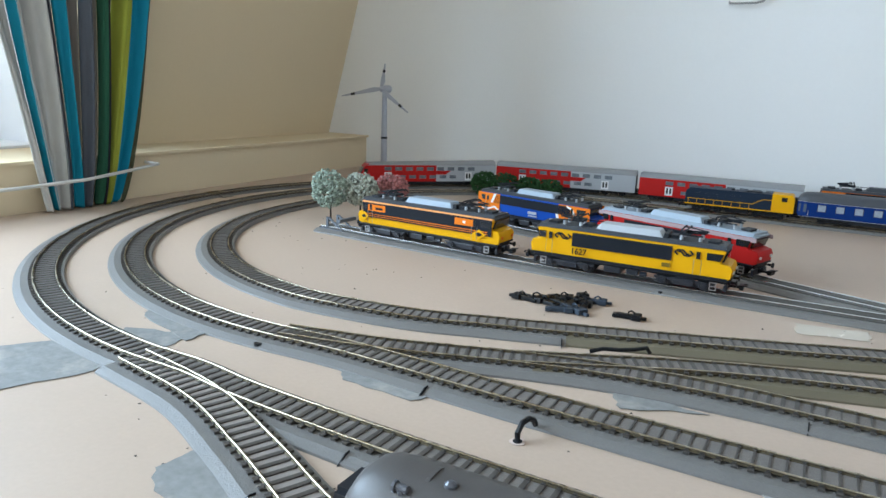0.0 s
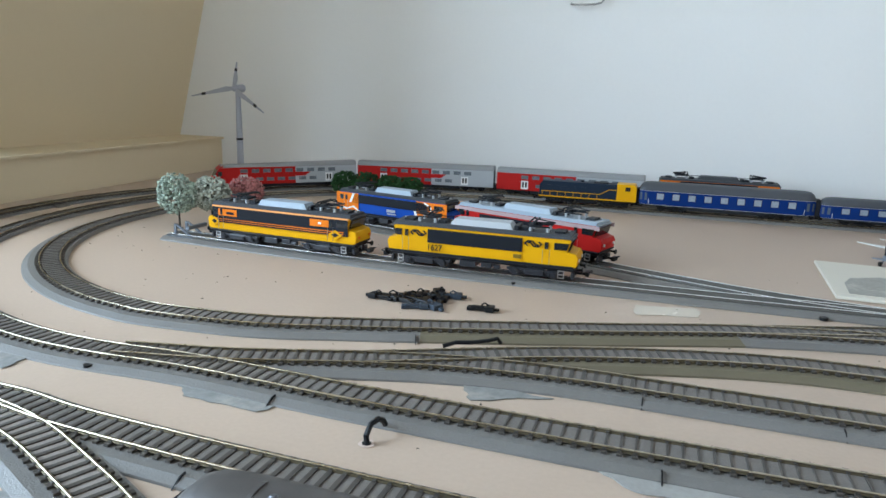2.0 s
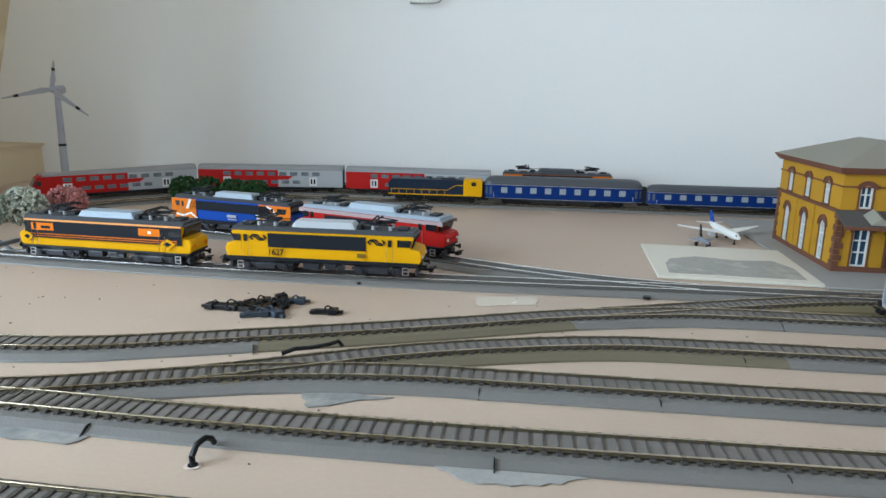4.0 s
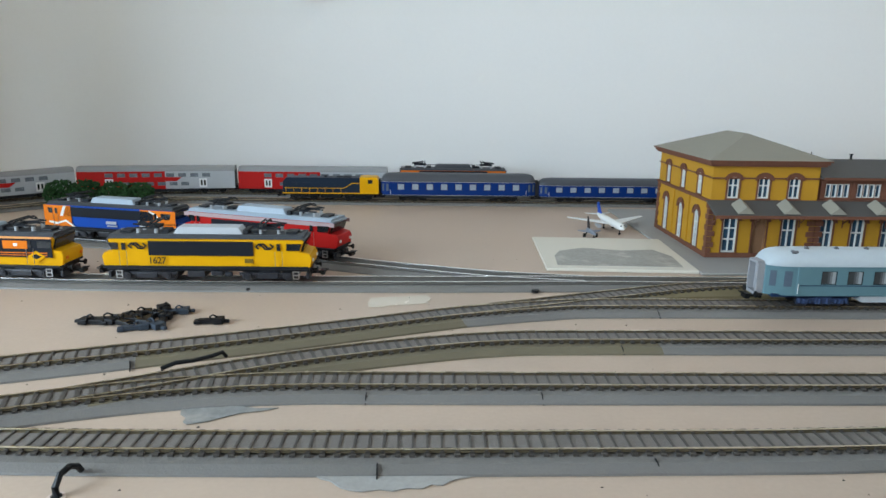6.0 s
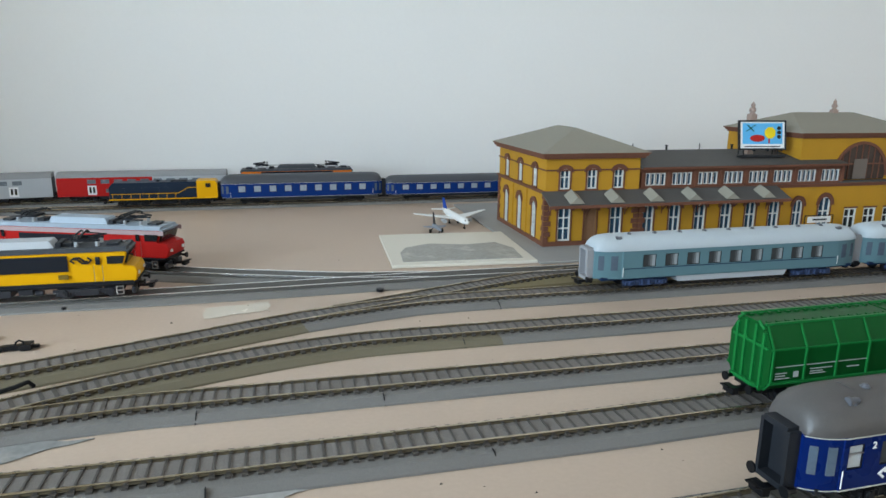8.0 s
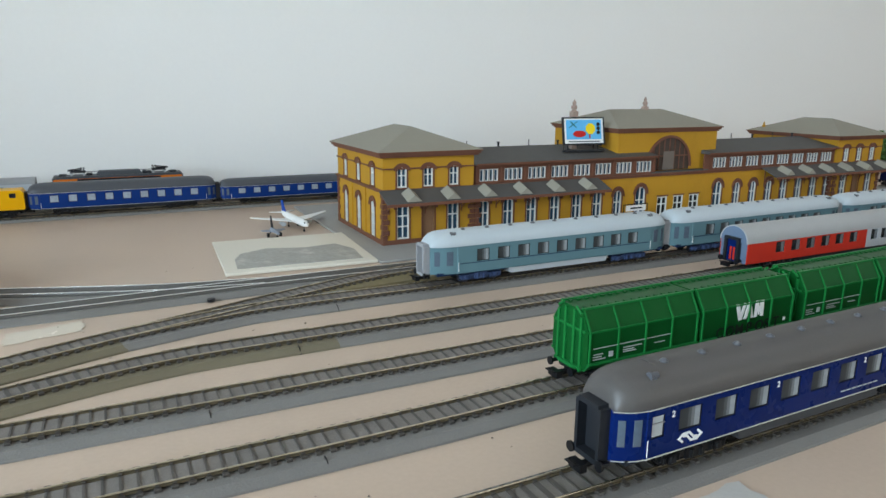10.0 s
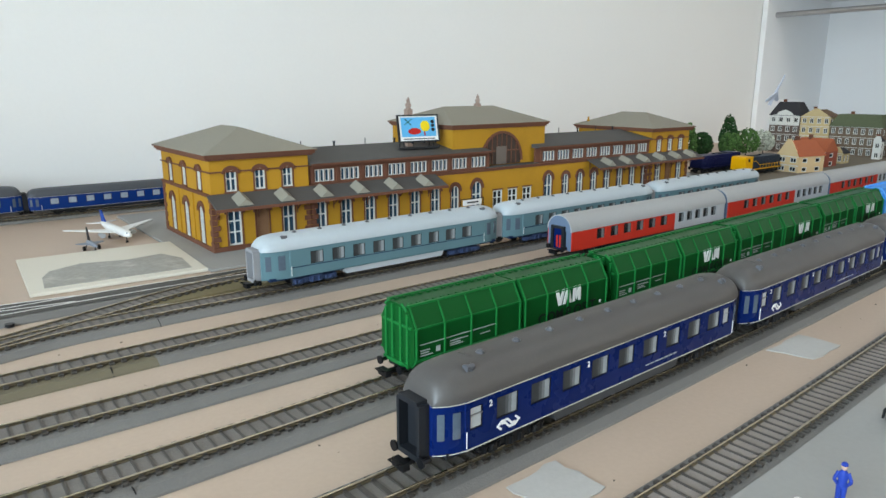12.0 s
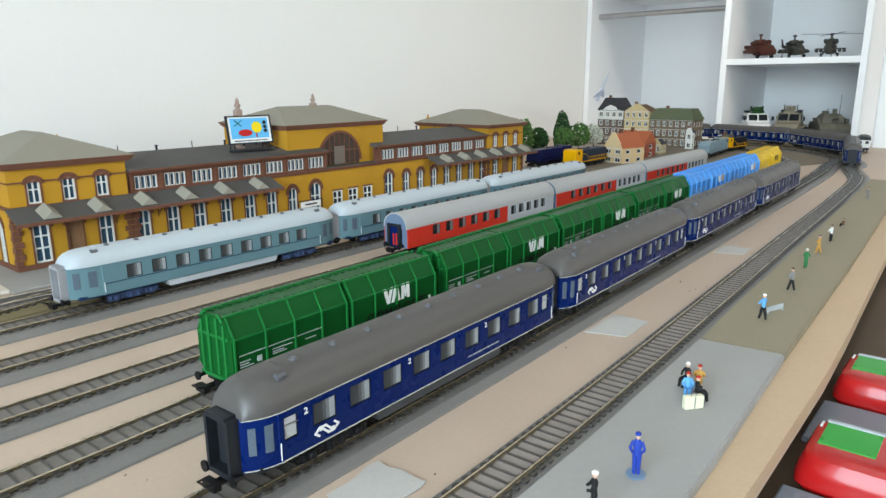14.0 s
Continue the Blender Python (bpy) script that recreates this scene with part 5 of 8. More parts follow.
def opening(parent, x, z0, w, h, arch, face="front", at=0.0, pane=None, bars=1, door=False, jamb=True):
    """A window or door filling in an opening: deep white frame with bars, pane behind it, brick surround round it."""
    def put(name, bm, material, par, label=""):
        if face == "side":
            bmesh.ops.transform(bm, matrix=Matrix.Rotation(radians(-90), 4, "Z"), verts=bm.verts[:])
        bmesh.ops.translate(bm, vec=(0, at, 0) if face == "front" else (at, 0, 0), verts=bm.verts[:])
        return part(name, bm, material, par, label)
    xs = x if face == "front" else -x
    z1 = z0 + h
    f = min(0.0015, w * 0.17)
    y0, y1 = 0.0004, 0.0027
    rows = [z0 + f * (1.0 if bars else 0.7)] + [z0 + h * (0.60 if bars == 1 else 0.36 + 0.30 * k) for k in range(bars)] + [z1 - f]
    cols = [xs - w / 2 + f, xs, xs + w / 2 - f] if bars else [xs - w / 2 + f, xs + w / 2 - f]
    m = f * 0.42
    b = panel(bm_new(), xs - w / 2, xs + w / 2, z0, z1, [(a + (m if p else 0), c - (m if p < len(cols) - 2 else 0), d + (m if q else 0), e - (m if q < len(rows) - 2 else 0))
                                                         for p, (a, c) in enumerate(zip(cols, cols[1:])) for q, (d, e) in enumerate(zip(rows, rows[1:]))], y0, y1)
    win = put("door" if door else "window", b, BROWNDOOR if pane is BROWNDOOR else FRAMEWHITE, parent)
    put("pane", box(bm_new(), xs - w / 2, xs + w / 2, 0.0021, 0.0028, z0, z1), pane or BLUEPANE, win)
    if arch:
        b = bm_new()
        r, zc, n = w / 2, z1 - w / 2 * arch, 10
        for sgn in (-1, 1):
            pts = [(xs + sgn * r * math.sin(math.pi / 2 * i / n), zc + r * arch * math.cos(math.pi / 2 * i / n)) for i in range(n + 1)]
            prism(b, pts + [(xs + sgn * (r + 0.0001), z1 + 0.0001), (xs, z1 + 0.0001)], -0.0002, 0.0003, "y")
            out = [(xs + sgn * (r + 0.0030) * math.sin(math.pi / 2 * i / n), zc + (r * arch + 0.0042) * math.cos(math.pi / 2 * i / n)) for i in range(n + 1)]
            prism(b, pts + out[::-1], -0.0014, -0.0001, "y")
            top = [(xs + sgn * (r + 0.0038) * math.sin(math.pi / 2 * i / n), zc + (r * arch + 0.0050) * math.cos(math.pi / 2 * i / n)) for i in range(n + 1)]
            prism(b, out + top[::-1], -0.0021, -0.0001, "y")
        put("arch", b, BRICK, win)
    if jamb:
        for sgn in (-1, 1):
            xa, xb = sorted((xs + sgn * w / 2, xs + sgn * (w / 2 + 0.0017)))
            put("jamb", box(bm_new(), xa, xb, -0.0008, -0.0001, z0, z1 - w / 2 * (arch or 0)), BRICK, win)
        put("sill", box(bm_new(), xs - w / 2 - 0.002, xs + w / 2 + 0.002, -0.0016, 0.0003, z0 - 0.0014, z0), BRICK, win)
    return win


def storey_wall(parent, x0, x1, z0, z1, opens, face="front", at=0.0, material=None, thick=0.003):
    holes = [(x - w / 2, x + w / 2, zz, zz + h) for x, zz, w, h, *_ in opens]
    b = panel(bm_new(), x0, x1, z0, z1, holes, at, at + thick, "y" if face == "front" else "x")
    wall = part("wall", b, material or OCHRE, parent)
    for o in opens:
        opening(wall, *o[:5], face=face, at=at, **(o[5] if len(o) > 5 else {}))
    return wall


def band(parent, x0, x1, y0, y1, z0, z1, material=None, name="cornice"):
    return boxpart(name, parent, material or BRICK, (x0, x1, y0, y1, z0, z1))


def quoins(parent, x, y, z0, z1, sx, sy):
    n = int((z1 - z0) / 0.0050)
    for i in range(n):
        z = z0 + i * (z1 - z0) / n
        l = 0.0072 if i % 2 else 0.0046
        b = box(bm_new(), *sorted((x + sx * 0.0012 * -1, x + sx * l)), *sorted((y - sy * 0.0012, y + sy * (0.0118 - l))), z, z + (z1 - z0) / n - 0.0006)
        part("quoin", b, BRICK, parent)


def hip_roof(parent, x0, x1, y0, y1, z0, z1, ridge, material, over=0.006, name="roof"):
    """A hipped roof; its ridge runs along the longer side."""
    x0, x1, y0, y1 = x0 - over, x1 + over, y0 - over, y1 + over
    cx, cy = (x0 + x1) / 2, (y0 + y1) / 2
    b = bm_new()
    if x1 - x0 > y1 - y0:
        tops = ((cx - ridge, cy, z1), (cx + ridge, cy, z1))
        q = [b.verts.new(p) for p in ((x0, y0, z0), (x0, y1, z0), (x1, y1, z0), (x1, y0, z0))]
    else:
        tops = ((cx, cy - ridge, z1), (cx, cy + ridge, z1))
        q = [b.verts.new(p) for p in ((x0, y0, z0), (x1, y0, z0), (x1, y1, z0), (x0, y1, z0))]
    r = [b.verts.new(p) for p in tops]
    for f in ((q[0], q[1], r[0]), (q[1], q[2], r[1], r[0]), (q[2], q[3], r[1]), (q[3], q[0], r[0], r[1])):
        b.faces.new(f)
    b.faces.new(q)
    bmesh.ops.recalc_face_normals(b, faces=b.faces[:])
    rf = part(name, b, material, parent)
    part("eave", box(bm_new(), x0 + 0.0004, x1 - 0.0004, y0 + 0.0004, y1 - 0.0004, z0 - 0.0016, z0 - 0.0001), BRICK, rf)
    part("eave_moulding", box(bm_new(), x0 + 0.0022, x1 - 0.0022, y0 + 0.0022, y1 - 0.0022, z0 - 0.0044, z0 - 0.0016), BRICK, rf)
    part("eave_moulding", box(bm_new(), x0 + 0.0042, x1 - 0.0042, y0 + 0.0042, y1 - 0.0042, z0 - 0.0066, z0 - 0.0044), BRICK, rf)
    return rf


TW = 0.1155


def tower(x0, sides):
    w, top = TW, 0.0962
    up = [(x0 + x, 0.0588, 0.0122, 0.0230, 0.55) for x in (0.0228, 0.0558, 0.0890)]
    low = [(x0 + 0.0240, 0.0050, 0.0155, 0.0360, 0.6, {"bars": 2}), (x0 + 0.0565, 0.0015, 0.0150, 0.0385, 0.6, {"pane": BROWNDOOR, "door": True, "bars": 0}), (x0 + 0.0885, 0.0060, 0.0150, 0.0350, 0.6)]
    storey_wall(station, x0, x0 + w, 0.0, top, up + low)
    storey_wall(station, x0, x0 + w, 0.0, top, [], at=SD - 0.003)
    for side, o in ((-1, 0.0), (1, w - 0.003)):
        opens = [(yy, 0.0588, 0.0120, 0.0235, 0.55) for yy in (0.033, 0.0825, 0.132)] + [(yy, 0.004, 0.0135, 0.0380, 0.8, {"bars": 2}) for yy in (0.033, 0.0825, 0.132)]
        storey_wall(station, 0.003, SD - 0.003, 0.0, top, opens if side == sides else [], face="side", at=x0 + o)
    for z0, z1, d in ((0.0535, 0.0558, 0.0016), (0.0558, 0.0572, 0.0028), (0.0798, 0.0813, 0.0013), (0.0, 0.0046, 0.0013)):
        nm = "plinth" if z0 == 0 else "cornice"
        for yy in (-d, SD):
            band(station, x0 - d, x0 + w + d, yy, yy + d - 0.0001, z0, z1, name=nm)
        for xx in (x0 - d, x0 + w):
            band(station, xx, xx + d - 0.0001, 0.0, SD, z0, z1, name=nm)
    for x, y, sx, sy in ((x0, 0.0, 1, 1), (x0 + w, 0.0, -1, 1), (x0, SD, 1, -1)):
        quoins(station, x, y, 0.0048, 0.0532, sx, sy)
    for yy in (0.058, 0.107):
        band(station, x0 - 0.0016, x0 - 0.0001, yy - 0.002, yy + 0.002, 0.0048, 0.0532, OCHRE, "pilaster")
    hip_roof(station, x0, x0 + w, 0.0, SD, 0.1000, 0.1245, 0.027, SLATE, 0.0085)


def canopy(x0, x1):
    yb, yf, zb, zf = -0.0030, -0.0300, 0.0570, 0.0462
    b = bm_new()
    prism(b, [(yb, zb - 0.0014), (yf, zf - 0.0014), (yf, zf), (yb, zb)], x0, x1, "x")
    c = part("canopy", b, FELT, station, "dark grey platform canopy")
    part("canopy_fascia", box(bm_new(), x0 - 0.0006, x1 + 0.0006, yf - 0.0012, yf, zf - 0.0032, zf - 0.0002), BRICK, c)
    slope = (zb - zf) / (yb - yf)
    for k in range(6):
        x = x0 + 0.0325 + k * (x1 - x0 - 0.062) / 5
        b = bm_new()
        prism(b, [(x - 0.0088, 0.0), (x + 0.0088, 0.0), (x, 0.0066)], yf + 0.0006, yf + 0.0200, "y")
        for v in b.verts:
            v.co.z += zf + (v.co.y - yf) * slope - 0.0003 + (0.0012 if v.co.y < yf + 0.01 else 0.0)
        part("skylight", b, SKYLIGHT, c, "small gabled grey roof light")
    for k in range(7):
        x = x0 + 0.010 + k * (x1 - x0 - 0.02) / 6
        b = bm_new()
        rod(b, (x, -0.0012, 0.034), (x, yf + 0.008, zf + 0.001), 0.0006, 6)
        rod(b, (x, -0.0012, 0.030), (x, -0.0012, 0.052), 0.0006, 6)
        part("canopy_bracket", b, BRICK, c)


def wing(x0, x1, lows, tall, strip0, strip1):
    """A low wing: arched openings below, a brick strip of small panes in groups above."""
    opens = [(x, 0.0040, 0.0148, 0.0350, 0.6) for x in lows] + [(x, 0.0040, 0.0140, 0.0350, 1.0) for x in tall[:-1]] + [(tall[-1], 0.0015, 0.0175, 0.0400, 1.0, {"door": True})]
    storey_wall(station, x0, x1, 0.0, 0.0535, sorted(opens), at=0.0)
    panes, groups = [], 8
    for g in range(groups):
        ga = strip0 + g * (strip1 - strip0) / groups
        for k in range(4):
            panes.append((ga + 0.0075 + k * 0.0066, 0.0600, 0.0060, 0.0146, 0, {"bars": 0, "jamb": False}))
    storey_wall(station, x0, x1, 0.0560, 0.0800, panes, at=0.004, material=BRICK)
    for g in range(groups + 1):
        xx = strip0 + g * (strip1 - strip0) / groups
        band(station, xx - 0.0018, xx + 0.0018, 0.0026, 0.0039, 0.0585, 0.0775, name="pilaster")
    band(station, x0, x1, -0.0015, 0.0039, 0.0536, 0.0562)
    band(station, x0, x1, -0.0028, 0.0039, 0.0562, 0.0576)
    band(station, x0, x1, 0.0022, 0.0039, 0.0768, 0.0798)
    band(station, x0, x1, -0.0012, -0.0001, 0.0, 0.0038, name="plinth")
    storey_wall(station, x0, x1, 0.0, 0.0800, [], at=0.130)
    b = bm_new()
    prism(b, [(-0.003, 0.0805), (-0.004, 0.0828), (0.066, 0.0955), (0.138, 0.0828), (0.137, 0.0805)], x0 + 0.0002, x1 - 0.0002, "x")
    rf = part("roof", b, FELT, station, "low dark grey felt roof")
    part("gutter", box(bm_new(), x0 + 0.001, x1 - 0.001, -0.0050, -0.0031, 0.0798, 0.0822), BRICK, rf)
    for k in range(6):
        x = x0 + (k + 0.5) * (x1 - x0) / 6
        b = bm_new()
        rod(b, (x, 0.066, 0.0945), (x, 0.066, 0.0945 + (0.006 if k % 2 else 0.009)), 0.0013 if k % 2 else 0.0006, 8)
        if k % 2:
            rod(b, (x, 0.066, 0.1005), (x, 0.066, 0.1015), 0.0022, 8)
        part("roof_pipe", b, DARK, rf)


SKYLIGHT = mat("beige_grey_roof_light", (0.27, 0.255, 0.21), 0.65, var=0.12, scale=90, bump=0.2, bscale=1100)
tower(0.0, -1)
tower(0.7815, 1)
wing(TW + 0.0015, 0.400, [0.1300, 0.1650, 0.1990, 0.2346, 0.2690, 0.3025], [0.3365, 0.3760], 0.1215, 0.4000)
wing(0.4960, 0.7800, [0.7650, 0.7310, 0.6970, 0.6630], [0.6290, 0.5950, 0.5610, 0.5215], 0.5080, 0.7780)
canopy(-0.0060, 0.3000)
canopy(0.6080, 0.9030)
# brown pilasters where the wings meet the pavilions, and copper lamps by the tall doors
for x in (0.1185, 0.7700):
    quoins(station, x, -0.0004, 0.0048, 0.0532, 1, 1)
# the hall in the middle, with a great arched window
H0, H1 = 0.3425, 0.5240
storey_wall(station, 0.400, 0.496, 0.0, 0.0535, [(0.4165, 0.0040, 0.0185, 0.0235, 0, {"pane": GLASS, "jamb": False}), (0.4465, 0.0040, 0.0185, 0.0235, 0, {"pane": GLASS, "jamb": False}), (0.4765, 0.0040, 0.0185, 0.0235, 0, {"pane": GLASS, "jamb": False})], at=0.0)
for x in (0.4165, 0.4465, 0.4765):
    band(station, x - 0.0105, x + 0.0105, -0.0008, -0.0001, 0.0278, 0.0294, name="lintel")
band(station, 0.400, 0.496, -0.0015, 0.0, 0.0536, 0.0562)
band(station, 0.400, 0.496, -0.0028, 0.0, 0.0562, 0.0576)
band(station, 0.400, 0.496, -0.0012, -0.0001, 0.0, 0.0038, name="plinth")
part("flat_roof", box(bm_new(), 0.396, 0.500, 0.0, 0.0122, 0.0577, 0.0590), FELT, station)
hall = storey_wall(station, H0, H1, 0.0595, 0.1165, [], at=0.0125)
b = bm_new()
arch_pts = [(0.4335 + 0.0385 * math.cos(math.pi * i / 24), 0.0640 + 0.0405 * math.sin(math.pi * i / 24)) for i in range(25)]
prism(b, arch_pts + [(0.3950, 0.0600), (0.4720, 0.0600)], 0.0116, 0.0124, "y")
big = part("window", b, mat("brown_tinted_glazing", (0.065, 0.045, 0.035), 0.22, var=0.3, scale=80), station, "great arched brown hall window")
b = bm_new()
outer = [(0.4335 + 0.0415 * math.cos(math.pi * i / 24), 0.0640 + 0.0440 * math.sin(math.pi * i / 24)) for i in range(25)]
prism(b, arch_pts + outer[::-1], 0.0096, 0.0123, "y")
part("arch", b, BRICK, big)
for k in range(-3, 4):
    part("window_bar", box(bm_new(), 0.4335 + k * 0.0095 - 0.0006, 0.4335 + k * 0.0095 + 0.0006, 0.0106, 0.0115, 0.0605, 0.0640 + 0.0405 * math.sqrt(1 - (k / 4.05) ** 2) - 0.001), BRICK, big)
part("window_bar", box(bm_new(), 0.3960, 0.4710, 0.0105, 0.0115, 0.0790, 0.0806), BRICK, big)
part("inner_screen", box(bm_new(), 0.4220, 0.4420, 0.0100, 0.0105, 0.0605, 0.0860), mat("grey_brown_screen", (0.16, 0.13, 0.11), 0.6), big)
for xx in (H0, H1 - 0.003):
    storey_wall(station, 0.0155, 0.155, 0.0595, 0.1165, [], face="side", at=xx)
storey_wall(station, H0, H1, 0.0, 0.1165, [], at=0.155)
hip_roof(station, H0, H1, 0.0125, 0.158, 0.1190, 0.1415, 0.049, SLATE, 0.006)
part("chimney", box(bm_new(), H1 - 0.001, H1 + 0.008, 0.060, 0.072, 0.090, 0.1165, 0.0006), OCHRE, station, "ochre chimney block beside the hall")
STONE = mat("pinkish_stone", (0.33, 0.24, 0.20), 0.8, var=0.2, scale=150)
for x, y, z, k in ((0.2905, 0.044, 0.1370, 1.2), (0.4500, 0.085, 0.1415, 1.1), (0.1090, 0.150, 0.1010, 0.9), (0.7900, 0.150, 0.1010, 0.9)):
    b = bm_new()
    box(b, x - 0.0035 * k, x + 0.0035 * k, y - 0.0035 * k, y + 0.0035 * k, z - (0.006 if x > 0.3 or x < 0.2 else 0.046), z + 0.003 * k)
    for z0, z1, r0, r1 in ((0.003, 0.0055, 0.0036, 0.0018), (0.0055, 0.0085, 0.0032, 0.0034), (0.0085, 0.0105, 0.0034, 0.0014), (0.0105, 0.0130, 0.0020, 0.0022), (0.0130, 0.0160, 0.0018, 0.0004)):
        rod(b, (x, y, z + z0 * k), (x, y, z + z1 * k), r0 * k, 12, r1 * k)
    part("finial", b, STONE if z > 0.12 else OCHRE, station, "small stone finial on the roof")


def storey_z(z):
    """The ground storey is taller than the rest by this much."""
    return z * (1.09 if z < 0.05 else SK) + (0.0 if z < 0.05 else 0.00635)


for ob in station.children_recursive:
    for v in ob.data.vertices:
        v.co.z = storey_z(v.co.z)
# platform name board
b = bm_new()
for x in (0.262, 0.300):
    rod(b, (x, -0.052, 0.0), (x, -0.052, 0.030), 0.0006, 6)
rod(b, (0.262, -0.052, 0.0298), (0.300, -0.052, 0.0298), 0.0006, 6)
sign = tagged(link("platform_sign", b, BLACK), "black framed platform name board with a white panel", "sign")
sign.matrix_basis = Matrix.Translation((SX + 0.041, SY + 0.0145, 0.004))
part("name_panel", box(bm_new(), 0.266, 0.297, -0.0525, -0.0515, 0.0215, 0.0285), WHITE, sign)
part("lettering", box(bm_new(), 0.272, 0.291, -0.0529, -0.0526, 0.0242, 0.0260), DARK, sign, "dark lettering too small to read")

# billboard on the roof
bill = thing("billboard", Matrix.Translation((SX + 0.283, SY + 0.020, 0.0003 + storey_z(0.0918))) @ Matrix.Rotation(radians(-6), 4, "Z") @ Matrix.Rotation(radians(-11), 4, "X") @ Matrix.Scale(0.85, 4), "roof billboard with blue, red and yellow shapes", "billboard")
part("panel", box(bm_new(), -0.034, 0.034, 0.0, 0.002, 0.012, 0.050), WHITE, bill)
part("frame", panel(bm_new(), -0.0355, 0.0355, 0.0105, 0.0515, [(-0.0335, 0.0335, 0.0125, 0.0495)], -0.001, 0.003), DARK, bill)
part("poster", box(bm_new(), -0.030, 0.030, -0.0006, -0.0002, 0.0185, 0.0475), paint("poster_blue", (0.10, 0.42, 0.72)), bill, "sky blue poster field")
b = bm_new()
prism(b, [(-0.008 + 0.011 * math.cos(6.283 * i / 16), 0.0265 + 0.005 * math.sin(6.283 * i / 16)) for i in range(16)], -0.0012, -0.0007, "y")
part("red_shape", b, RED, bill)
b = bm_new()
prism(b, [(0.011 + 0.0085 * math.cos(6.283 * i / 8 + 0.39), 0.034 + 0.0085 * math.sin(6.283 * i / 8 + 0.39)) for i in range(8)], -0.0013, -0.0007, "y")
part("yellow_shape", b, paint("poster_yellow", (0.78, 0.58, 0.02)), bill)
part("red_post", box(bm_new(), 0.0085, 0.0105, -0.0012, -0.0007, 0.0195, 0.026), RED, bill)
b = bm_new()
for s in (-1, 1):
    prism(b, [(-0.020 - s * 0.006, 0.036), (-0.018 - s * 0.006, 0.036), (-0.016 + s * 0.006, 0.045), (-0.018 + s * 0.006, 0.045)], -0.0012 + s * 0.0001, -0.0007, "y")
part("dark_cross", b, paint("poster_green", (0.02, 0.12, 0.10)), bill)
for q in (0.0, 0.006, 0.012):
    b = bm_new()
    prism(b, [(0.0245 + 0.003 * math.cos(6.283 * i / 10), 0.0285 + q + 0.0028 * math.sin(6.283 * i / 10)) for i in range(10)], -0.0012, -0.0007, "y")
    part("signal_disc", b, BLACK, bill)
part("lettering", box(bm_new(), -0.027, 0.027, -0.0006, -0.0002, 0.0145, 0.0158), DARK, bill, "a line of small dark lettering")
b = bm_new()
for x in (-0.026, 0.026):
    rod(b, (x, 0.004, 0.0), (x, 0.004, 0.045), 0.001, 6)
    rod(b, (x, 0.020, 0.0), (x, 0.004, 0.040), 0.0008, 6)
for x in (-0.02, 0.0, 0.02):
    rod(b, (x, -0.001, 0.012), (x, -0.012, 0.008), 0.0008, 6)
    rod(b, (x, -0.012, 0.008), (x, -0.014, 0.0105), 0.0018, 8)
box(b, -0.034, 0.034, -0.001, 0.008, 0.0005, 0.003)
part("scaffold", b, DARK, bill)

# grey plates under and beside the station, platform strip in front
setting("station_plate", box(bm_new(), 0.318, 1.36, 0.648, 1.0, 0.0004, 0.0030, 0.0008), GREYPLATE, "grey card plate under the station", "plate")
def card_platform(name, front, back, top, material, label):
    b = bm_new()
    prism(b, front + back, 0.0004, top, "z")
    bmesh.ops.bevel(b, geom=[e for e in b.edges if min(v.co.z for v in e.verts) > 0.003], offset=0.0009, segments=2, affect="EDGES")
    return setting(name, b, material, label, "platform")


card_platform("platform", [(0.20, 0.0850), (0.425, 0.0908), (0.5725, 0.0978)], [(0.5665, 0.1500), (0.50, 0.1480), (0.40, 0.1450), (0.20, 0.1440)], 0.0062, GREYPLATE, "light grey card platform with rounded edges")
card_platform("platform_far", [(0.5735, 0.0978), (0.705, 0.1020), (0.845, 0.1065), (1.09, 0.1170), (1.55, 0.1400)], [(1.55, 0.1900), (1.3, 0.1790), (1.0, 0.1680), (0.8, 0.1605), (0.64, 0.1540), (0.5675, 0.1500)], 0.0056, OLIVEPLATE, "olive grey card platform")


def flat_patch(pts, material, label, h=0.0008):
    b = bm_new()
    r = random.Random(len(pts) * 31 + int(abs(pts[0][0]) * 1e4))
    ring = []
    for (x0, y0), (x1, y1) in zip(pts, pts[1:] + pts[:1]):
        for k in range(5):
            t = k / 5
            j = 0.0 if k == 0 else 0.0016
            ring.append((x0 + (x1 - x0) * t + r.uniform(-j, j), y0 + (y1 - y0) * t + r.uniform(-j, j)))
    prism(b, ring, 0.0003, h, "z")
    return setting("paint_patch", b, material, label, "patch")


flat_patch([(-0.235, 0.311), (-0.165, 0.309), (-0.176, 0.296), (-0.224, 0.298)], DARKPATCH, "dark grey paint patch on the bare board")
flat_patch([(-0.085, 0.372), (-0.030, 0.370), (-0.074, 0.351)], DARKPATCH, "dark grey paint patch between the tracks")
flat_patch([(-0.44, 0.212), (-0.415, 0.245), (-0.35, 0.240), (-0.352, 0.228), (-0.372, 0.182), (-0.43, 0.19)], DARKPATCH, "dark grey paint patch beside the outer curve", 0.0007)
flat_patch([(-0.236, 0.178), (-0.232, 0.199), (-0.19, 0.181), (-0.19, 0.160), (-0.222, 0.166)], DARKPATCH, "dark grey paint patch beside the front track")
flat_patch([(0.0, 0.303), (0.035, 0.306), (0.072, 0.301), (0.05, 0.292), (0.018, 0.2905)], mat("grey_glue_smear", (0.33, 0.32, 0.30), 0.7, var=0.3, scale=70, bump=0.2, stain=0.7, stain_col=(0.47, 0.40, 0.33)), "grey smear of glue at the edge of the roadbed")
flat_patch([(-0.42, 0.322), (-0.345, 0.309), (-0.346, 0.290), (-0.41, 0.308)], DARKPATCH, "dark grey paint patch between the curves", 0.0010)
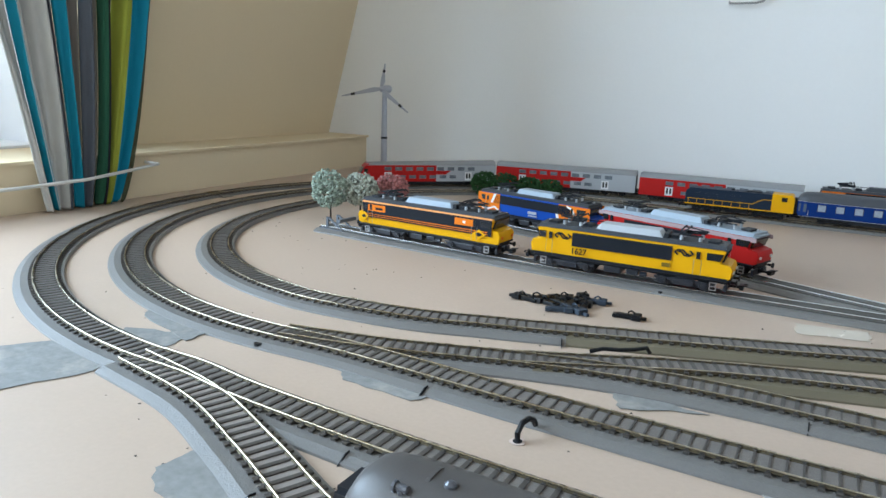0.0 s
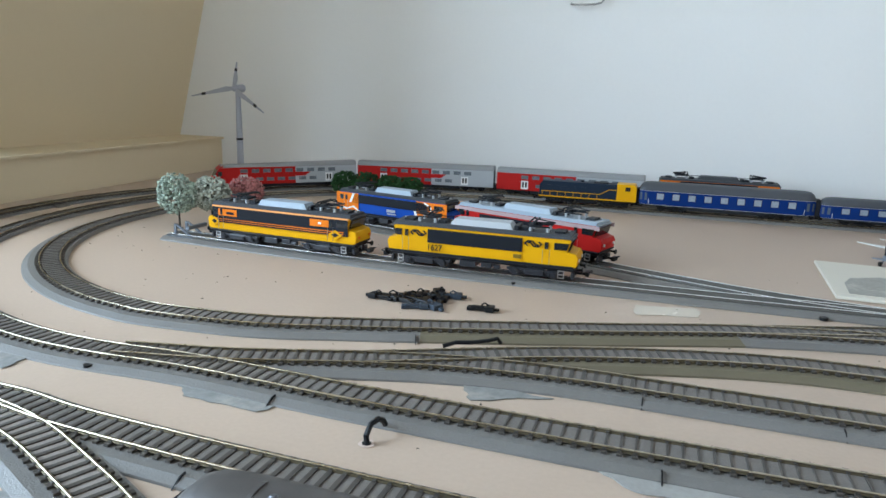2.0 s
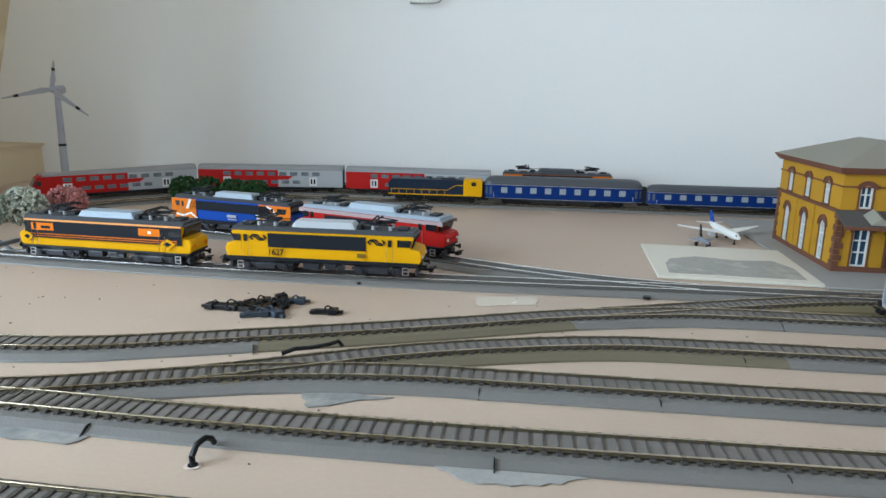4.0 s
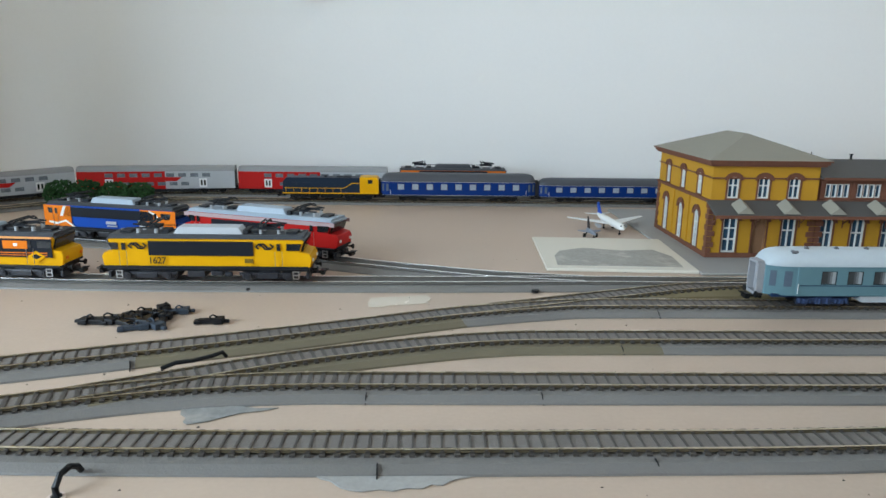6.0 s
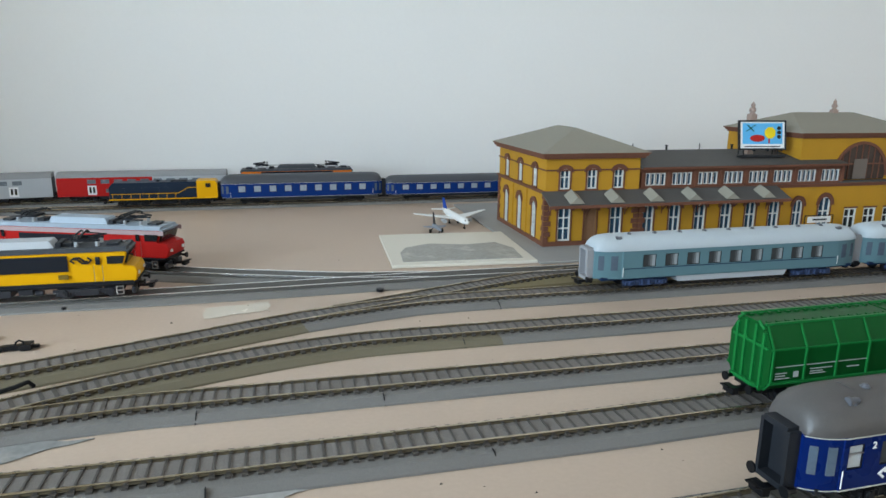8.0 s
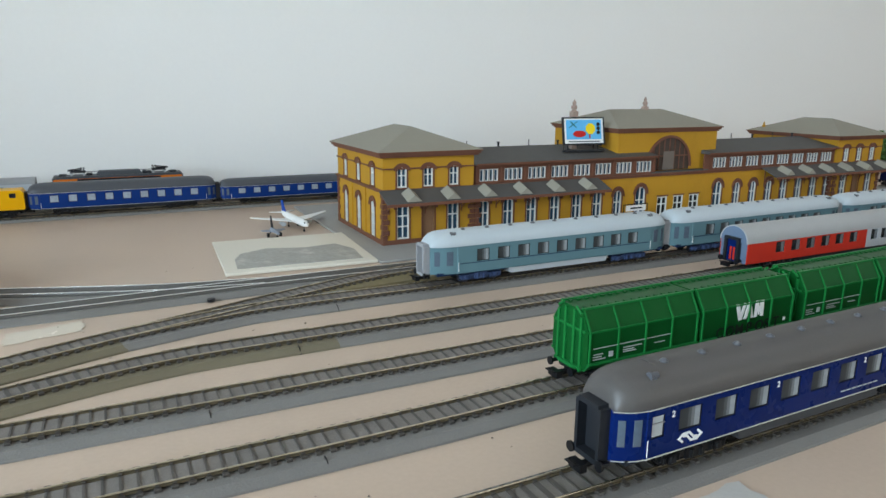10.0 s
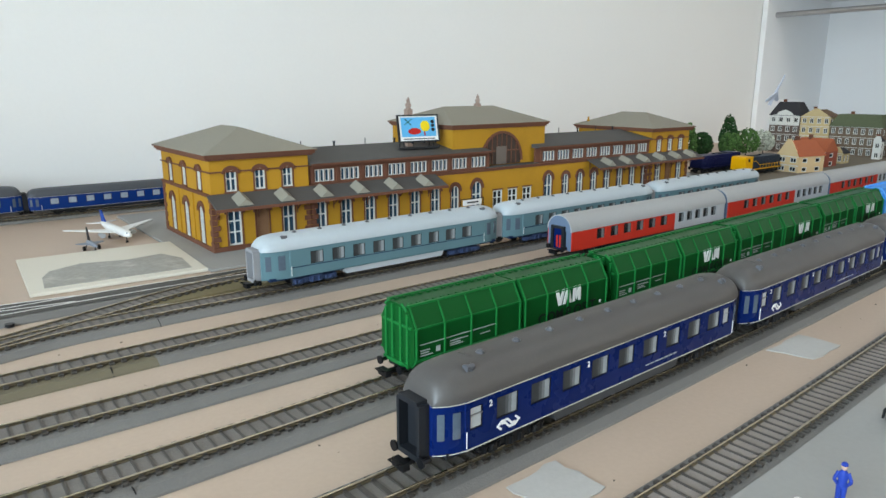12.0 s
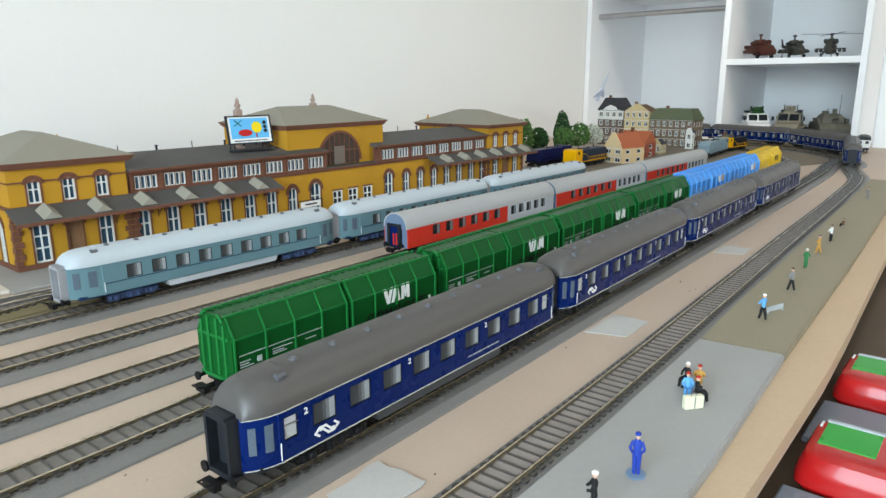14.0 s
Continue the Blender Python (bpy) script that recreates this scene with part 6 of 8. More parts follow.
flat_patch([(-0.40, 0.285), (-0.352, 0.302), (-0.348, 0.272), (-0.38, 0.268)], DARKPATCH, "dark grey paint patch by the points", 0.0006)
flat_patch([(0.292, 0.2140), (0.326, 0.2155), (0.327, 0.1870), (0.296, 0.1880)], PALEPATCH, "pale plaster patch between two tracks")
flat_patch([(0.543, 0.2235), (0.590, 0.2235), (0.592, 0.1960), (0.552, 0.1960)], PALEPATCH, "pale plaster patch between two tracks")
flat_patch([(0.842, 0.2315), (0.880, 0.2315), (0.884, 0.2040), (0.850, 0.2040)], PALEPATCH, "pale plaster patch between two tracks")
flat_patch([(0.004, 0.572), (0.054, 0.582), (0.054, 0.558), (0.006, 0.547)], mat("yellowed_clear_tape", (0.60, 0.52, 0.42), 0.25, var=0.06), "strip of yellowed clear tape on the board", 0.0005)
flat_patch([(0.125, 0.549), (0.22, 0.582), (0.32, 0.605), (0.42, 0.602), (0.42, 0.576), (0.22, 0.5655)], OLIVEWEDGE, "olive painted wedge between the platform tracks", 0.0041)

# picture card beside the station
card = thing("picture_card", Matrix.Translation((0.170, 0.662, 0.0003)) @ Matrix.Rotation(radians(-3.0), 4, "Z"), "white-bordered grey landscape picture lying on the board", "picture")
part("board", box(bm_new(), 0, 0.148, 0, 0.142, 0, 0.0032, 0.0006), mat("cream_card", (0.66, 0.62, 0.53), 0.55, var=0.05, scale=20), card)
pic = mat("faded_grey_print", (0.33, 0.32, 0.285), 0.5, var=0.5, scale=75, bump=0.0, bscale=260, stain=0.95, stain_col=(0.60, 0.57, 0.51))
b = bm_new()
prism(b, [(0.012, 0.012), (0.136, 0.012), (0.138, 0.055), (0.125, 0.085), (0.09, 0.078), (0.05, 0.088), (0.022, 0.072), (0.014, 0.05)], 0.0032, 0.0036, "z")
part("print", b, pic, card)


# ---------------------------------------------------------------- aircraft
def airliner():
    a = thing("toy_airliner", Matrix.Translation((0.286, 0.868, 0.0)) @ Matrix.Rotation(radians(-84), 4, "Z") @ Matrix.Diagonal((1.0, 1.0, 0.84, 1.0)), "white toy airliner with a blue tail fin", "aeroplane")
    b = bm_new()
    loft(b, [[(x, r * math.cos(6.283 * i / 14), 0.0125 + dz + r * math.sin(6.283 * i / 14)) for i in range(14)] for x, r, dz in
             ((0.047, 0.0006, -0.001), (0.0445, 0.003, -0.0005), (0.040, 0.0045, 0), (0.034, 0.0052, 0), (-0.02, 0.0052, 0), (-0.034, 0.0038, 0.0012), (-0.045, 0.0012, 0.003))])
    part("fuselage", b, WHITE, a, smooth=True)
    for s in (-1, 1):
        b = bm_new()
        prism(b, [(0.014, s * 0.004), (-0.016, s * 0.050), (-0.021, s * 0.050), (-0.010, s * 0.004)], 0.0098, 0.0108, "z")
        for v in b.verts:
            v.co.z += abs(v.co.y) * 0.10
        part("wing", b, WHITE, a)
        b = bm_new()
        rod(b, (0.009, s * 0.017, 0.0075), (-0.002, s * 0.017, 0.0075), 0.0029, 12, 0.0020)
        rod(b, (0.0095, s * 0.017, 0.0075), (0.009, s * 0.017, 0.0075), 0.0032, 12)
        part("engine", b, LIGHTGREY, a, smooth=True)
        b = bm_new()
        prism(b, [(-0.034, s * 0.002), (-0.044, s * 0.017), (-0.047, s * 0.017), (-0.042, s * 0.002)], 0.0150, 0.0157, "z")
        part("tailplane", b, WHITE, a)
        b = bm_new()
        rod(b, (-0.004, s * 0.006, 0.0015), (-0.004, s * 0.006, 0.008), 0.0006, 6)
        rod(b, (-0.004, s * 0.005, 0.0015), (-0.004, s * 0.007, 0.0015), 0.0015, 8)
        part("landing_gear", b, DARK, a)
    b = bm_new()
    prism(b, [(-0.030, 0.0165), (-0.042, 0.0330), (-0.0475, 0.0330), (-0.0435, 0.0165)], -0.0006, 0.0006, "y")
    part("tail_fin", b, COBALT, a, "blue tail fin")
    b = bm_new()
    rod(b, (0.034, 0, 0.0015), (0.034, 0, 0.008), 0.0006, 6)
    rod(b, (0.034, -0.001, 0.0015), (0.034, 0.001, 0.0015), 0.0015, 8)
    part("nose_gear", b, DARK, a)
    b = bm_new()
    prism(b, [(0.0415, 0.0150), (0.0440, 0.0136), (0.0445, 0.0142), (0.0420, 0.0158)], -0.0028, 0.0028, "y")
    part("windscreen", b, DARK, a)


airliner()
jet = thing("toy_jet", Matrix.Translation((0.250, 0.815, 0.0)) @ Matrix.Rotation(radians(-88), 4, "Z"), "small grey toy fighter jet", "aeroplane")
GUN = mat("blue_grey_plastic", (0.22, 0.25, 0.30), 0.45, var=0.15, scale=120)
b = bm_new()
loft(b, [[(x, r * math.cos(6.283 * i / 10), 0.0075 + 0.8 * r * math.sin(6.283 * i / 10)) for i in range(10)] for x, r in ((0.020, 0.0004), (0.012, 0.0022), (0.0, 0.0030), (-0.012, 0.0030), (-0.018, 0.0018))])
part("fuselage", b, GUN, jet, smooth=True)
for s in (-1, 1):
    b = bm_new()
    prism(b, [(0.004, s * 0.002), (-0.008, s * 0.014), (-0.012, s * 0.014), (-0.012, s * 0.002)], 0.0068, 0.0074, "z")
    part("wing", b, GUN, jet)
    b = bm_new()
    rod(b, (-0.004, s * 0.0060, 0.0025), (-0.004, s * 0.0085, 0.0025), 0.0026, 12)
    rod(b, (-0.004, s * 0.006, 0.0025), (-0.004, s * 0.004, 0.007), 0.0006, 6)
    part("wheel", b, BLACK, jet)
b = bm_new()
prism(b, [(-0.008, 0.0095), (-0.0165, 0.0230), (-0.0195, 0.0230), (-0.0175, 0.0095)], -0.0005, 0.0005, "y")
part("tail_fin", b, DARK, jet)
b = bm_new()
rod(b, (0.011, -0.001, 0.0018), (0.011, 0.001, 0.0018), 0.0018, 10)
rod(b, (0.011, 0, 0.0018), (0.011, 0, 0.006), 0.0005, 6)
part("nose_wheel", b, BLACK, jet)


# ---------------------------------------------------------------- wind turbine
TURBINEM = mat("grey_white_turbine_plastic", (0.42, 0.44, 0.50), 0.4, var=0.08, scale=60)
tb = thing("wind_turbine", Matrix.Translation((-0.745, 1.118, 0.0)), "white model wind turbine with three thin blades", "wind turbine")
b = bm_new()
rod(b, (0, 0, 0.0), (0, 0, 0.158), 0.0068, 14, 0.0046)
part("tower", b, TURBINEM, tb, smooth=True)
b = bm_new()
rod(b, (0, 0, 0.0), (0, 0, 0.004), 0.013, 18, 0.012)
part("base", b, WHITE, tb)
b = bm_new()
rod(b, (0, 0.014, 0.1615), (0, -0.011, 0.1615), 0.0075, 12, 0.0062)
rod(b, (0, -0.011, 0.1615), (0, -0.018, 0.1615), 0.0062, 12, 0.002)
part("nacelle", b, TURBINEM, tb, smooth=True)
part("tower_band", (lambda q: (rod(q, (0, 0, 0.067), (0, 0, 0.071), 0.0062, 14), q)[1])(bm_new()), DARK, tb)
for ang, L in ((80, 0.047), (190, 0.094), (-34.5, 0.074)):
    b = bm_new()
    c, s = math.cos(radians(ang)), math.sin(radians(ang))
    P = lambda r, w: (c * r - s * w, 0.1615 + s * r + c * w)
    prism(b, [P(0.003, -0.0030), P(0.016, -0.0058), P(L * 0.6, -0.0030), P(L, -0.0010), P(L, 0.0010), P(L * 0.6, 0.0022), P(0.016, 0.0036), P(0.003, 0.0030)], -0.0128, -0.0112, "y")
    bl = part("blade", b, TURBINEM, tb)
    b = bm_new()
    prism(b, [P(L * 0.66, -0.0028), P(L * 0.76, -0.0023), P(L * 0.76, 0.0019), P(L * 0.66, 0.0022)], -0.0130, -0.0110, "y")
    part("blade_band", b, DARK, bl)


# ---------------------------------------------------------------- trees
def crown_mesh(seed, h, r, n, leaf, squash=1.0, cone=0.0):
    """A crown of many small tilted clumps round an uneven egg shape, with gaps."""
    rnd = random.Random(seed)
    vs, fs = [], []
    lumps = [(rnd.uniform(-1, 1), rnd.uniform(-1, 1), rnd.uniform(-1, 1), rnd.uniform(0.12, 0.3)) for _ in range(9)]
    for i in range(n):
        u, a = rnd.uniform(-0.97, 0.97), rnd.uniform(0, 6.28318)
        q = math.sqrt(1 - u * u)
        d = Vector((q * math.cos(a), q * math.sin(a), u))
        bump = 1 + sum(w * max(0, d.dot(Vector((x, y, z)).normalized()) - 0.6) for x, y, z, w in lumps) - 0.10 * rnd.random()
        rr = bump * (rnd.uniform(0.55, 1.0) if rnd.random() < 0.25 else rnd.uniform(0.88, 1.0))
        w = 1 - cone * (u + 1) / 2
        c = Vector((d.x * r * rr * w, d.y * r * rr * w, h / 2 + d.z * h / 2 * rr * squash))
        t1 = d.orthogonal().normalized()
        t1.rotate(Matrix.Rotation(rnd.uniform(0, 6.28), 3, d))
        t2 = (d.cross(t1) + d * rnd.uniform(-0.7, 0.7)).normalized()
        s = leaf * rnd.uniform(0.6, 1.3)
        k = len(vs)
        vs += [tuple(c + t1 * s), tuple(c + t2 * s), tuple(c - t1 * s), tuple(c - t2 * s), tuple(c + d * s * 0.9)]
        fs += [(k, k + 1, k + 4), (k + 1, k + 2, k + 4), (k + 2, k + 3, k + 4), (k + 3, k, k + 4), (k, k + 3, k + 2, k + 1)]
    me = bpy.data.meshes.new("crown")
    me.from_pydata(vs, [], fs)
    return me


def foliage(name, col):
    if name in MATS:
        return MATS[name]
    m = mat(name, col, 0.8, var=0.25, scale=120)
    nt = m.node_tree
    geo = nt.nodes.new("ShaderNodeNewGeometry")
    hs = nt.nodes.new("ShaderNodeHueSaturation")
    src = nt.nodes["Principled BSDF"].inputs["Base Color"].links[0].from_socket
    mr = nt.nodes.new("ShaderNodeMapRange")
    mr.inputs["To Min"].default_value, mr.inputs["To Max"].default_value = 0.55, 1.4
    nt.links.new(geo.outputs["Random Per Island"], mr.inputs["Value"])
    nt.links.new(mr.outputs["Result"], hs.inputs["Value"])
    nt.links.new(src, hs.inputs["Color"])
    nt.links.new(hs.outputs["Color"], nt.nodes["Principled BSDF"].inputs["Base Color"])
    return m


BARK = mat("dark_wire_trunk", (0.045, 0.035, 0.028), 0.8, var=0.3, scale=300)


def tree(seed, x, y, z, h, r, trunk, material, label, group, squash=1.0, cone=0.0, n=900, leaf=0.0021):
    t = thing("model_tree", Matrix.Translation((x, y, z)), label, "tree", group)
    b = bm_new()
    rnd = random.Random(seed)
    rod(b, (0, 0, 0), (0, 0, trunk + h * 0.55), 0.0014, 7, 0.0006)
    rod(b, (0, 0, 0), (0, 0, 0.0012), 0.0045, 9, 0.0016)
    for k in range(7):
        a = k * 2.4
        z0 = trunk + h * (0.05 + 0.06 * k)
        rod(b, (0, 0, z0), (r * 0.7 * math.cos(a), r * 0.7 * math.sin(a), z0 + h * 0.22), 0.0006, 5, 0.0003)
    part("trunk", b, BARK, t)
    me = crown_mesh(seed, h, r, n, leaf, squash, cone)
    me.materials.append(material)
    c = new("crown", me)
    c.location = (0, 0, trunk)
    c.parent = t
    return t


PALEGREEN, PINK = foliage("pale_grey_green_foliage", (0.33, 0.40, 0.33)), foliage("pale_pink_foliage", (0.42, 0.17, 0.16))
DEEPGREEN, MIDGREEN = foliage("deep_green_foliage", (0.018, 0.060, 0.016)), foliage("mid_green_foliage", (0.060, 0.135, 0.035))
CREAMLEAF = foliage("cream_green_foliage", (0.42, 0.45, 0.38))
tree(1, -0.526, 0.672, 0, 0.045, 0.0225, 0.018, PALEGREEN, "pale grey-green model tree on a wire trunk", "blossom trees")
tree(2, -0.499, 0.698, 0, 0.043, 0.0200, 0.018, CREAMLEAF, "cream and pale green model tree on a wire trunk", "blossom trees")
tree(3, -0.482, 0.744, 0, 0.040, 0.0205, 0.016, PINK, "pale pink model tree on a wire trunk", "blossom trees")
for k, (x, y, r, h) in enumerate(((-0.462, 0.985, 0.0215, 0.036), (-0.428, 0.99, 0.0215, 0.036), (-0.388, 0.99, 0.0190, 0.033), (-0.352, 0.985, 0.0200, 0.034))):
    tree(11 + k, x, y, 0, h, r, 0.004, DEEPGREEN, "low dark green model bush", "dark green bushes", n=700)
for k, (x, y, h, r, m, cone) in enumerate(((1.62, 0.975, 0.084, 0.030, MIDGREEN, 0.3), (1.70, 0.98, 0.055, 0.030, DEEPGREEN, 0.2), (1.80, 0.965, 0.092, 0.026, DEEPGREEN, 0.35), (1.74, 0.925, 0.052, 0.030, MIDGREEN, 0.2), (1.84, 0.935, 0.060, 0.034, MIDGREEN, 0.2), (1.92, 0.930, 0.052, 0.030, CREAMLEAF, 0.2))):
    tree(31 + k, x, y, 0, h, r, 0.006, m, "green model tree behind the loco sidings" if m != CREAMLEAF else "cream white model tree behind the loco sidings", "far trees", cone=cone, n=600, leaf=0.0038)


# ---------------------------------------------------------------- town houses at the far end
def house(name, x, y, w, d, h, roof_h, wall_m, roof_m, label, storeys, cols, gable="x", turn=0.0, mansard=False, trim=None):
    """A model house: walls with real window openings, roof, chimney. Its front faces -x."""
    hs = thing(name, Matrix.Translation((x, y, 0.0004)) @ Matrix.Rotation(radians(turn), 4, "Z"), label, "house", "model town houses")
    fr = w / cols
    opens = []
    for i in range(cols):
        for j in range(storeys):
            sh = h / storeys
            opens.append((-w / 2 + fr * (i + 0.5), j * sh + sh * 0.28, fr * 0.56, sh * 0.56, 0, {"bars": 1}))
    holes = [(a - ww / 2, a + ww / 2, zz, zz + hh) for a, zz, ww, hh, *_ in opens]
    wl = part("wall", panel(bm_new(), -w / 2, w / 2, 0, h, holes, -d / 2, -d / 2 + 0.002, "x"), wall_m, hs)
    for a, zz, ww, hh, *_ in opens:
        b = bm_new()
        panel(b, a - ww / 2, a + ww / 2, zz, zz + hh, [(a - ww / 2 + 0.0015, a - 0.0006, zz + 0.0015, zz + hh - 0.0015), (a + 0.0006, a + ww / 2 - 0.0015, zz + 0.0015, zz + hh - 0.0015)], -d / 2 + 0.0005, -d / 2 + 0.0013, "x")
        wn = part("window", b, FRAMEWHITE, wl)
        part("pane", box(bm_new(), -d / 2 + 0.0014, -d / 2 + 0.0018, a - ww / 2, a + ww / 2, zz, zz + hh), GLASS, wn)
    nside = max(1, int(d / fr))
    for sgn in (-1, 1):
        ho = []
        if sgn < 0:
            for i in range(nside):
                for j in range(storeys):
                    sh = h / storeys
                    xx = -d / 2 + d * (i + 0.5) / nside
                    ho.append((xx - fr * 0.27, xx + fr * 0.27, j * sh + sh * 0.28, j * sh + sh * 0.80))
        sw = part("wall", panel(bm_new(), -d / 2 + 0.002, d / 2, 0, h, ho, *sorted((sgn * w / 2, sgn * (w / 2 - 0.002)))), wall_m, hs)
        for a, bb, lo, hi in ho:
            wn = part("window", panel(bm_new(), a, bb, lo, hi, [(a + 0.0014, bb - 0.0014, lo + 0.0014, hi - 0.0014)], -w / 2 + 0.0005, -w / 2 + 0.0013), FRAMEWHITE, sw)
            part("pane", box(bm_new(), a, bb, -w / 2 + 0.0014, -w / 2 + 0.0018, lo, hi), GLASS, wn)
    part("wall", box(bm_new(), d / 2 - 0.002, d / 2, -w / 2 + 0.002, w / 2 - 0.002, 0, h), wall_m, hs)
    for j in range(1, storeys + 1):
        part("string_course", box(bm_new(), -d / 2 - 0.0012, -d / 2, -w / 2, w / 2, j * h / storeys - 0.0012, j * h / storeys), trim or FRAMEWHITE, hs)
    b = bm_new()
    o = 0.003
    if mansard:
        loft(b, [[(-d / 2 - o, -w / 2 - o, h), (d / 2 + o, -w / 2 - o, h), (d / 2 + o, w / 2 + o, h), (-d / 2 - o, w / 2 + o, h)],
                 [(-d / 2 + roof_h * 0.4, -w / 2 + roof_h * 0.4, h + roof_h), (d / 2 - roof_h * 0.4, -w / 2 + roof_h * 0.4, h + roof_h), (d / 2 - roof_h * 0.4, w / 2 - roof_h * 0.4, h + roof_h), (-d / 2 + roof_h * 0.4, w / 2 - roof_h * 0.4, h + roof_h)]])
    elif gable == "x":
        prism(b, [(-w / 2 - o, h), (w / 2 + o, h), (0, h + roof_h)], -d / 2 - 0.0005, d / 2 + o, "x")
    else:
        prism(b, [(-d / 2 - o, h), (d / 2 + o, h), (0, h + roof_h)], -w / 2 - 0.0005, w / 2 + o, "y")
    rf = part("roof", b, roof_m, hs)
    part("chimney", box(bm_new(), -0.004, 0.004, w * 0.22 - 0.003, w * 0.22 + 0.003, h + roof_h * 0.4, h + roof_h + 0.007), BRICK, rf)
    if gable == "x" and not mansard:
        b = bm_new()
        prism(b, [(-w / 2 - 0.001, h - 0.001), (w / 2 + 0.001, h - 0.001), (0.004, h + roof_h + 0.003), (-0.004, h + roof_h + 0.003)], -d / 2 - 0.001, -d / 2 + 0.002, "x")
        part("gable", b, wall_m, hs)
    return hs


GREYBRICK = mat("dark_grey_brick", (0.125, 0.095, 0.080), 0.75, var=0.2, scale=100)
CREAMSTONE = mat("cream_stone", (0.50, 0.40, 0.22), 0.7, var=0.12, scale=60)
APRICOT = mat("apricot_plaster", (0.62, 0.46, 0.26), 0.7, var=0.10, scale=60)
TILE = mat("orange_red_tiles", (0.36, 0.10, 0.045), 0.7, var=0.2, scale=160, bump=0.3, bscale=1300)
GREENSLATE = mat("mossy_green_slate", (0.085, 0.105, 0.06), 0.75, var=0.25, scale=120)
BLACKSLATE = mat("black_slate", (0.03, 0.03, 0.035), 0.6, var=0.2, scale=100)
dark_house = house("town_house", 2.02, 0.915, 0.080, 0.06, 0.098, 0.036, GREYBRICK, BLACKSLATE, "dark grey town house with a white gable front", 4, 4, mansard=True)
b = bm_new()
panel(b, -0.040, 0.040, 0.0738, 0.098, [(q * 0.020 - 0.0056, q * 0.020 + 0.0056, z, z + 0.01372) for q in (-1.5, -0.5, 0.5, 1.5) for z in (0.08036,)], -0.0325, -0.0302, "x")
prism(b, [(-0.040, 0.098), (0.040, 0.098), (0.022, 0.101), (0.016, 0.108), (0.0, 0.114), (-0.016, 0.108), (-0.022, 0.101)], -0.0325, -0.0302, "x")
part("gable", b, FRAMEWHITE, dark_house, "white curved gable front")
house("town_house", 2.02, 0.835, 0.074, 0.06, 0.098, 0.018, CREAMSTONE, mat("brown_tiles", (0.13, 0.08, 0.05), 0.7, var=0.2, scale=120), "cream stone town house with a brown roof", 4, 4, gable="x")
house("town_house", 2.03, 0.735, 0.122, 0.08, 0.076, 0.030, mat("taupe_brick", (0.150, 0.112, 0.080), 0.75, var=0.2, scale=100), GREENSLATE, "long taupe brick town house with a green slate roof", 3, 7, mansard=True)
house("church_house", 1.565, 0.672, 0.053, 0.075, 0.036, 0.031, APRICOT, TILE, "apricot plastered gabled house with an orange tiled roof", 2, 2, turn=-14)
house("barn", 1.70, 0.700, 0.066, 0.06, 0.036, 0.028, mat("red_brick", (0.26, 0.07, 0.045), 0.75, var=0.2, scale=120), TILE, "red brick house behind the apricot house", 2, 2, gable="y")
house("hut", 1.80, 0.690, 0.030, 0.034, 0.026, 0.012, CREAMSTONE, BLACKSLATE, "small cream hut beside the siding", 1, 2)
house("kiosk", 1.96, 0.668, 0.018, 0.018, 0.046, 0.010, FRAMEWHITE, BLACKSLATE, "narrow white signal hut", 2, 1)
house("shed", 2.06, 0.60, 0.052, 0.05, 0.022, 0.016, mat("olive_boards", (0.13, 0.11, 0.07), 0.8, var=0.2, scale=80), BLACKSLATE, "low olive shed at the board's end", 1, 2)
# a small pale glider standing on the roofs
gl = thing("toy_glider", Matrix.Translation((1.99, 0.962, 0.126)) @ Matrix.Rotation(radians(118), 4, "X") @ Matrix.Scale(1.15, 4), "pale blue toy aeroplane leaning nose up", "aeroplane")
PALEBLUE = paint("pale_blue_plastic", (0.50, 0.56, 0.68))
b = bm_new()
rod(b, (0, 0, 0), (0, 0.075, -0.006), 0.0045, 10, 0.001)
part("fuselage", b, PALEBLUE, gl)
for s in (-1, 1):
    b = bm_new()
    prism(b, [(s * 0.003, 0.015), (s * 0.028, 0.008), (s * 0.028, 0.014), (s * 0.003, 0.034)], -0.001, 0.001, "z")
    part("wing", b, PALEBLUE, gl)

d2 = diesel_loco("dark diesel locomotive with a yellow cab beyond the station", DIESELBLUE, NSYELLOW)
d2.matrix_basis = Matrix.Translation((1.450, 0.705, 0.004)) @ Matrix.Rotation(radians(180), 4, "Z") @ Matrix.Diagonal((0.86, 1, 1, 1))
d3 = diesel_loco("dark purple blue diesel locomotive beyond the station", paint("purple_blue_paint", (0.009, 0.013, 0.062)), paint("purple_blue_paint", (0.009, 0.013, 0.062)))
d3.matrix_basis = Matrix.Translation((1.415, 0.775, 0.004)) @ Matrix.Diagonal((0.86, 1, 1, 1))
d4 = diesel_loco("yellow and black diesel locomotive near the houses", CHARCOAL, NSYELLOW)
d4.matrix_basis = Matrix.Translation((1.985, 0.562, 0.004)) @ Matrix.Rotation(radians(180 - 8), 4, "Z") @ Matrix.Diagonal((0.62, 0.92, 0.92, 1))
tc = diesel_loco("grey-blue locomotive near the houses", paint("grey_teal_paint", (0.19, 0.27, 0.31)), paint("grey_teal_paint", (0.19, 0.27, 0.31)))
tc.matrix_basis = Matrix.Translation((1.82, 0.560, 0.004)) @ Matrix.Rotation(radians(4), 4, "Z")


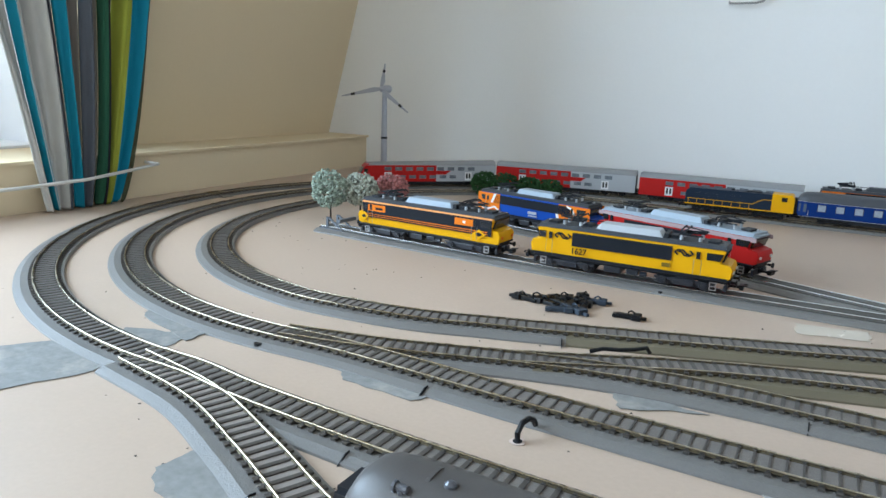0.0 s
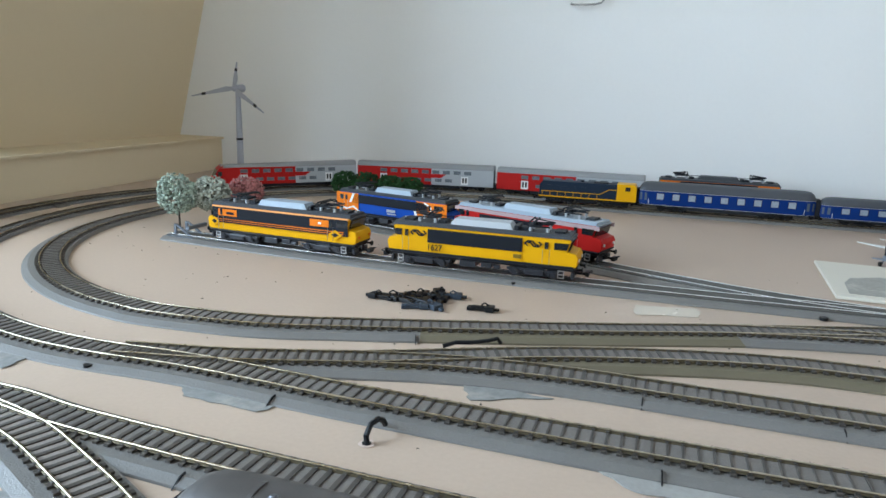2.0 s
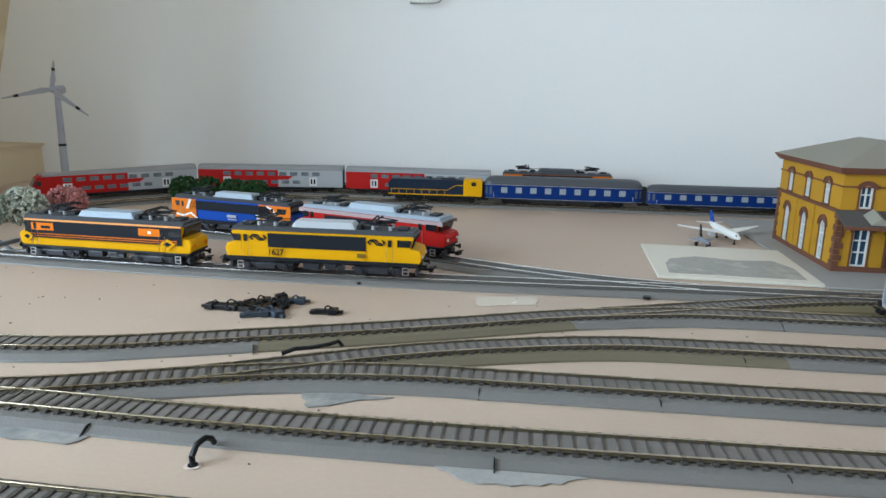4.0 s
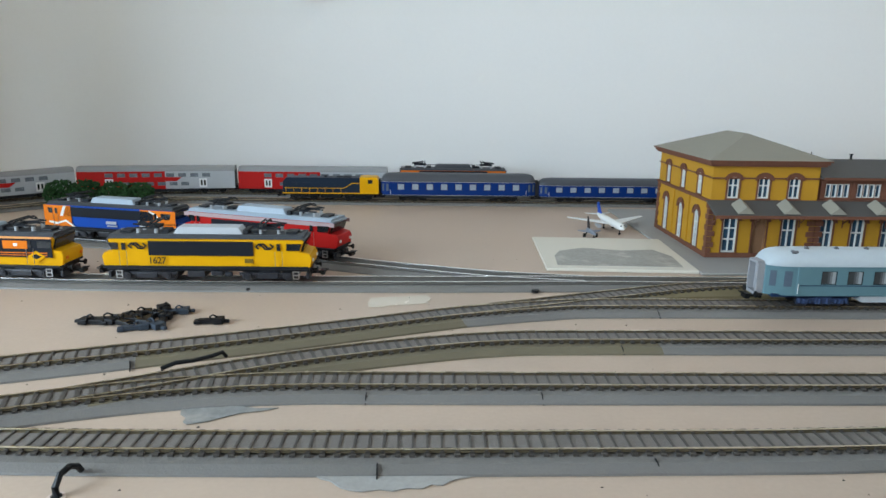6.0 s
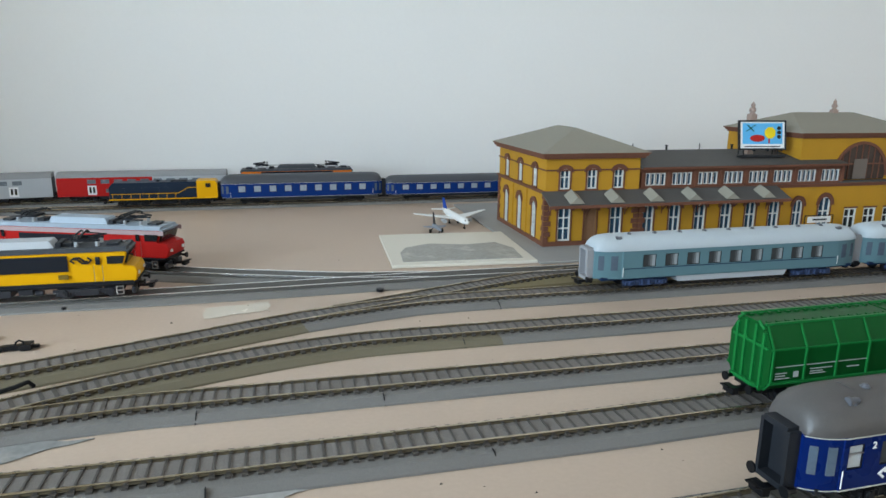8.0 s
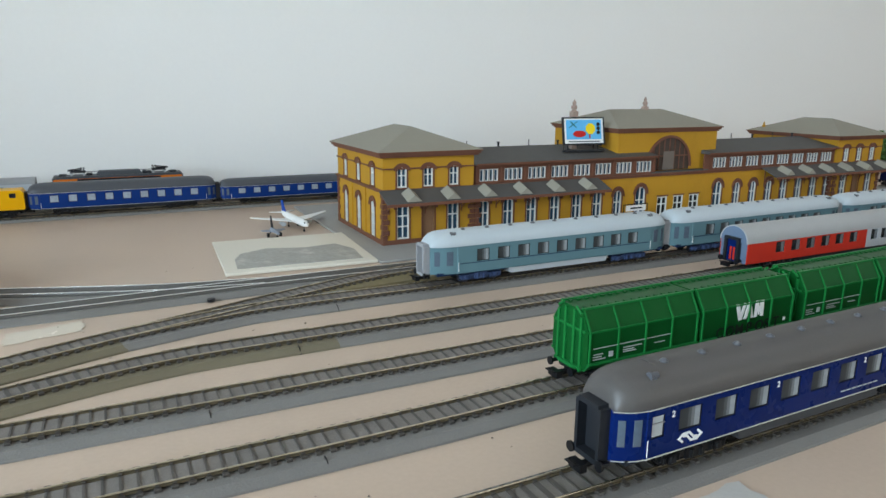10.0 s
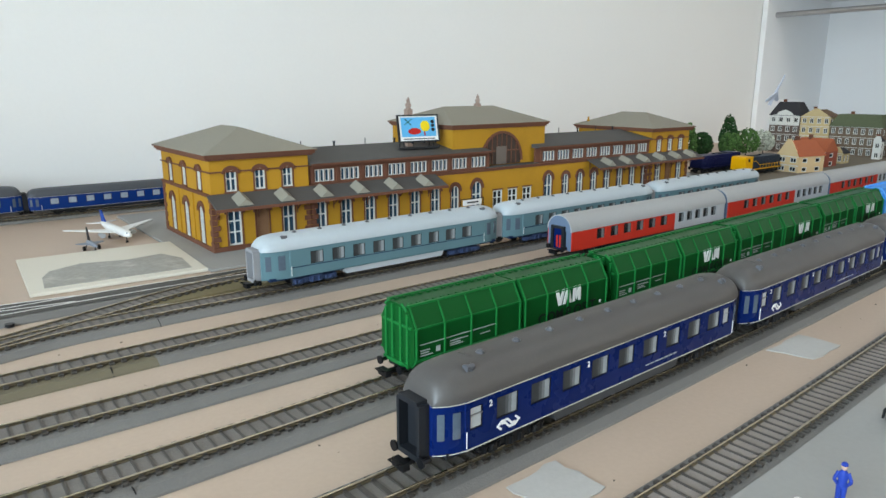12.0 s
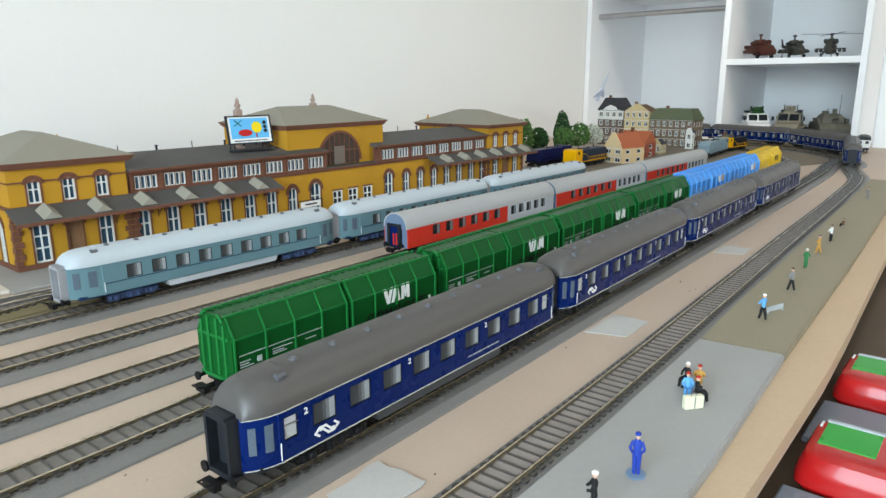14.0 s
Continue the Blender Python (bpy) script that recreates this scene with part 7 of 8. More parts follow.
def works_van(x, y, turn):
    """A short white van wagon with a dark arched roof."""
    v = thing("works_van", Matrix.Translation((x, y, 0.0012)) @ Matrix.Rotation(radians(turn), 4, "Z"), "short white van wagon with a black roof beyond the curve", "wagon")
    body = part("body", box(bm_new(), -0.040, 0.040, -0.0150, 0.0150, 0.0130, 0.0330, 0.0008), WHITE, v)
    b = bm_new()
    prism(b, roof_profile(0.0158, 0.0325, 0.0420, 14, 2.2), -0.0415, 0.0415, "x")
    part("roof", b, DARK, v)
    for q in (-0.0075, 0.0075):
        part("end_window", box(bm_new(), -0.0404, -0.0398, q - 0.0038, q + 0.0038, 0.0235, 0.0300), GLASS, body)
    part("underframe", box(bm_new(), -0.041, 0.041, -0.0135, 0.0135, 0.0080, 0.0128), BLACK, v)
    for s in (-1, 1):
        for sy in (-1, 1):
            b = bm_new()
            rod(b, (s * 0.025, sy * 0.0080, 0.0066), (s * 0.025, sy * 0.0104, 0.0066), 0.0066, 14)
            part("wheel", b, BLACK, v)
    buffers(v, 0.041, 0.0105)


works_van(2.165, 0.296, 8)
setting("yard_plate", box(bm_new(), 1.36, 2.2, 0.50, 0.80, 0.0003, 0.0036, 0.0006), mat("brown_grey_ground", (0.17, 0.145, 0.11), 0.8, var=0.25, scale=40, bump=0.3), "brown grey ground sheet of the loco yard", "ground")

b = bm_new()
prism(b, [(1.30, 0.405), (1.62, 0.400), (1.86, 0.300), (2.34, 0.300), (2.34, 1.02), (2.21, 1.02), (2.21, 0.498), (1.35, 0.498)], 0.0003, 0.0012, "z")
setting("far_ground", b, mat("brown_grey_far_ground", (0.19, 0.155, 0.115), 0.75, var=0.25, scale=30, bump=0.3), "brown grey painted ground round the far curves", "ground")

# ---------------------------------------------------------------- built-in cupboard
cup = thing("wall_cupboard", None, "white built-in cupboard with open shelves and a clothes rail", "cupboard")
FX, BX = 2.35, 2.80
for nm, b in (("side_panel", (FX, BX, 1.180, WALL_Y - 0.003, -0.7, 1.5)), ("back_panel", (BX, BX + 0.012, 0.10, WALL_Y - 0.003, -0.7, 1.5)), ("divider", (FX, BX, 0.714, 0.732, -0.02, 1.5)),
              ("post", (FX, BX, 0.340, 0.357, -0.02, 1.5)), ("shelf", (FX, BX, 0.357, 0.714, 0.228, 0.246)), ("bottom_shelf", (FX - 0.002, BX, 0.105, 1.180, -0.02, 0.006)), ("shelf", (FX, BX, 0.732, 1.180, 0.470, 0.488)), ("shelf", (FX, BX, 0.357, 0.714, 0.520, 0.538))):
    boxpart(nm, cup, WHITEPANEL, b, 0.001)
b = bm_new()
rod(b, (FX + 0.06, 1.179, 0.402), (FX + 0.06, 0.7325, 0.402), 0.0085, 14)
part("clothes_rail", b, STEEL, cup, "grey metal clothes rail", smooth=True)
setting("door_jamb", box(bm_new(), FX - 0.02, FX + 0.02, 0.240, 0.300, -0.02, 1.5, 0.004), WHITEPANEL, "white painted upright beside the cupboard", "jamb")


def tank(x, y, z, turn, hull, label, k=1.0):
    t = thing("toy_tank", Matrix.Translation((x, y, z)) @ Matrix.Rotation(radians(turn), 4, "Z") @ Matrix.Scale(k, 4), label, "tank", "toy tanks")
    b = bm_new()
    prism(b, [(-0.060, 0.016), (-0.066, 0.028), (-0.055, 0.038), (0.050, 0.038), (0.066, 0.028), (0.058, 0.014)], -0.030, 0.030, "y")
    part("hull", b, hull, t)
    for s in (-1, 1):
        b = bm_new()
        prism(b, [(-0.058, 0.0), (-0.068, 0.012), (-0.062, 0.024), (0.062, 0.024), (0.068, 0.012), (0.056, 0.0)], *sorted((s * 0.031, s * 0.044)), "y")
        part("track", b, DARK, t)
        for k in range(6):
            b = bm_new()
            rod(b, (-0.045 + 0.018 * k, s * 0.044, 0.009), (-0.045 + 0.018 * k, s * 0.047, 0.009), 0.0075, 12)
            part("road_wheel", b, hull, t)
    b = bm_new()
    loft(b, [[(x0 * k, y0 * k, zz) for x0, y0 in ((-0.036, -0.022), (-0.036, 0.022), (0.010, 0.026), (0.034, 0.012), (0.034, -0.012), (0.010, -0.026))] for k, zz in ((1, 0.0382), (0.95, 0.050), (0.72, 0.057))])
    tt = part("turret", b, hull, t)
    b = bm_new()
    rod(b, (-0.030, 0, 0.048), (-0.092, 0, 0.051), 0.0030, 10, 0.0024)
    part("gun", b, hull, tt)
    for s in (-1, 1):
        part("skirt", box(bm_new(), -0.060, 0.060, *sorted((s * 0.0445, s * 0.0462)), 0.015, 0.027, 0.0006), hull, t)
        for q in (-0.030, -0.012, 0.010):
            part("stowage_box", box(bm_new(), q - 0.008, q + 0.008, *sorted((s * 0.024, s * 0.031)), 0.0385, 0.0475, 0.0012), hull, tt)
    b = bm_new()
    rod(b, (-0.034, 0, 0.0478), (-0.046, 0, 0.0485), 0.0062, 12, 0.0048)
    part("mantlet", b, hull, tt)
    b = bm_new()
    rod(b, (0.012, -0.020, 0.050), (0.016, -0.022, 0.098), 0.0005, 5)
    part("aerial", b, DARK, tt)
    b = bm_new()
    rod(b, (0.010, 0.008, 0.057), (0.010, 0.008, 0.063), 0.007, 12)
    rod(b, (0.0, 0.008, 0.066), (-0.022, 0.008, 0.068), 0.001, 6)
    box(b, 0.004, 0.012, -0.014, -0.006, 0.057, 0.068)
    part("hatch", b, hull, tt)
    return t


def armoured_car(x, y, z, turn, hull, label, top=None, k=1.0):
    t = thing("toy_armoured_car", Matrix.Translation((x, y, z)) @ Matrix.Rotation(radians(turn), 4, "Z") @ Matrix.Scale(k, 4), label, "military vehicle", "toy military vehicles")
    b = bm_new()
    loft(b, [[(-0.058, -0.021, 0.014), (-0.058, 0.021, 0.014), (-0.058, 0.021, 0.026), (-0.058, -0.021, 0.026)],
             [(-0.050, -0.024, 0.012), (-0.050, 0.024, 0.012), (-0.050, 0.023, 0.033), (-0.050, -0.023, 0.033)],
             [(-0.026, -0.026, 0.012), (-0.026, 0.026, 0.012), (-0.026, 0.025, 0.037), (-0.026, -0.025, 0.037)],
             [(-0.014, -0.027, 0.012), (-0.014, 0.027, 0.012), (-0.014, 0.021, 0.055), (-0.014, -0.021, 0.055)],
             [(0.052, -0.027, 0.012), (0.052, 0.027, 0.012), (0.052, 0.021, 0.055), (0.052, -0.021, 0.055)],
             [(0.058, -0.026, 0.016), (0.058, 0.026, 0.016), (0.056, 0.020, 0.050), (0.056, -0.020, 0.050)]])
    body = part("body", b, hull, t)
    for s in (-1, 1):
        for q in (-0.036, 0.036):
            b = bm_new()
            rod(b, (q, s * 0.022, 0.0125), (q, s * 0.034, 0.0125), 0.0125, 16)
            wheel = part("wheel", b, BLACK, t)
            b = bm_new()
            rod(b, (q, s * 0.034, 0.0125), (q, s * 0.0348, 0.0125), 0.0062, 12)
            part("hub", b, hull, wheel)
            part("mudguard", box(bm_new(), q - 0.015, q + 0.015, *sorted((s * 0.024, s * 0.034)), 0.0262, 0.0282, 0.0006), hull, t)
        for x0 in (-0.010, 0.012, 0.032):
            part("side_window", box(bm_new(), x0, x0 + 0.014, *sorted((s * 0.0225, s * 0.0250)), 0.040, 0.049), GLASS, body)
        b = bm_new()
        prism(b, [(-0.0246, 0.0398), (-0.0156, 0.0522), (-0.0166, 0.0530), (-0.0258, 0.0406)], *sorted((s * 0.0016, s * 0.0200)), "y")
        part("windscreen", b, GLASS, body)
        b = bm_new()
        rod(b, (-0.0580, s * 0.0160, 0.0215), (-0.0592, s * 0.0160, 0.0215), 0.0032, 12)
        part("headlight", b, WHITE, body)
        part("mirror", box(bm_new(), -0.026, -0.024, *sorted((s * 0.028, s * 0.032)), 0.040, 0.048), DARK, body)
    part("grille", box(bm_new(), -0.0592, -0.0578, -0.0105, 0.0105, 0.0165, 0.0245), DARK, body)
    part("bumper", box(bm_new(), -0.0640, -0.0575, -0.024, 0.024, 0.0085, 0.0140, 0.001), DARK, body)
    b = bm_new()
    rod(b, (0.004, 0, 0.055), (0.004, 0, 0.0585), 0.0135, 14)
    box(b, -0.006, 0.014, -0.009, 0.009, 0.0585, 0.070, 0.002)
    rod(b, (-0.006, 0, 0.0655), (-0.040, 0, 0.067), 0.0016, 8)
    for q in (-0.0125, 0.0125):
        box(b, -0.004, 0.014, q - 0.0006, q + 0.0006, 0.0585, 0.072)
    part("gun_mount", b, top or hull, t)
    for q in (-0.016, 0.016):
        part("stowage_box", box(bm_new(), 0.026, 0.048, q - 0.005, q + 0.005, 0.055, 0.0605, 0.001), DARK, body)
    return t


OLIVE = mat("olive_and_sand_camouflage", (0.15, 0.138, 0.108), 0.7, var=0.2, scale=90, stain=0.95, stain_col=(0.055, 0.050, 0.030))
SAND = mat("grey_sand", (0.24, 0.215, 0.16), 0.7, var=0.2, scale=60)
armoured_car(2.455, 0.640, 0.0062, 25, WHITE, "white toy military truck on the bottom shelf", foliage("deep_green_foliage", (0.018, 0.060, 0.016)), 1.35)
armoured_car(2.455, 0.543, 0.0062, 8, SAND, "sand coloured toy armoured car on the bottom shelf", None, 1.42)
tank(2.475, 0.436, 0.0062, 22, OLIVE, "olive and sand camouflaged toy tank on the bottom shelf", 1.35)


def helicopter(x, y, z, turn, m, label, rotor=True, k=1.0):
    h = thing("toy_helicopter", Matrix.Translation((x, y, z)) @ Matrix.Rotation(radians(turn), 4, "Z") @ Matrix.Scale(k, 4), label, "helicopter", "toy helicopters")
    b = bm_new()
    loft(b, [[(xx, w * math.copysign(abs(math.cos(6.283 * i / 16)) ** 0.7, math.cos(6.283 * i / 16)), zc + hh * math.copysign(abs(math.sin(6.283 * i / 16)) ** 0.7, math.sin(6.283 * i / 16))) for i in range(16)] for xx, w, hh, zc in ((-0.066, 0.003, 0.003, 0.016), (-0.058, 0.010, 0.008, 0.018), (-0.044, 0.014, 0.012, 0.021), (-0.020, 0.016, 0.016, 0.025), (0.018, 0.016, 0.016, 0.026), (0.044, 0.007, 0.008, 0.032), (0.100, 0.003, 0.003, 0.040))])
    part("fuselage", b, m, h, smooth=True)
    for x0, x1, z0, z1, w in ((-0.056, -0.042, 0.026, 0.036, 0.0075), (-0.040, -0.022, 0.034, 0.043, 0.0085)):
        b = bm_new()
        loft(b, [[(x0, -w, z0), (x0, w, z0), (x1, w, z0), (x1, -w, z0)], [(x0 + 0.007, -w * 0.6, z1), (x0 + 0.007, w * 0.6, z1), (x1, w * 0.6, z1), (x1, -w * 0.6, z1)]])
        part("cockpit_frame", b, m, h)
        for s in (-1, 1):
            b = bm_new()
            prism(b, [(x0 + 0.004, z0 + 0.002), (x1 - 0.002, z0 + 0.002), (x1 - 0.002, z1 - 0.002), (x0 + 0.008, z1 - 0.002)], *sorted((s * w * 0.75, s * (w * 0.98))), "y")
            part("cockpit_window", b, GLASS, h)
    for s in (-1, 1):
        b = bm_new()
        rod(b, (-0.014, s * 0.013, 0.046), (0.026, s * 0.013, 0.044), 0.0068, 12, 0.005)
        rod(b, (-0.020, s * 0.013, 0.046), (-0.014, s * 0.013, 0.046), 0.0050, 12, 0.0066)
        part("engine", b, m, h)
    b = bm_new()
    box(b, -0.010, 0.028, -0.008, 0.008, 0.040, 0.054, 0.003)
    rod(b, (0.006, 0, 0.054), (0.006, 0, 0.064), 0.0026, 8)
    rod(b, (0.006, 0, 0.0640), (0.006, 0, 0.0690), 0.0065, 10, 0.004)
    part("engine_housing", b, m, h)
    if rotor:
        for a in (25, 115, 205, 295):
            b = bm_new()
            c, s = math.cos(radians(a)), math.sin(radians(a))
            prism(b, [(0.006 + c * r - s * w, s * r + c * w) for r, w in ((0.004, -0.002), (0.085, -0.0025), (0.085, 0.0025), (0.004, 0.002))], 0.0665, 0.0675, "z")
            part("rotor_blade", b, DARK, h)
    for s in (-1, 1):
        b = bm_new()
        prism(b, [(0.004, 0.024), (0.016, 0.024), (0.016, 0.027), (0.004, 0.027)], *sorted((s * 0.014, s * 0.040)), "y")
        for q in (0.024, 0.036):
            rod(b, (-0.010, s * q, 0.020), (0.024, s * q, 0.020), 0.0046, 10)
        part("stub_wing", b, m, h)
        b = bm_new()
        rod(b, (-0.020, s * 0.019, 0.0060), (-0.020, s * 0.024, 0.0060), 0.0060, 12)
        rod(b, (-0.020, s * 0.020, 0.006), (-0.012, s * 0.013, 0.020), 0.0022, 6)
        part("wheel", b, BLACK, h)
    b = bm_new()
    prism(b, [(0.088, 0.040), (0.104, 0.062), (0.110, 0.062), (0.102, 0.040)], -0.001, 0.001, "y")
    part("tail_fin", b, m, h)
    b = bm_new()
    rod(b, (0.095, -0.002, 0.004), (0.095, 0.002, 0.004), 0.004, 10)
    rod(b, (0.095, 0, 0.004), (0.092, 0, 0.040), 0.001, 6)
    part("tail_wheel", b, BLACK, h)


CAMO = mat("dark_camouflage", (0.042, 0.042, 0.034), 0.6, var=0.3, scale=90, stain=0.9, stain_col=(0.014, 0.014, 0.012))
helicopter(2.46, 0.455, 0.2464, 8, CAMO, "dark camouflaged toy helicopter on the upper shelf")
helicopter(2.46, 0.648, 0.2464, 48, mat("rusty_brown", (0.075, 0.022, 0.014), 0.6, var=0.4, scale=90, stain=0.9, stain_col=(0.014, 0.013, 0.012)), "dark red brown toy helicopter without blades on the upper shelf", False, 1.1)
helicopter(2.46, 0.552, 0.2464, 34, CAMO, "dark camouflaged toy helicopter without blades on the upper shelf", False)

# ---------------------------------------------------------------- curtain, cable, wall hook
STRIPES = [("curtain_white", (0.54, 0.54, 0.51)), ("curtain_teal", (0.012, 0.27, 0.39)), ("curtain_white", (0.54, 0.54, 0.51)), ("curtain_slate", (0.10, 0.11, 0.13)), ("curtain_teal", (0.012, 0.27, 0.39)), ("curtain_grey", (0.24, 0.21, 0.18)),
           ("curtain_slate", (0.10, 0.11, 0.13)), ("curtain_grey", (0.24, 0.21, 0.18)), ("curtain_green", (0.03, 0.12, 0.07)), ("curtain_black", (0.025, 0.025, 0.03)), ("curtain_lime", (0.33, 0.36, 0.05)), ("curtain_teal", (0.012, 0.27, 0.39)), ("curtain_olive", (0.075, 0.075, 0.04))]
WIDTHS = [1.3, 0.25, 1.5, 0.9, 0.9, 0.6, 0.7, 0.7, 0.5, 0.8, 0.75, 1.1, 0.4]
curtain = thing("curtain", None, "striped curtain in white, teal, grey and lime, gathered to one side", "curtain")
total = sum(WIDTHS)
at = 0.0
for (nm, col), wd in zip(STRIPES, WIDTHS):
    cols = max(3, int(wd * 8))
    vs, fs = [], []
    rows_z = [0.0, 0.03, 0.08, 0.15, 0.25, 0.40, 0.60, 0.80]
    for z in rows_z:
        pinch = 1.0 - 0.22 * math.exp(-((z - 0.09) / 0.11) ** 2)
        for i in range(cols + 1):
            u = (at + wd * i / cols) / total
            lo, hi = 0.488 - 0.15 * z, 0.590 + 0.255 * z ** 0.8 - 0.03 * z
            y = lo + u * (hi - lo) + 0.003 * math.sin(9 * z + 20 * u)
            x = -0.824 + (0.0095 * math.sin(u * 46 + 3 * z) * pinch + 0.0035 * math.sin(u * 131 + 1.3)) * (1 + z) - 0.06 * z
            vs.append((x, y, 0.0008 + z))
    n = cols + 1
    for r in range(len(rows_z) - 1):
        for i in range(cols):
            fs.append((r * n + i, r * n + i + 1, (r + 1) * n + i + 1, (r + 1) * n + i))
    me = bpy.data.meshes.new("stripe")
    me.from_pydata(vs, [], fs)
    me.shade_smooth()
    me.materials.append(mat(nm, col, 0.9, var=0.12, scale=60, bump=0.3, bscale=1500, spec=0.2))
    ob = new("stripe", me)
    ob.parent = curtain
    md = ob.modifiers.new("cloth", "SOLIDIFY")
    md.thickness = 0.0012
    sb = ob.modifiers.new("round", "SUBSURF")
    sb.levels = sb.render_levels = 1
    at += wd
b = bm_new()
tube(b, [(-0.80, 0.18, 0.035), (-0.80, 0.34, 0.038), (-0.80, 0.45, 0.0385), (-0.797, 0.53, 0.041), (-0.797, 0.60, 0.048), (-0.812, 0.648, 0.050), (-0.842, 0.65, 0.05)], 0.0022, 8)
part("tieback", b, mat("white_cord", (0.62, 0.61, 0.57), 0.7), curtain, "white cord tying the curtain back")
b = bm_new()
tube(b, [(-0.155, WALL_Y - 0.002, 0.3135), (-0.153, WALL_Y - 0.012, 0.3105), (-0.145, WALL_Y - 0.016, 0.3095), (-0.115, WALL_Y - 0.016, 0.3095), (-0.105, WALL_Y - 0.015, 0.312), (-0.100, WALL_Y - 0.010, 0.320), (-0.100, WALL_Y - 0.002, 0.328)], 0.0016, 7)
tagged(link("wall_hook", b, STEEL), "thin bent metal hook on the white wall", "hook")


# ---------------------------------------------------------------- small things on the board
def loose_coupler(x, y, turn, m, long=False):
    b = bm_new()
    L = 0.0135 if long else 0.0100
    box(b, -L, L * 0.5, -0.0024, 0.0024, 0.0004, 0.0038, 0.0004)
    box(b, L * 0.15, L * 0.85, -0.0046, 0.0046, 0.0004, 0.0046, 0.0006)
    box(b, -L * 1.30, -L * 0.85, -0.0032, 0.0032, 0.0004, 0.0030, 0.0004)
    box(b, L * 0.85, L * 1.25, -0.0014, 0.0014, 0.0008, 0.0030, 0.0003)
    tube(b, [(-L * 0.10, -0.0008, 0.0034), (-L * 0.12, -0.0008, 0.0056), (L * 0.10, -0.0008, 0.0070), (L * 0.34, -0.0008, 0.0058), (L * 0.36, -0.0008, 0.0040)], 0.0007, 6)
    ob = tagged(link("loose_coupler", b, m), "loose black plastic train coupler lying on the board" if m is BLACK else "loose grey blue plastic train coupler on the board", "coupler", "loose couplers")
    ob.matrix_basis = Matrix.Translation((x, y, 0.0002)) @ Matrix.Rotation(radians(turn), 4, "Z")


rnd = random.Random(7)
SLATEP = mat("slate_blue_plastic", (0.035, 0.048, 0.066), 0.5)
for x, y, a, m, lg in ((-0.187, 0.522, 5, BLACK, True), (-0.172, 0.527, 40, BLACK, False), (-0.163, 0.520, -20, BLACK, True), (-0.176, 0.516, 160, BLACK, False), (-0.156, 0.530, 75, BLACK, False), (-0.150, 0.512, -35, SLATEP, True),
                       (-0.168, 0.536, 15, BLACK, False), (-0.141, 0.541, 10, SLATEP, False), (-0.152, 0.546, 130, BLACK, False), (-0.158, 0.505, 20, SLATEP, False), (-0.145, 0.523, 95, BLACK, False), (-0.108, 0.519, 4, BLACK, False), (-0.196, 0.517, 174, BLACK, False)):
    loose_coupler(x, y - 0.011, a, m, lg)


def wire_loop(pts, label, r=0.0019):
    w = thing("feed_wire", None, label, "wire", "feed wires")
    b = bm_new()
    tube(b, pts, r, 8)
    part("wire", b, BLACK, w, smooth=True)
    x, y = pts[0][:2]
    b = bm_new()
    prism(b, [(x + 0.0040 * math.cos(6.283 * i / 14) * (1 + 0.12 * math.sin(5 * i)), y + 0.0036 * math.sin(6.283 * i / 14)) for i in range(14)], 0.0002, 0.0006, "z")
    part("hole_rim", b, mat("raw_pale_fibre", (0.62, 0.50, 0.44), 0.9, var=0.15, scale=200), w, "pale frayed rim of the drilled hole")
    b = bm_new()
    rod(b, (x, y, 0.0003), (x, y, 0.0009), 0.0024, 12)
    part("hole", b, BLACK, w)


wire_loop([(-0.108, 0.2868, 0.0005), (-0.1085, 0.2875, 0.0045), (-0.1080, 0.2915, 0.0082), (-0.1065, 0.2970, 0.0088), (-0.1055, 0.3015, 0.0062), (-0.1053, 0.3035, 0.0030)], "black feed wire looping out of a drilled hole", 0.0015)
wire_loop([(-0.112, 0.4175, 0.003), (-0.104, 0.421, 0.0055), (-0.094, 0.424, 0.0058), (-0.084, 0.429, 0.0068), (-0.079, 0.4345, 0.0072), (-0.077, 0.436, 0.0035)], "black feed wire lying across the roadbeds", 0.0014)
wire_loop([(-0.139, 0.2215, 0.0005), (-0.139, 0.223, 0.005), (-0.138, 0.228, 0.006), (-0.137, 0.231, 0.003)], "black feed wire beside the front tracks")
for x, y, r in ((-0.300, 0.3085, 0.0028), (0.147, 0.5895, 0.0032), (-0.102, 0.589, 0.0018)):
    b = bm_new()
    rod(b, (x, y, 0.0008), (x, y, 0.0032), r, 14)
    tagged(link("drill_hole_plug", b, BLACK), "small black drilled hole in the roadbed edge", "hole")

# fine seams where one length of roadbed meets the next
SEAMS = [(-0.172, Y3 - 0.002, -6), (0.028, Y3 - 0.006, 3), (0.0175, Y4, 0), (-0.140, 0.4415, 20), (0.185, Y5, 0), (0.235, Y6, 0), (0.118, Y4, 0), (-0.175, 0.197, -24), (-0.168, 0.2455, -2), (0.16, Y3 - 0.002, 2), (0.45, Y3, 0)]
for x, y, a in SEAMS:
    b = bm_new()
    prism(b, [(-0.0240, 0.0003), (-0.0182, 0.0041), (-0.0150, 0.0043), (-0.0150, 0.0030), (-0.0220, 0.0003)], -0.0003, 0.0003, "x")
    ob = tagged(link("roadbed_seam", b, BLACK), "dark butt seam between two lengths of roadbed", "seam", kind="structure")
    ob.matrix_basis = Matrix.Translation((x, y, 0)) @ Matrix.Rotation(radians(a), 4, "Z")

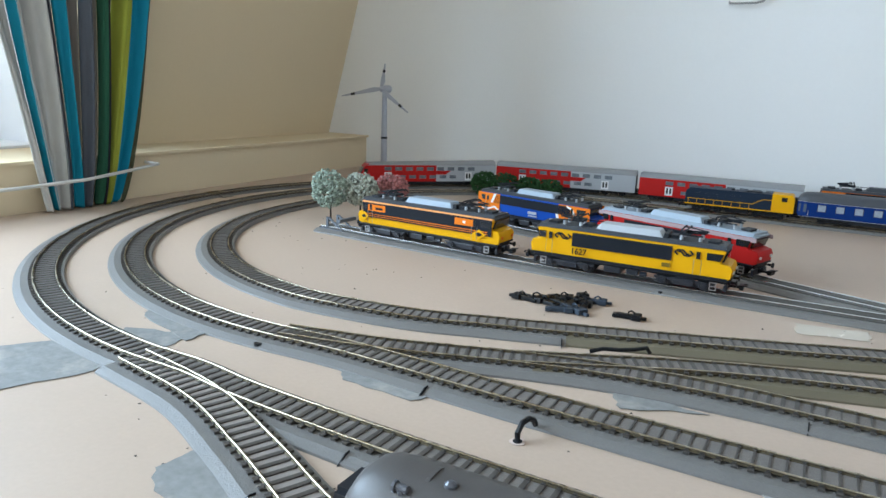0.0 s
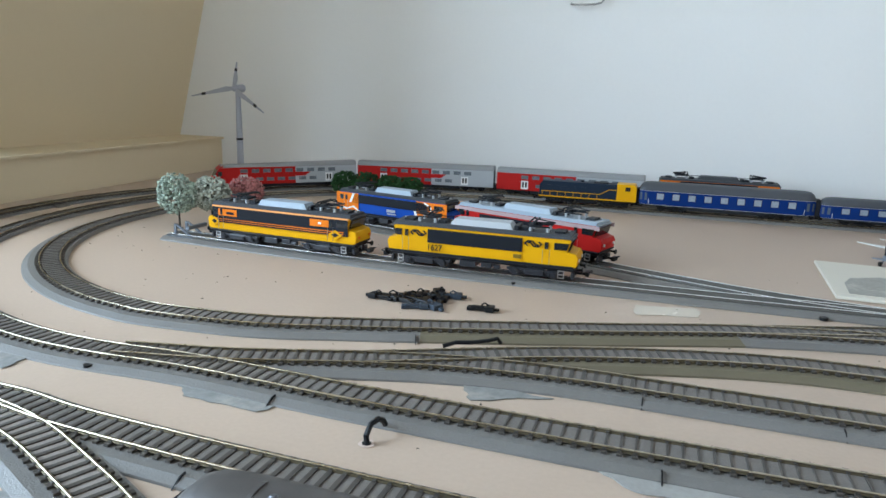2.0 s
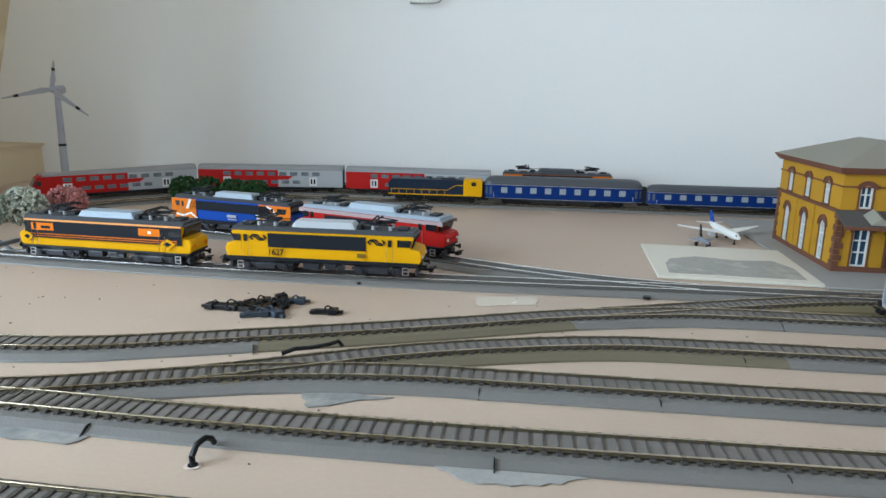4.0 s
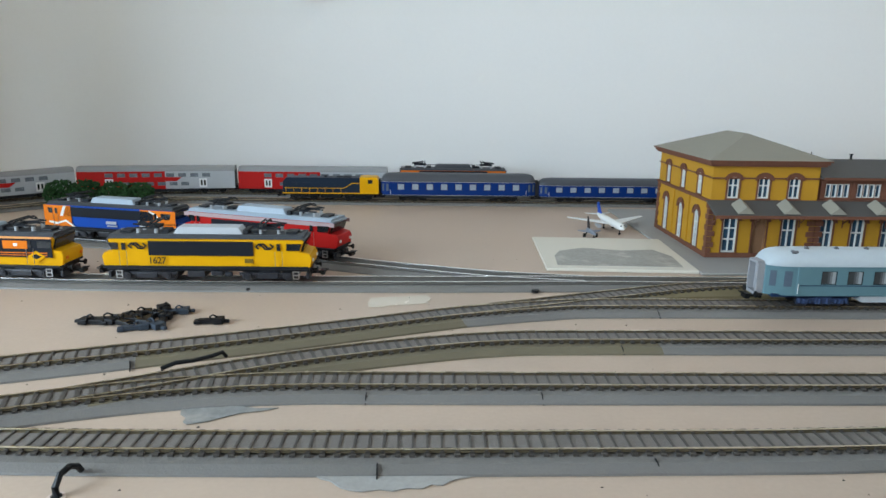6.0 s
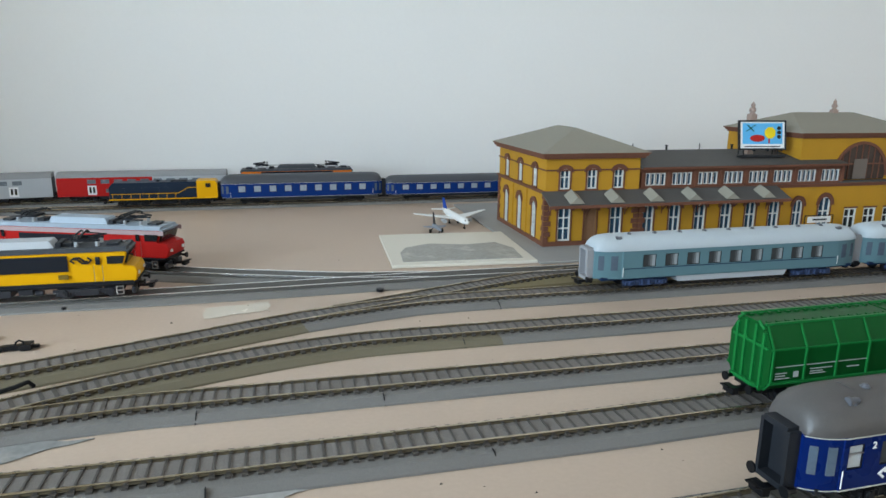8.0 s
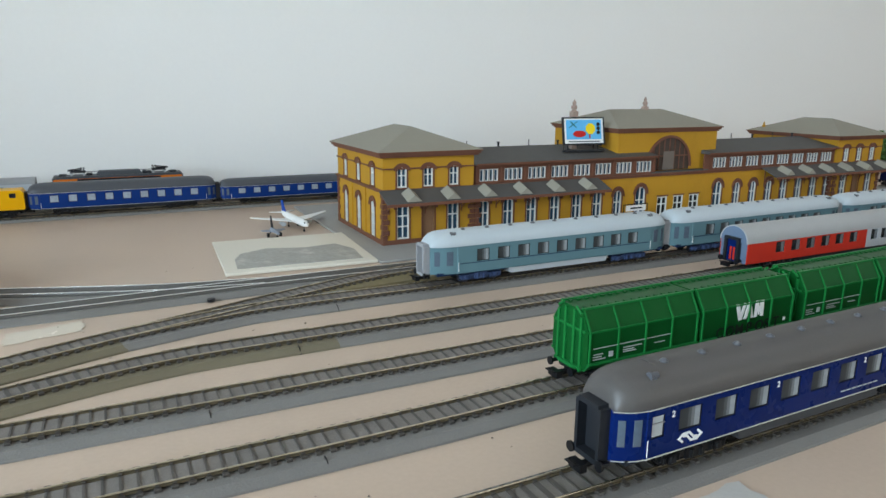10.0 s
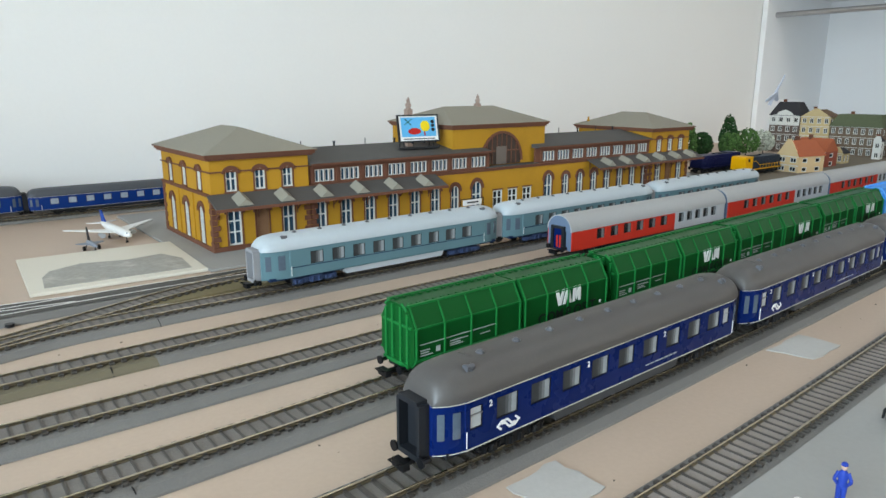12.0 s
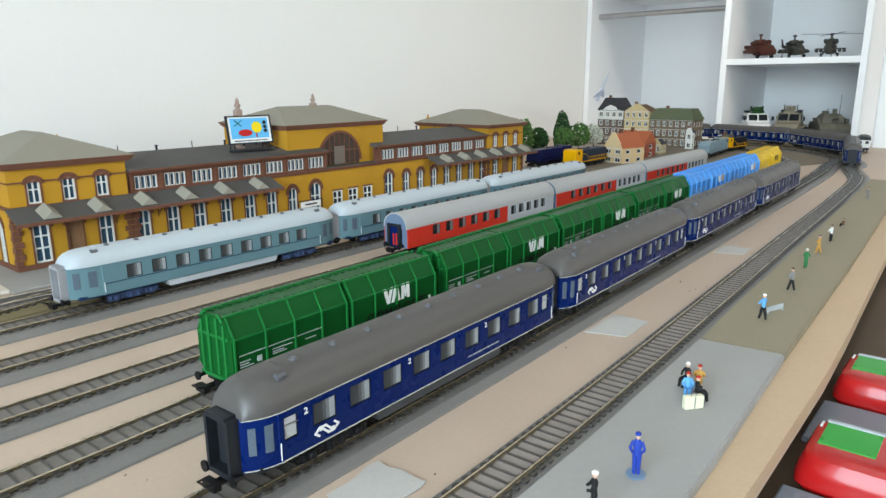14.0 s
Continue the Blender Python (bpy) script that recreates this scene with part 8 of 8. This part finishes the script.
# crumbs and glue spots
vs, fs = [], []
rnd = random.Random(5)
for k in range(420):
    x, y = rnd.uniform(-0.6, 1.2), rnd.uniform(0.16, 0.72)
    s = rnd.uniform(0.0004, 0.0011)
    n = len(vs)
    vs += [(x - s, y - s * 0.6, 0.0002), (x + s, y - s * 0.4, 0.0002), (x + s * 0.3, y + s, 0.0002), (x, y, 0.0002 + s * 0.8)]
    fs += [(n, n + 1, n + 3), (n + 1, n + 2, n + 3), (n + 2, n, n + 3)]
me = bpy.data.meshes.new("crumbs")
me.from_pydata(vs, [], fs)
me.materials.append(mat("grey_crumbs", (0.10, 0.09, 0.08), 0.9, var=0.5, scale=30))
tagged(new("crumbs", me), "scattered grey crumbs of foam and glue on the board", "debris", kind="stuff")

# buffer stop at the siding's end
bs = thing("buffer_stop", Matrix.Translation((-0.492, 0.631, 0.004)) @ Matrix.Rotation(radians(-5), 4, "Z"), "grey plastic buffer stop at the siding end", "buffer stop")
GP = mat("grey_blue_plastic", (0.13, 0.145, 0.165), 0.5, var=0.15)
for s in (-1, 1):
    b = bm_new()
    prism(b, [(0.022, 0.0), (0.026, 0.0), (0.004, 0.013), (0.0, 0.013)], *sorted((s * 0.0075, s * 0.0095)), "y")
    box(b, 0.0, 0.003, *sorted((s * 0.0075, s * 0.0095)), 0.0, 0.013)
    part("stay", b, GP, bs)
part("beam", box(bm_new(), 0.022, 0.026, -0.014, 0.014, 0.0090, 0.0130, 0.0004), GP, bs)
part("base", box(bm_new(), -0.006, 0.030, -0.015, 0.015, -0.0008, 0.0008), GP, bs)


# ---------------------------------------------------------------- little figures on the platform
def figure(x, y, turn, coat, legs, h=0.020, base=None, pose_kind="stand", label="", cap=None):
    """A moulded figure: one plain mesh, painted in areas."""
    b = bm_new()
    s = h / 0.020
    mats = [coat, legs, mat("skin_paint", (0.55, 0.36, 0.26), 0.6), cap or mat("hair_brown", (0.08, 0.045, 0.03), 0.7), base or legs]
    def add(fn, idx):
        n0 = len(b.faces)
        fn()
        b.faces.ensure_lookup_table()
        for f in b.faces[n0:]:
            f.material_index = idx
    sit = pose_kind == "sit"
    hip = 0.0055 if sit else 0.0098
    lean = 0.0025 if pose_kind == "walk" else 0.0
    for q in (-1, 1):
        if sit:
            add(lambda: rod(b, (0, q * 0.0013 * s, hip * s), (0.005 * s, q * 0.0015 * s, hip * s), 0.0012 * s, 8, 0.0010 * s), 1)
            add(lambda: rod(b, (0.005 * s, q * 0.0015 * s, hip * s), (0.0058 * s, q * 0.0015 * s, 0.0006), 0.0010 * s, 8, 0.0008 * s), 1)
        else:
            add(lambda: rod(b, (q * lean * s, q * 0.0011 * s, 0.0004), (0, q * 0.0010 * s, hip * s), 0.0009 * s, 8, 0.0014 * s), 1)
        add(lambda: rod(b, (0, q * 0.0021 * s, (hip + 0.0056) * s), (0.0014 * s, q * 0.0036 * s, (hip + 0.0026) * s), 0.0008 * s, 7), 0)
        add(lambda: rod(b, (0.0014 * s, q * 0.0036 * s, (hip + 0.0026) * s), (0.0030 * s, q * 0.0022 * s, (hip + 0.0020) * s), 0.0007 * s, 7), 0)
    add(lambda: loft(b, [[(dx * s + w * s * math.cos(6.283 * i / 10) * 0.75, w * s * math.sin(6.283 * i / 10) * 1.25, z * s) for i in range(10)] for z, w, dx in
                         ((hip - 0.0006, 0.0019, 0), (hip + 0.0020, 0.0016, 0), (hip + 0.0048, 0.0020, 0), (hip + 0.0062, 0.0012, 0), (hip + 0.0066, 0.0007, 0))]), 0)
    zc = hip + 0.0081
    add(lambda: loft(b, [[(w * s * math.cos(6.283 * i / 10), w * s * math.sin(6.283 * i / 10), (zc + dz) * s) for i in range(10)] for dz, w in ((-0.0016, 0.0006), (-0.0009, 0.0012), (0, 0.00145), (0.0006, 0.0014))]), 2)
    add(lambda: loft(b, [[(w * s * math.cos(6.283 * i / 10), w * s * math.sin(6.283 * i / 10), (zc + dz) * s) for i in range(10)] for dz, w in ((0.0005, 0.00155), (0.0012, 0.0015), (0.0017, 0.0008), (0.0018, 0.0003))]), 3)
    if base:
        add(lambda: rod(b, (0, 0, 0), (0, 0, 0.0006), 0.0050 * s, 16), 4)
    ob = tagged(link("figurine", b, mats, smooth=True), label, "figurine", "platform figurines")
    ob.matrix_basis = Matrix.Translation((x, y, 0.0063 if x < 0.579 else 0.0057)) @ Matrix.Rotation(radians(turn), 4, "Z") @ Matrix.Diagonal((0.95, 0.82, 1.0, 1.0))
    return ob


UNIBLUE = paint("uniform_blue", (0.02, 0.05, 0.30), 0.5)
FBLACK = paint("figure_black", (0.02, 0.02, 0.02), 0.5)
FSKY = paint("figure_light_blue", (0.10, 0.32, 0.60), 0.5)
FTAN = paint("figure_tan", (0.45, 0.24, 0.06), 0.5)
FGREEN = paint("figure_green", (0.03, 0.16, 0.06), 0.5)
FGREY = paint("figure_grey", (0.20, 0.20, 0.20), 0.5)
FWHITE = paint("figure_white", (0.70, 0.70, 0.68), 0.5)
REDHAT = paint("figure_red", (0.40, 0.03, 0.02), 0.5)
figure(0.383, 0.113, 200, UNIBLUE, UNIBLUE, 0.021, paint("clear_blue_base", (0.16, 0.24, 0.34), 0.3), label="little blue uniformed figurine on a round base", cap=UNIBLUE)
figure(0.345, 0.114, 120, FBLACK, FBLACK, 0.020, None, label="little black coated figurine with white hair", cap=FWHITE)
figure(0.474, 0.124, 200, FSKY, FSKY, 0.019, None, "sit", "little seated figurine in light blue", REDHAT)
figure(0.486, 0.122, 20, FTAN, FTAN, 0.020, None, "sit", "little seated figurine in tan with a red cap", REDHAT)
figure(0.487, 0.129, 160, FBLACK, FBLACK, 0.019, None, "sit", "little seated figurine in black with white hair", FWHITE)
figure(0.472, 0.118, 300, FBLACK, FBLACK, 0.019, None, "sit", "little crouching figurine in black", REDHAT)
figure(0.635, 0.128, 60, FSKY, FBLACK, 0.020, None, "walk", "little walking figurine in a light blue shirt", FWHITE)
figure(0.726, 0.130, 80, FGREY, FBLACK, 0.020, None, "walk", "little walking figurine in grey and black")
figure(0.812, 0.1376, 200, FGREEN, FGREEN, 0.019, None, "stand", "little green coated figurine", FWHITE)
figure(0.883, 0.141, 100, FTAN, FTAN, 0.019, None, "walk", "little striding figurine in tan")
figure(0.948, 0.142, 60, FWHITE, FBLACK, 0.019, None, "stand", "little figurine in a white shirt and black trousers", FBLACK)
figure(1.041, 0.146, 60, mat("figure_brown", (0.14, 0.07, 0.03), 0.6), FBLACK, 0.014, None, "sit", "little brown seated figurine")
figure(1.288, 0.157, 60, FGREY, FGREY, 0.019, None, "stand", "little grey figurine far along the platform")
b = bm_new()
box(b, -0.0055, 0.0055, -0.0018, 0.0018, 0.0, 0.0072, 0.0005)
sc = tagged(link("suitcase", b, paint("ivory_plastic", (0.66, 0.64, 0.46), 0.5)), "ivory toy suitcase beside the seated figurines", "suitcase")
sc.matrix_basis = Matrix.Translation((0.462, 0.1165, 0.0063)) @ Matrix.Rotation(radians(-38), 4, "Z")
part("clasp", box(bm_new(), -0.0002, 0.0002, -0.0021, -0.0018, 0.0, 0.0072), FGREY, sc)
b = bm_new()
tube(b, [(-0.0015, 0, 0.0072), (-0.0012, 0, 0.0082), (0.0012, 0, 0.0082), (0.0015, 0, 0.0072)], 0.0003, 6)
part("handle", b, FGREY, sc)
b = bm_new()
box(b, -0.004, 0.004, -0.002, 0.002, 0.0, 0.005, 0.0006)
ob = tagged(link("bench", b, paint("bench_blue", (0.16, 0.30, 0.48), 0.5)), "light blue toy bench under the figurines", "bench")
ob.matrix_basis = Matrix.Translation((0.4815, 0.1255, 0.0063))
b = bm_new()
panel(b, -0.011, 0.011, 0.0006, 0.0046, [(-0.010, 0.010, 0.0014, 0.0038)], -0.0004, 0.0004)
box(b, -0.0105, 0.0105, -0.0002, 0.0002, 0.0012, 0.0040)
for q in (-0.009, 0.009):
    box(b, q - 0.0006, q + 0.0006, -0.0022, 0.0022, 0.0, 0.0008)
ob = tagged(link("platform_barrier", b, mat("hazy_clear_plastic", (0.36, 0.40, 0.42), 0.25)), "low pale plastic barrier on the platform", "barrier")
ob.matrix_basis = Matrix.Translation((0.660, 0.1265, 0.0057)) @ Matrix.Rotation(radians(-20), 4, "Z")

# ---------------------------------------------------------------- hand controllers below the board's front edge
setting("lower_shelf", box(bm_new(), 0.20, 2.3, -0.26, 0.110, -0.060, -0.0365, 0.001), mat("dark_brown_shelf", (0.085, 0.055, 0.033), 0.6, var=0.2, scale=15), "brown shelf below the board's front edge", "shelf")


def controller(x, y):
    c = thing("train_controller", Matrix.Translation((x, y, -0.0362)), "red plastic train controller with a green window", "controller", "train controllers")
    b = bm_new()
    rings = []
    for z, dx, dy in ((0.0010, 0.0290, 0.0500), (0.0040, 0.0312, 0.0518), (0.0095, 0.0310, 0.0516), (0.0165, 0.0285, 0.0495), (0.0195, 0.0268, 0.0480), (0.0206, 0.0240, 0.0455), (0.0209, 0.0150, 0.0400)):
        rings.append([(dx * math.copysign(abs(math.cos(a)) ** 0.30, math.cos(a)), dy * math.copysign(abs(math.sin(a)) ** 0.22, math.sin(a)), z) for a in (6.28319 * (i + 0.5) / 40 for i in range(40))])
    loft(b, rings)
    part("case", b, mat("glossy_red_plastic", (0.40, 0.010, 0.010), 0.22, var=0.05, scale=90, coat=0.25), c, smooth=True)
    part("window", box(bm_new(), -0.0105, 0.0185, 0.0165, 0.0436, 0.0200, 0.0213, 0.0003), paint("bright_green_card", (0.03, 0.30, 0.05), 0.3), c, "bright green rectangular window")
    part("window_rim", box(bm_new(), 0.0187, 0.0225, 0.0160, 0.0442, 0.0203, 0.0217, 0.0004), mat("hazy_clear_plastic", (0.36, 0.40, 0.42), 0.25), c)
    part("small_print", box(bm_new(), 0.0120, 0.0190, 0.0455, 0.0466, 0.0203, 0.02105), FWHITE, c, "small worn white print")
    part("base", box(bm_new(), -0.0960, -0.0330, -0.0600, 0.0540, -0.0002, 0.0036, 0.0012), mat("slate_grey_plastic", (0.20, 0.22, 0.25), 0.4), c, "slate grey base plate")


for k in range(2):
    controller(0.518 + 0.124 * k, 0.0200 + 0.0042 * k)
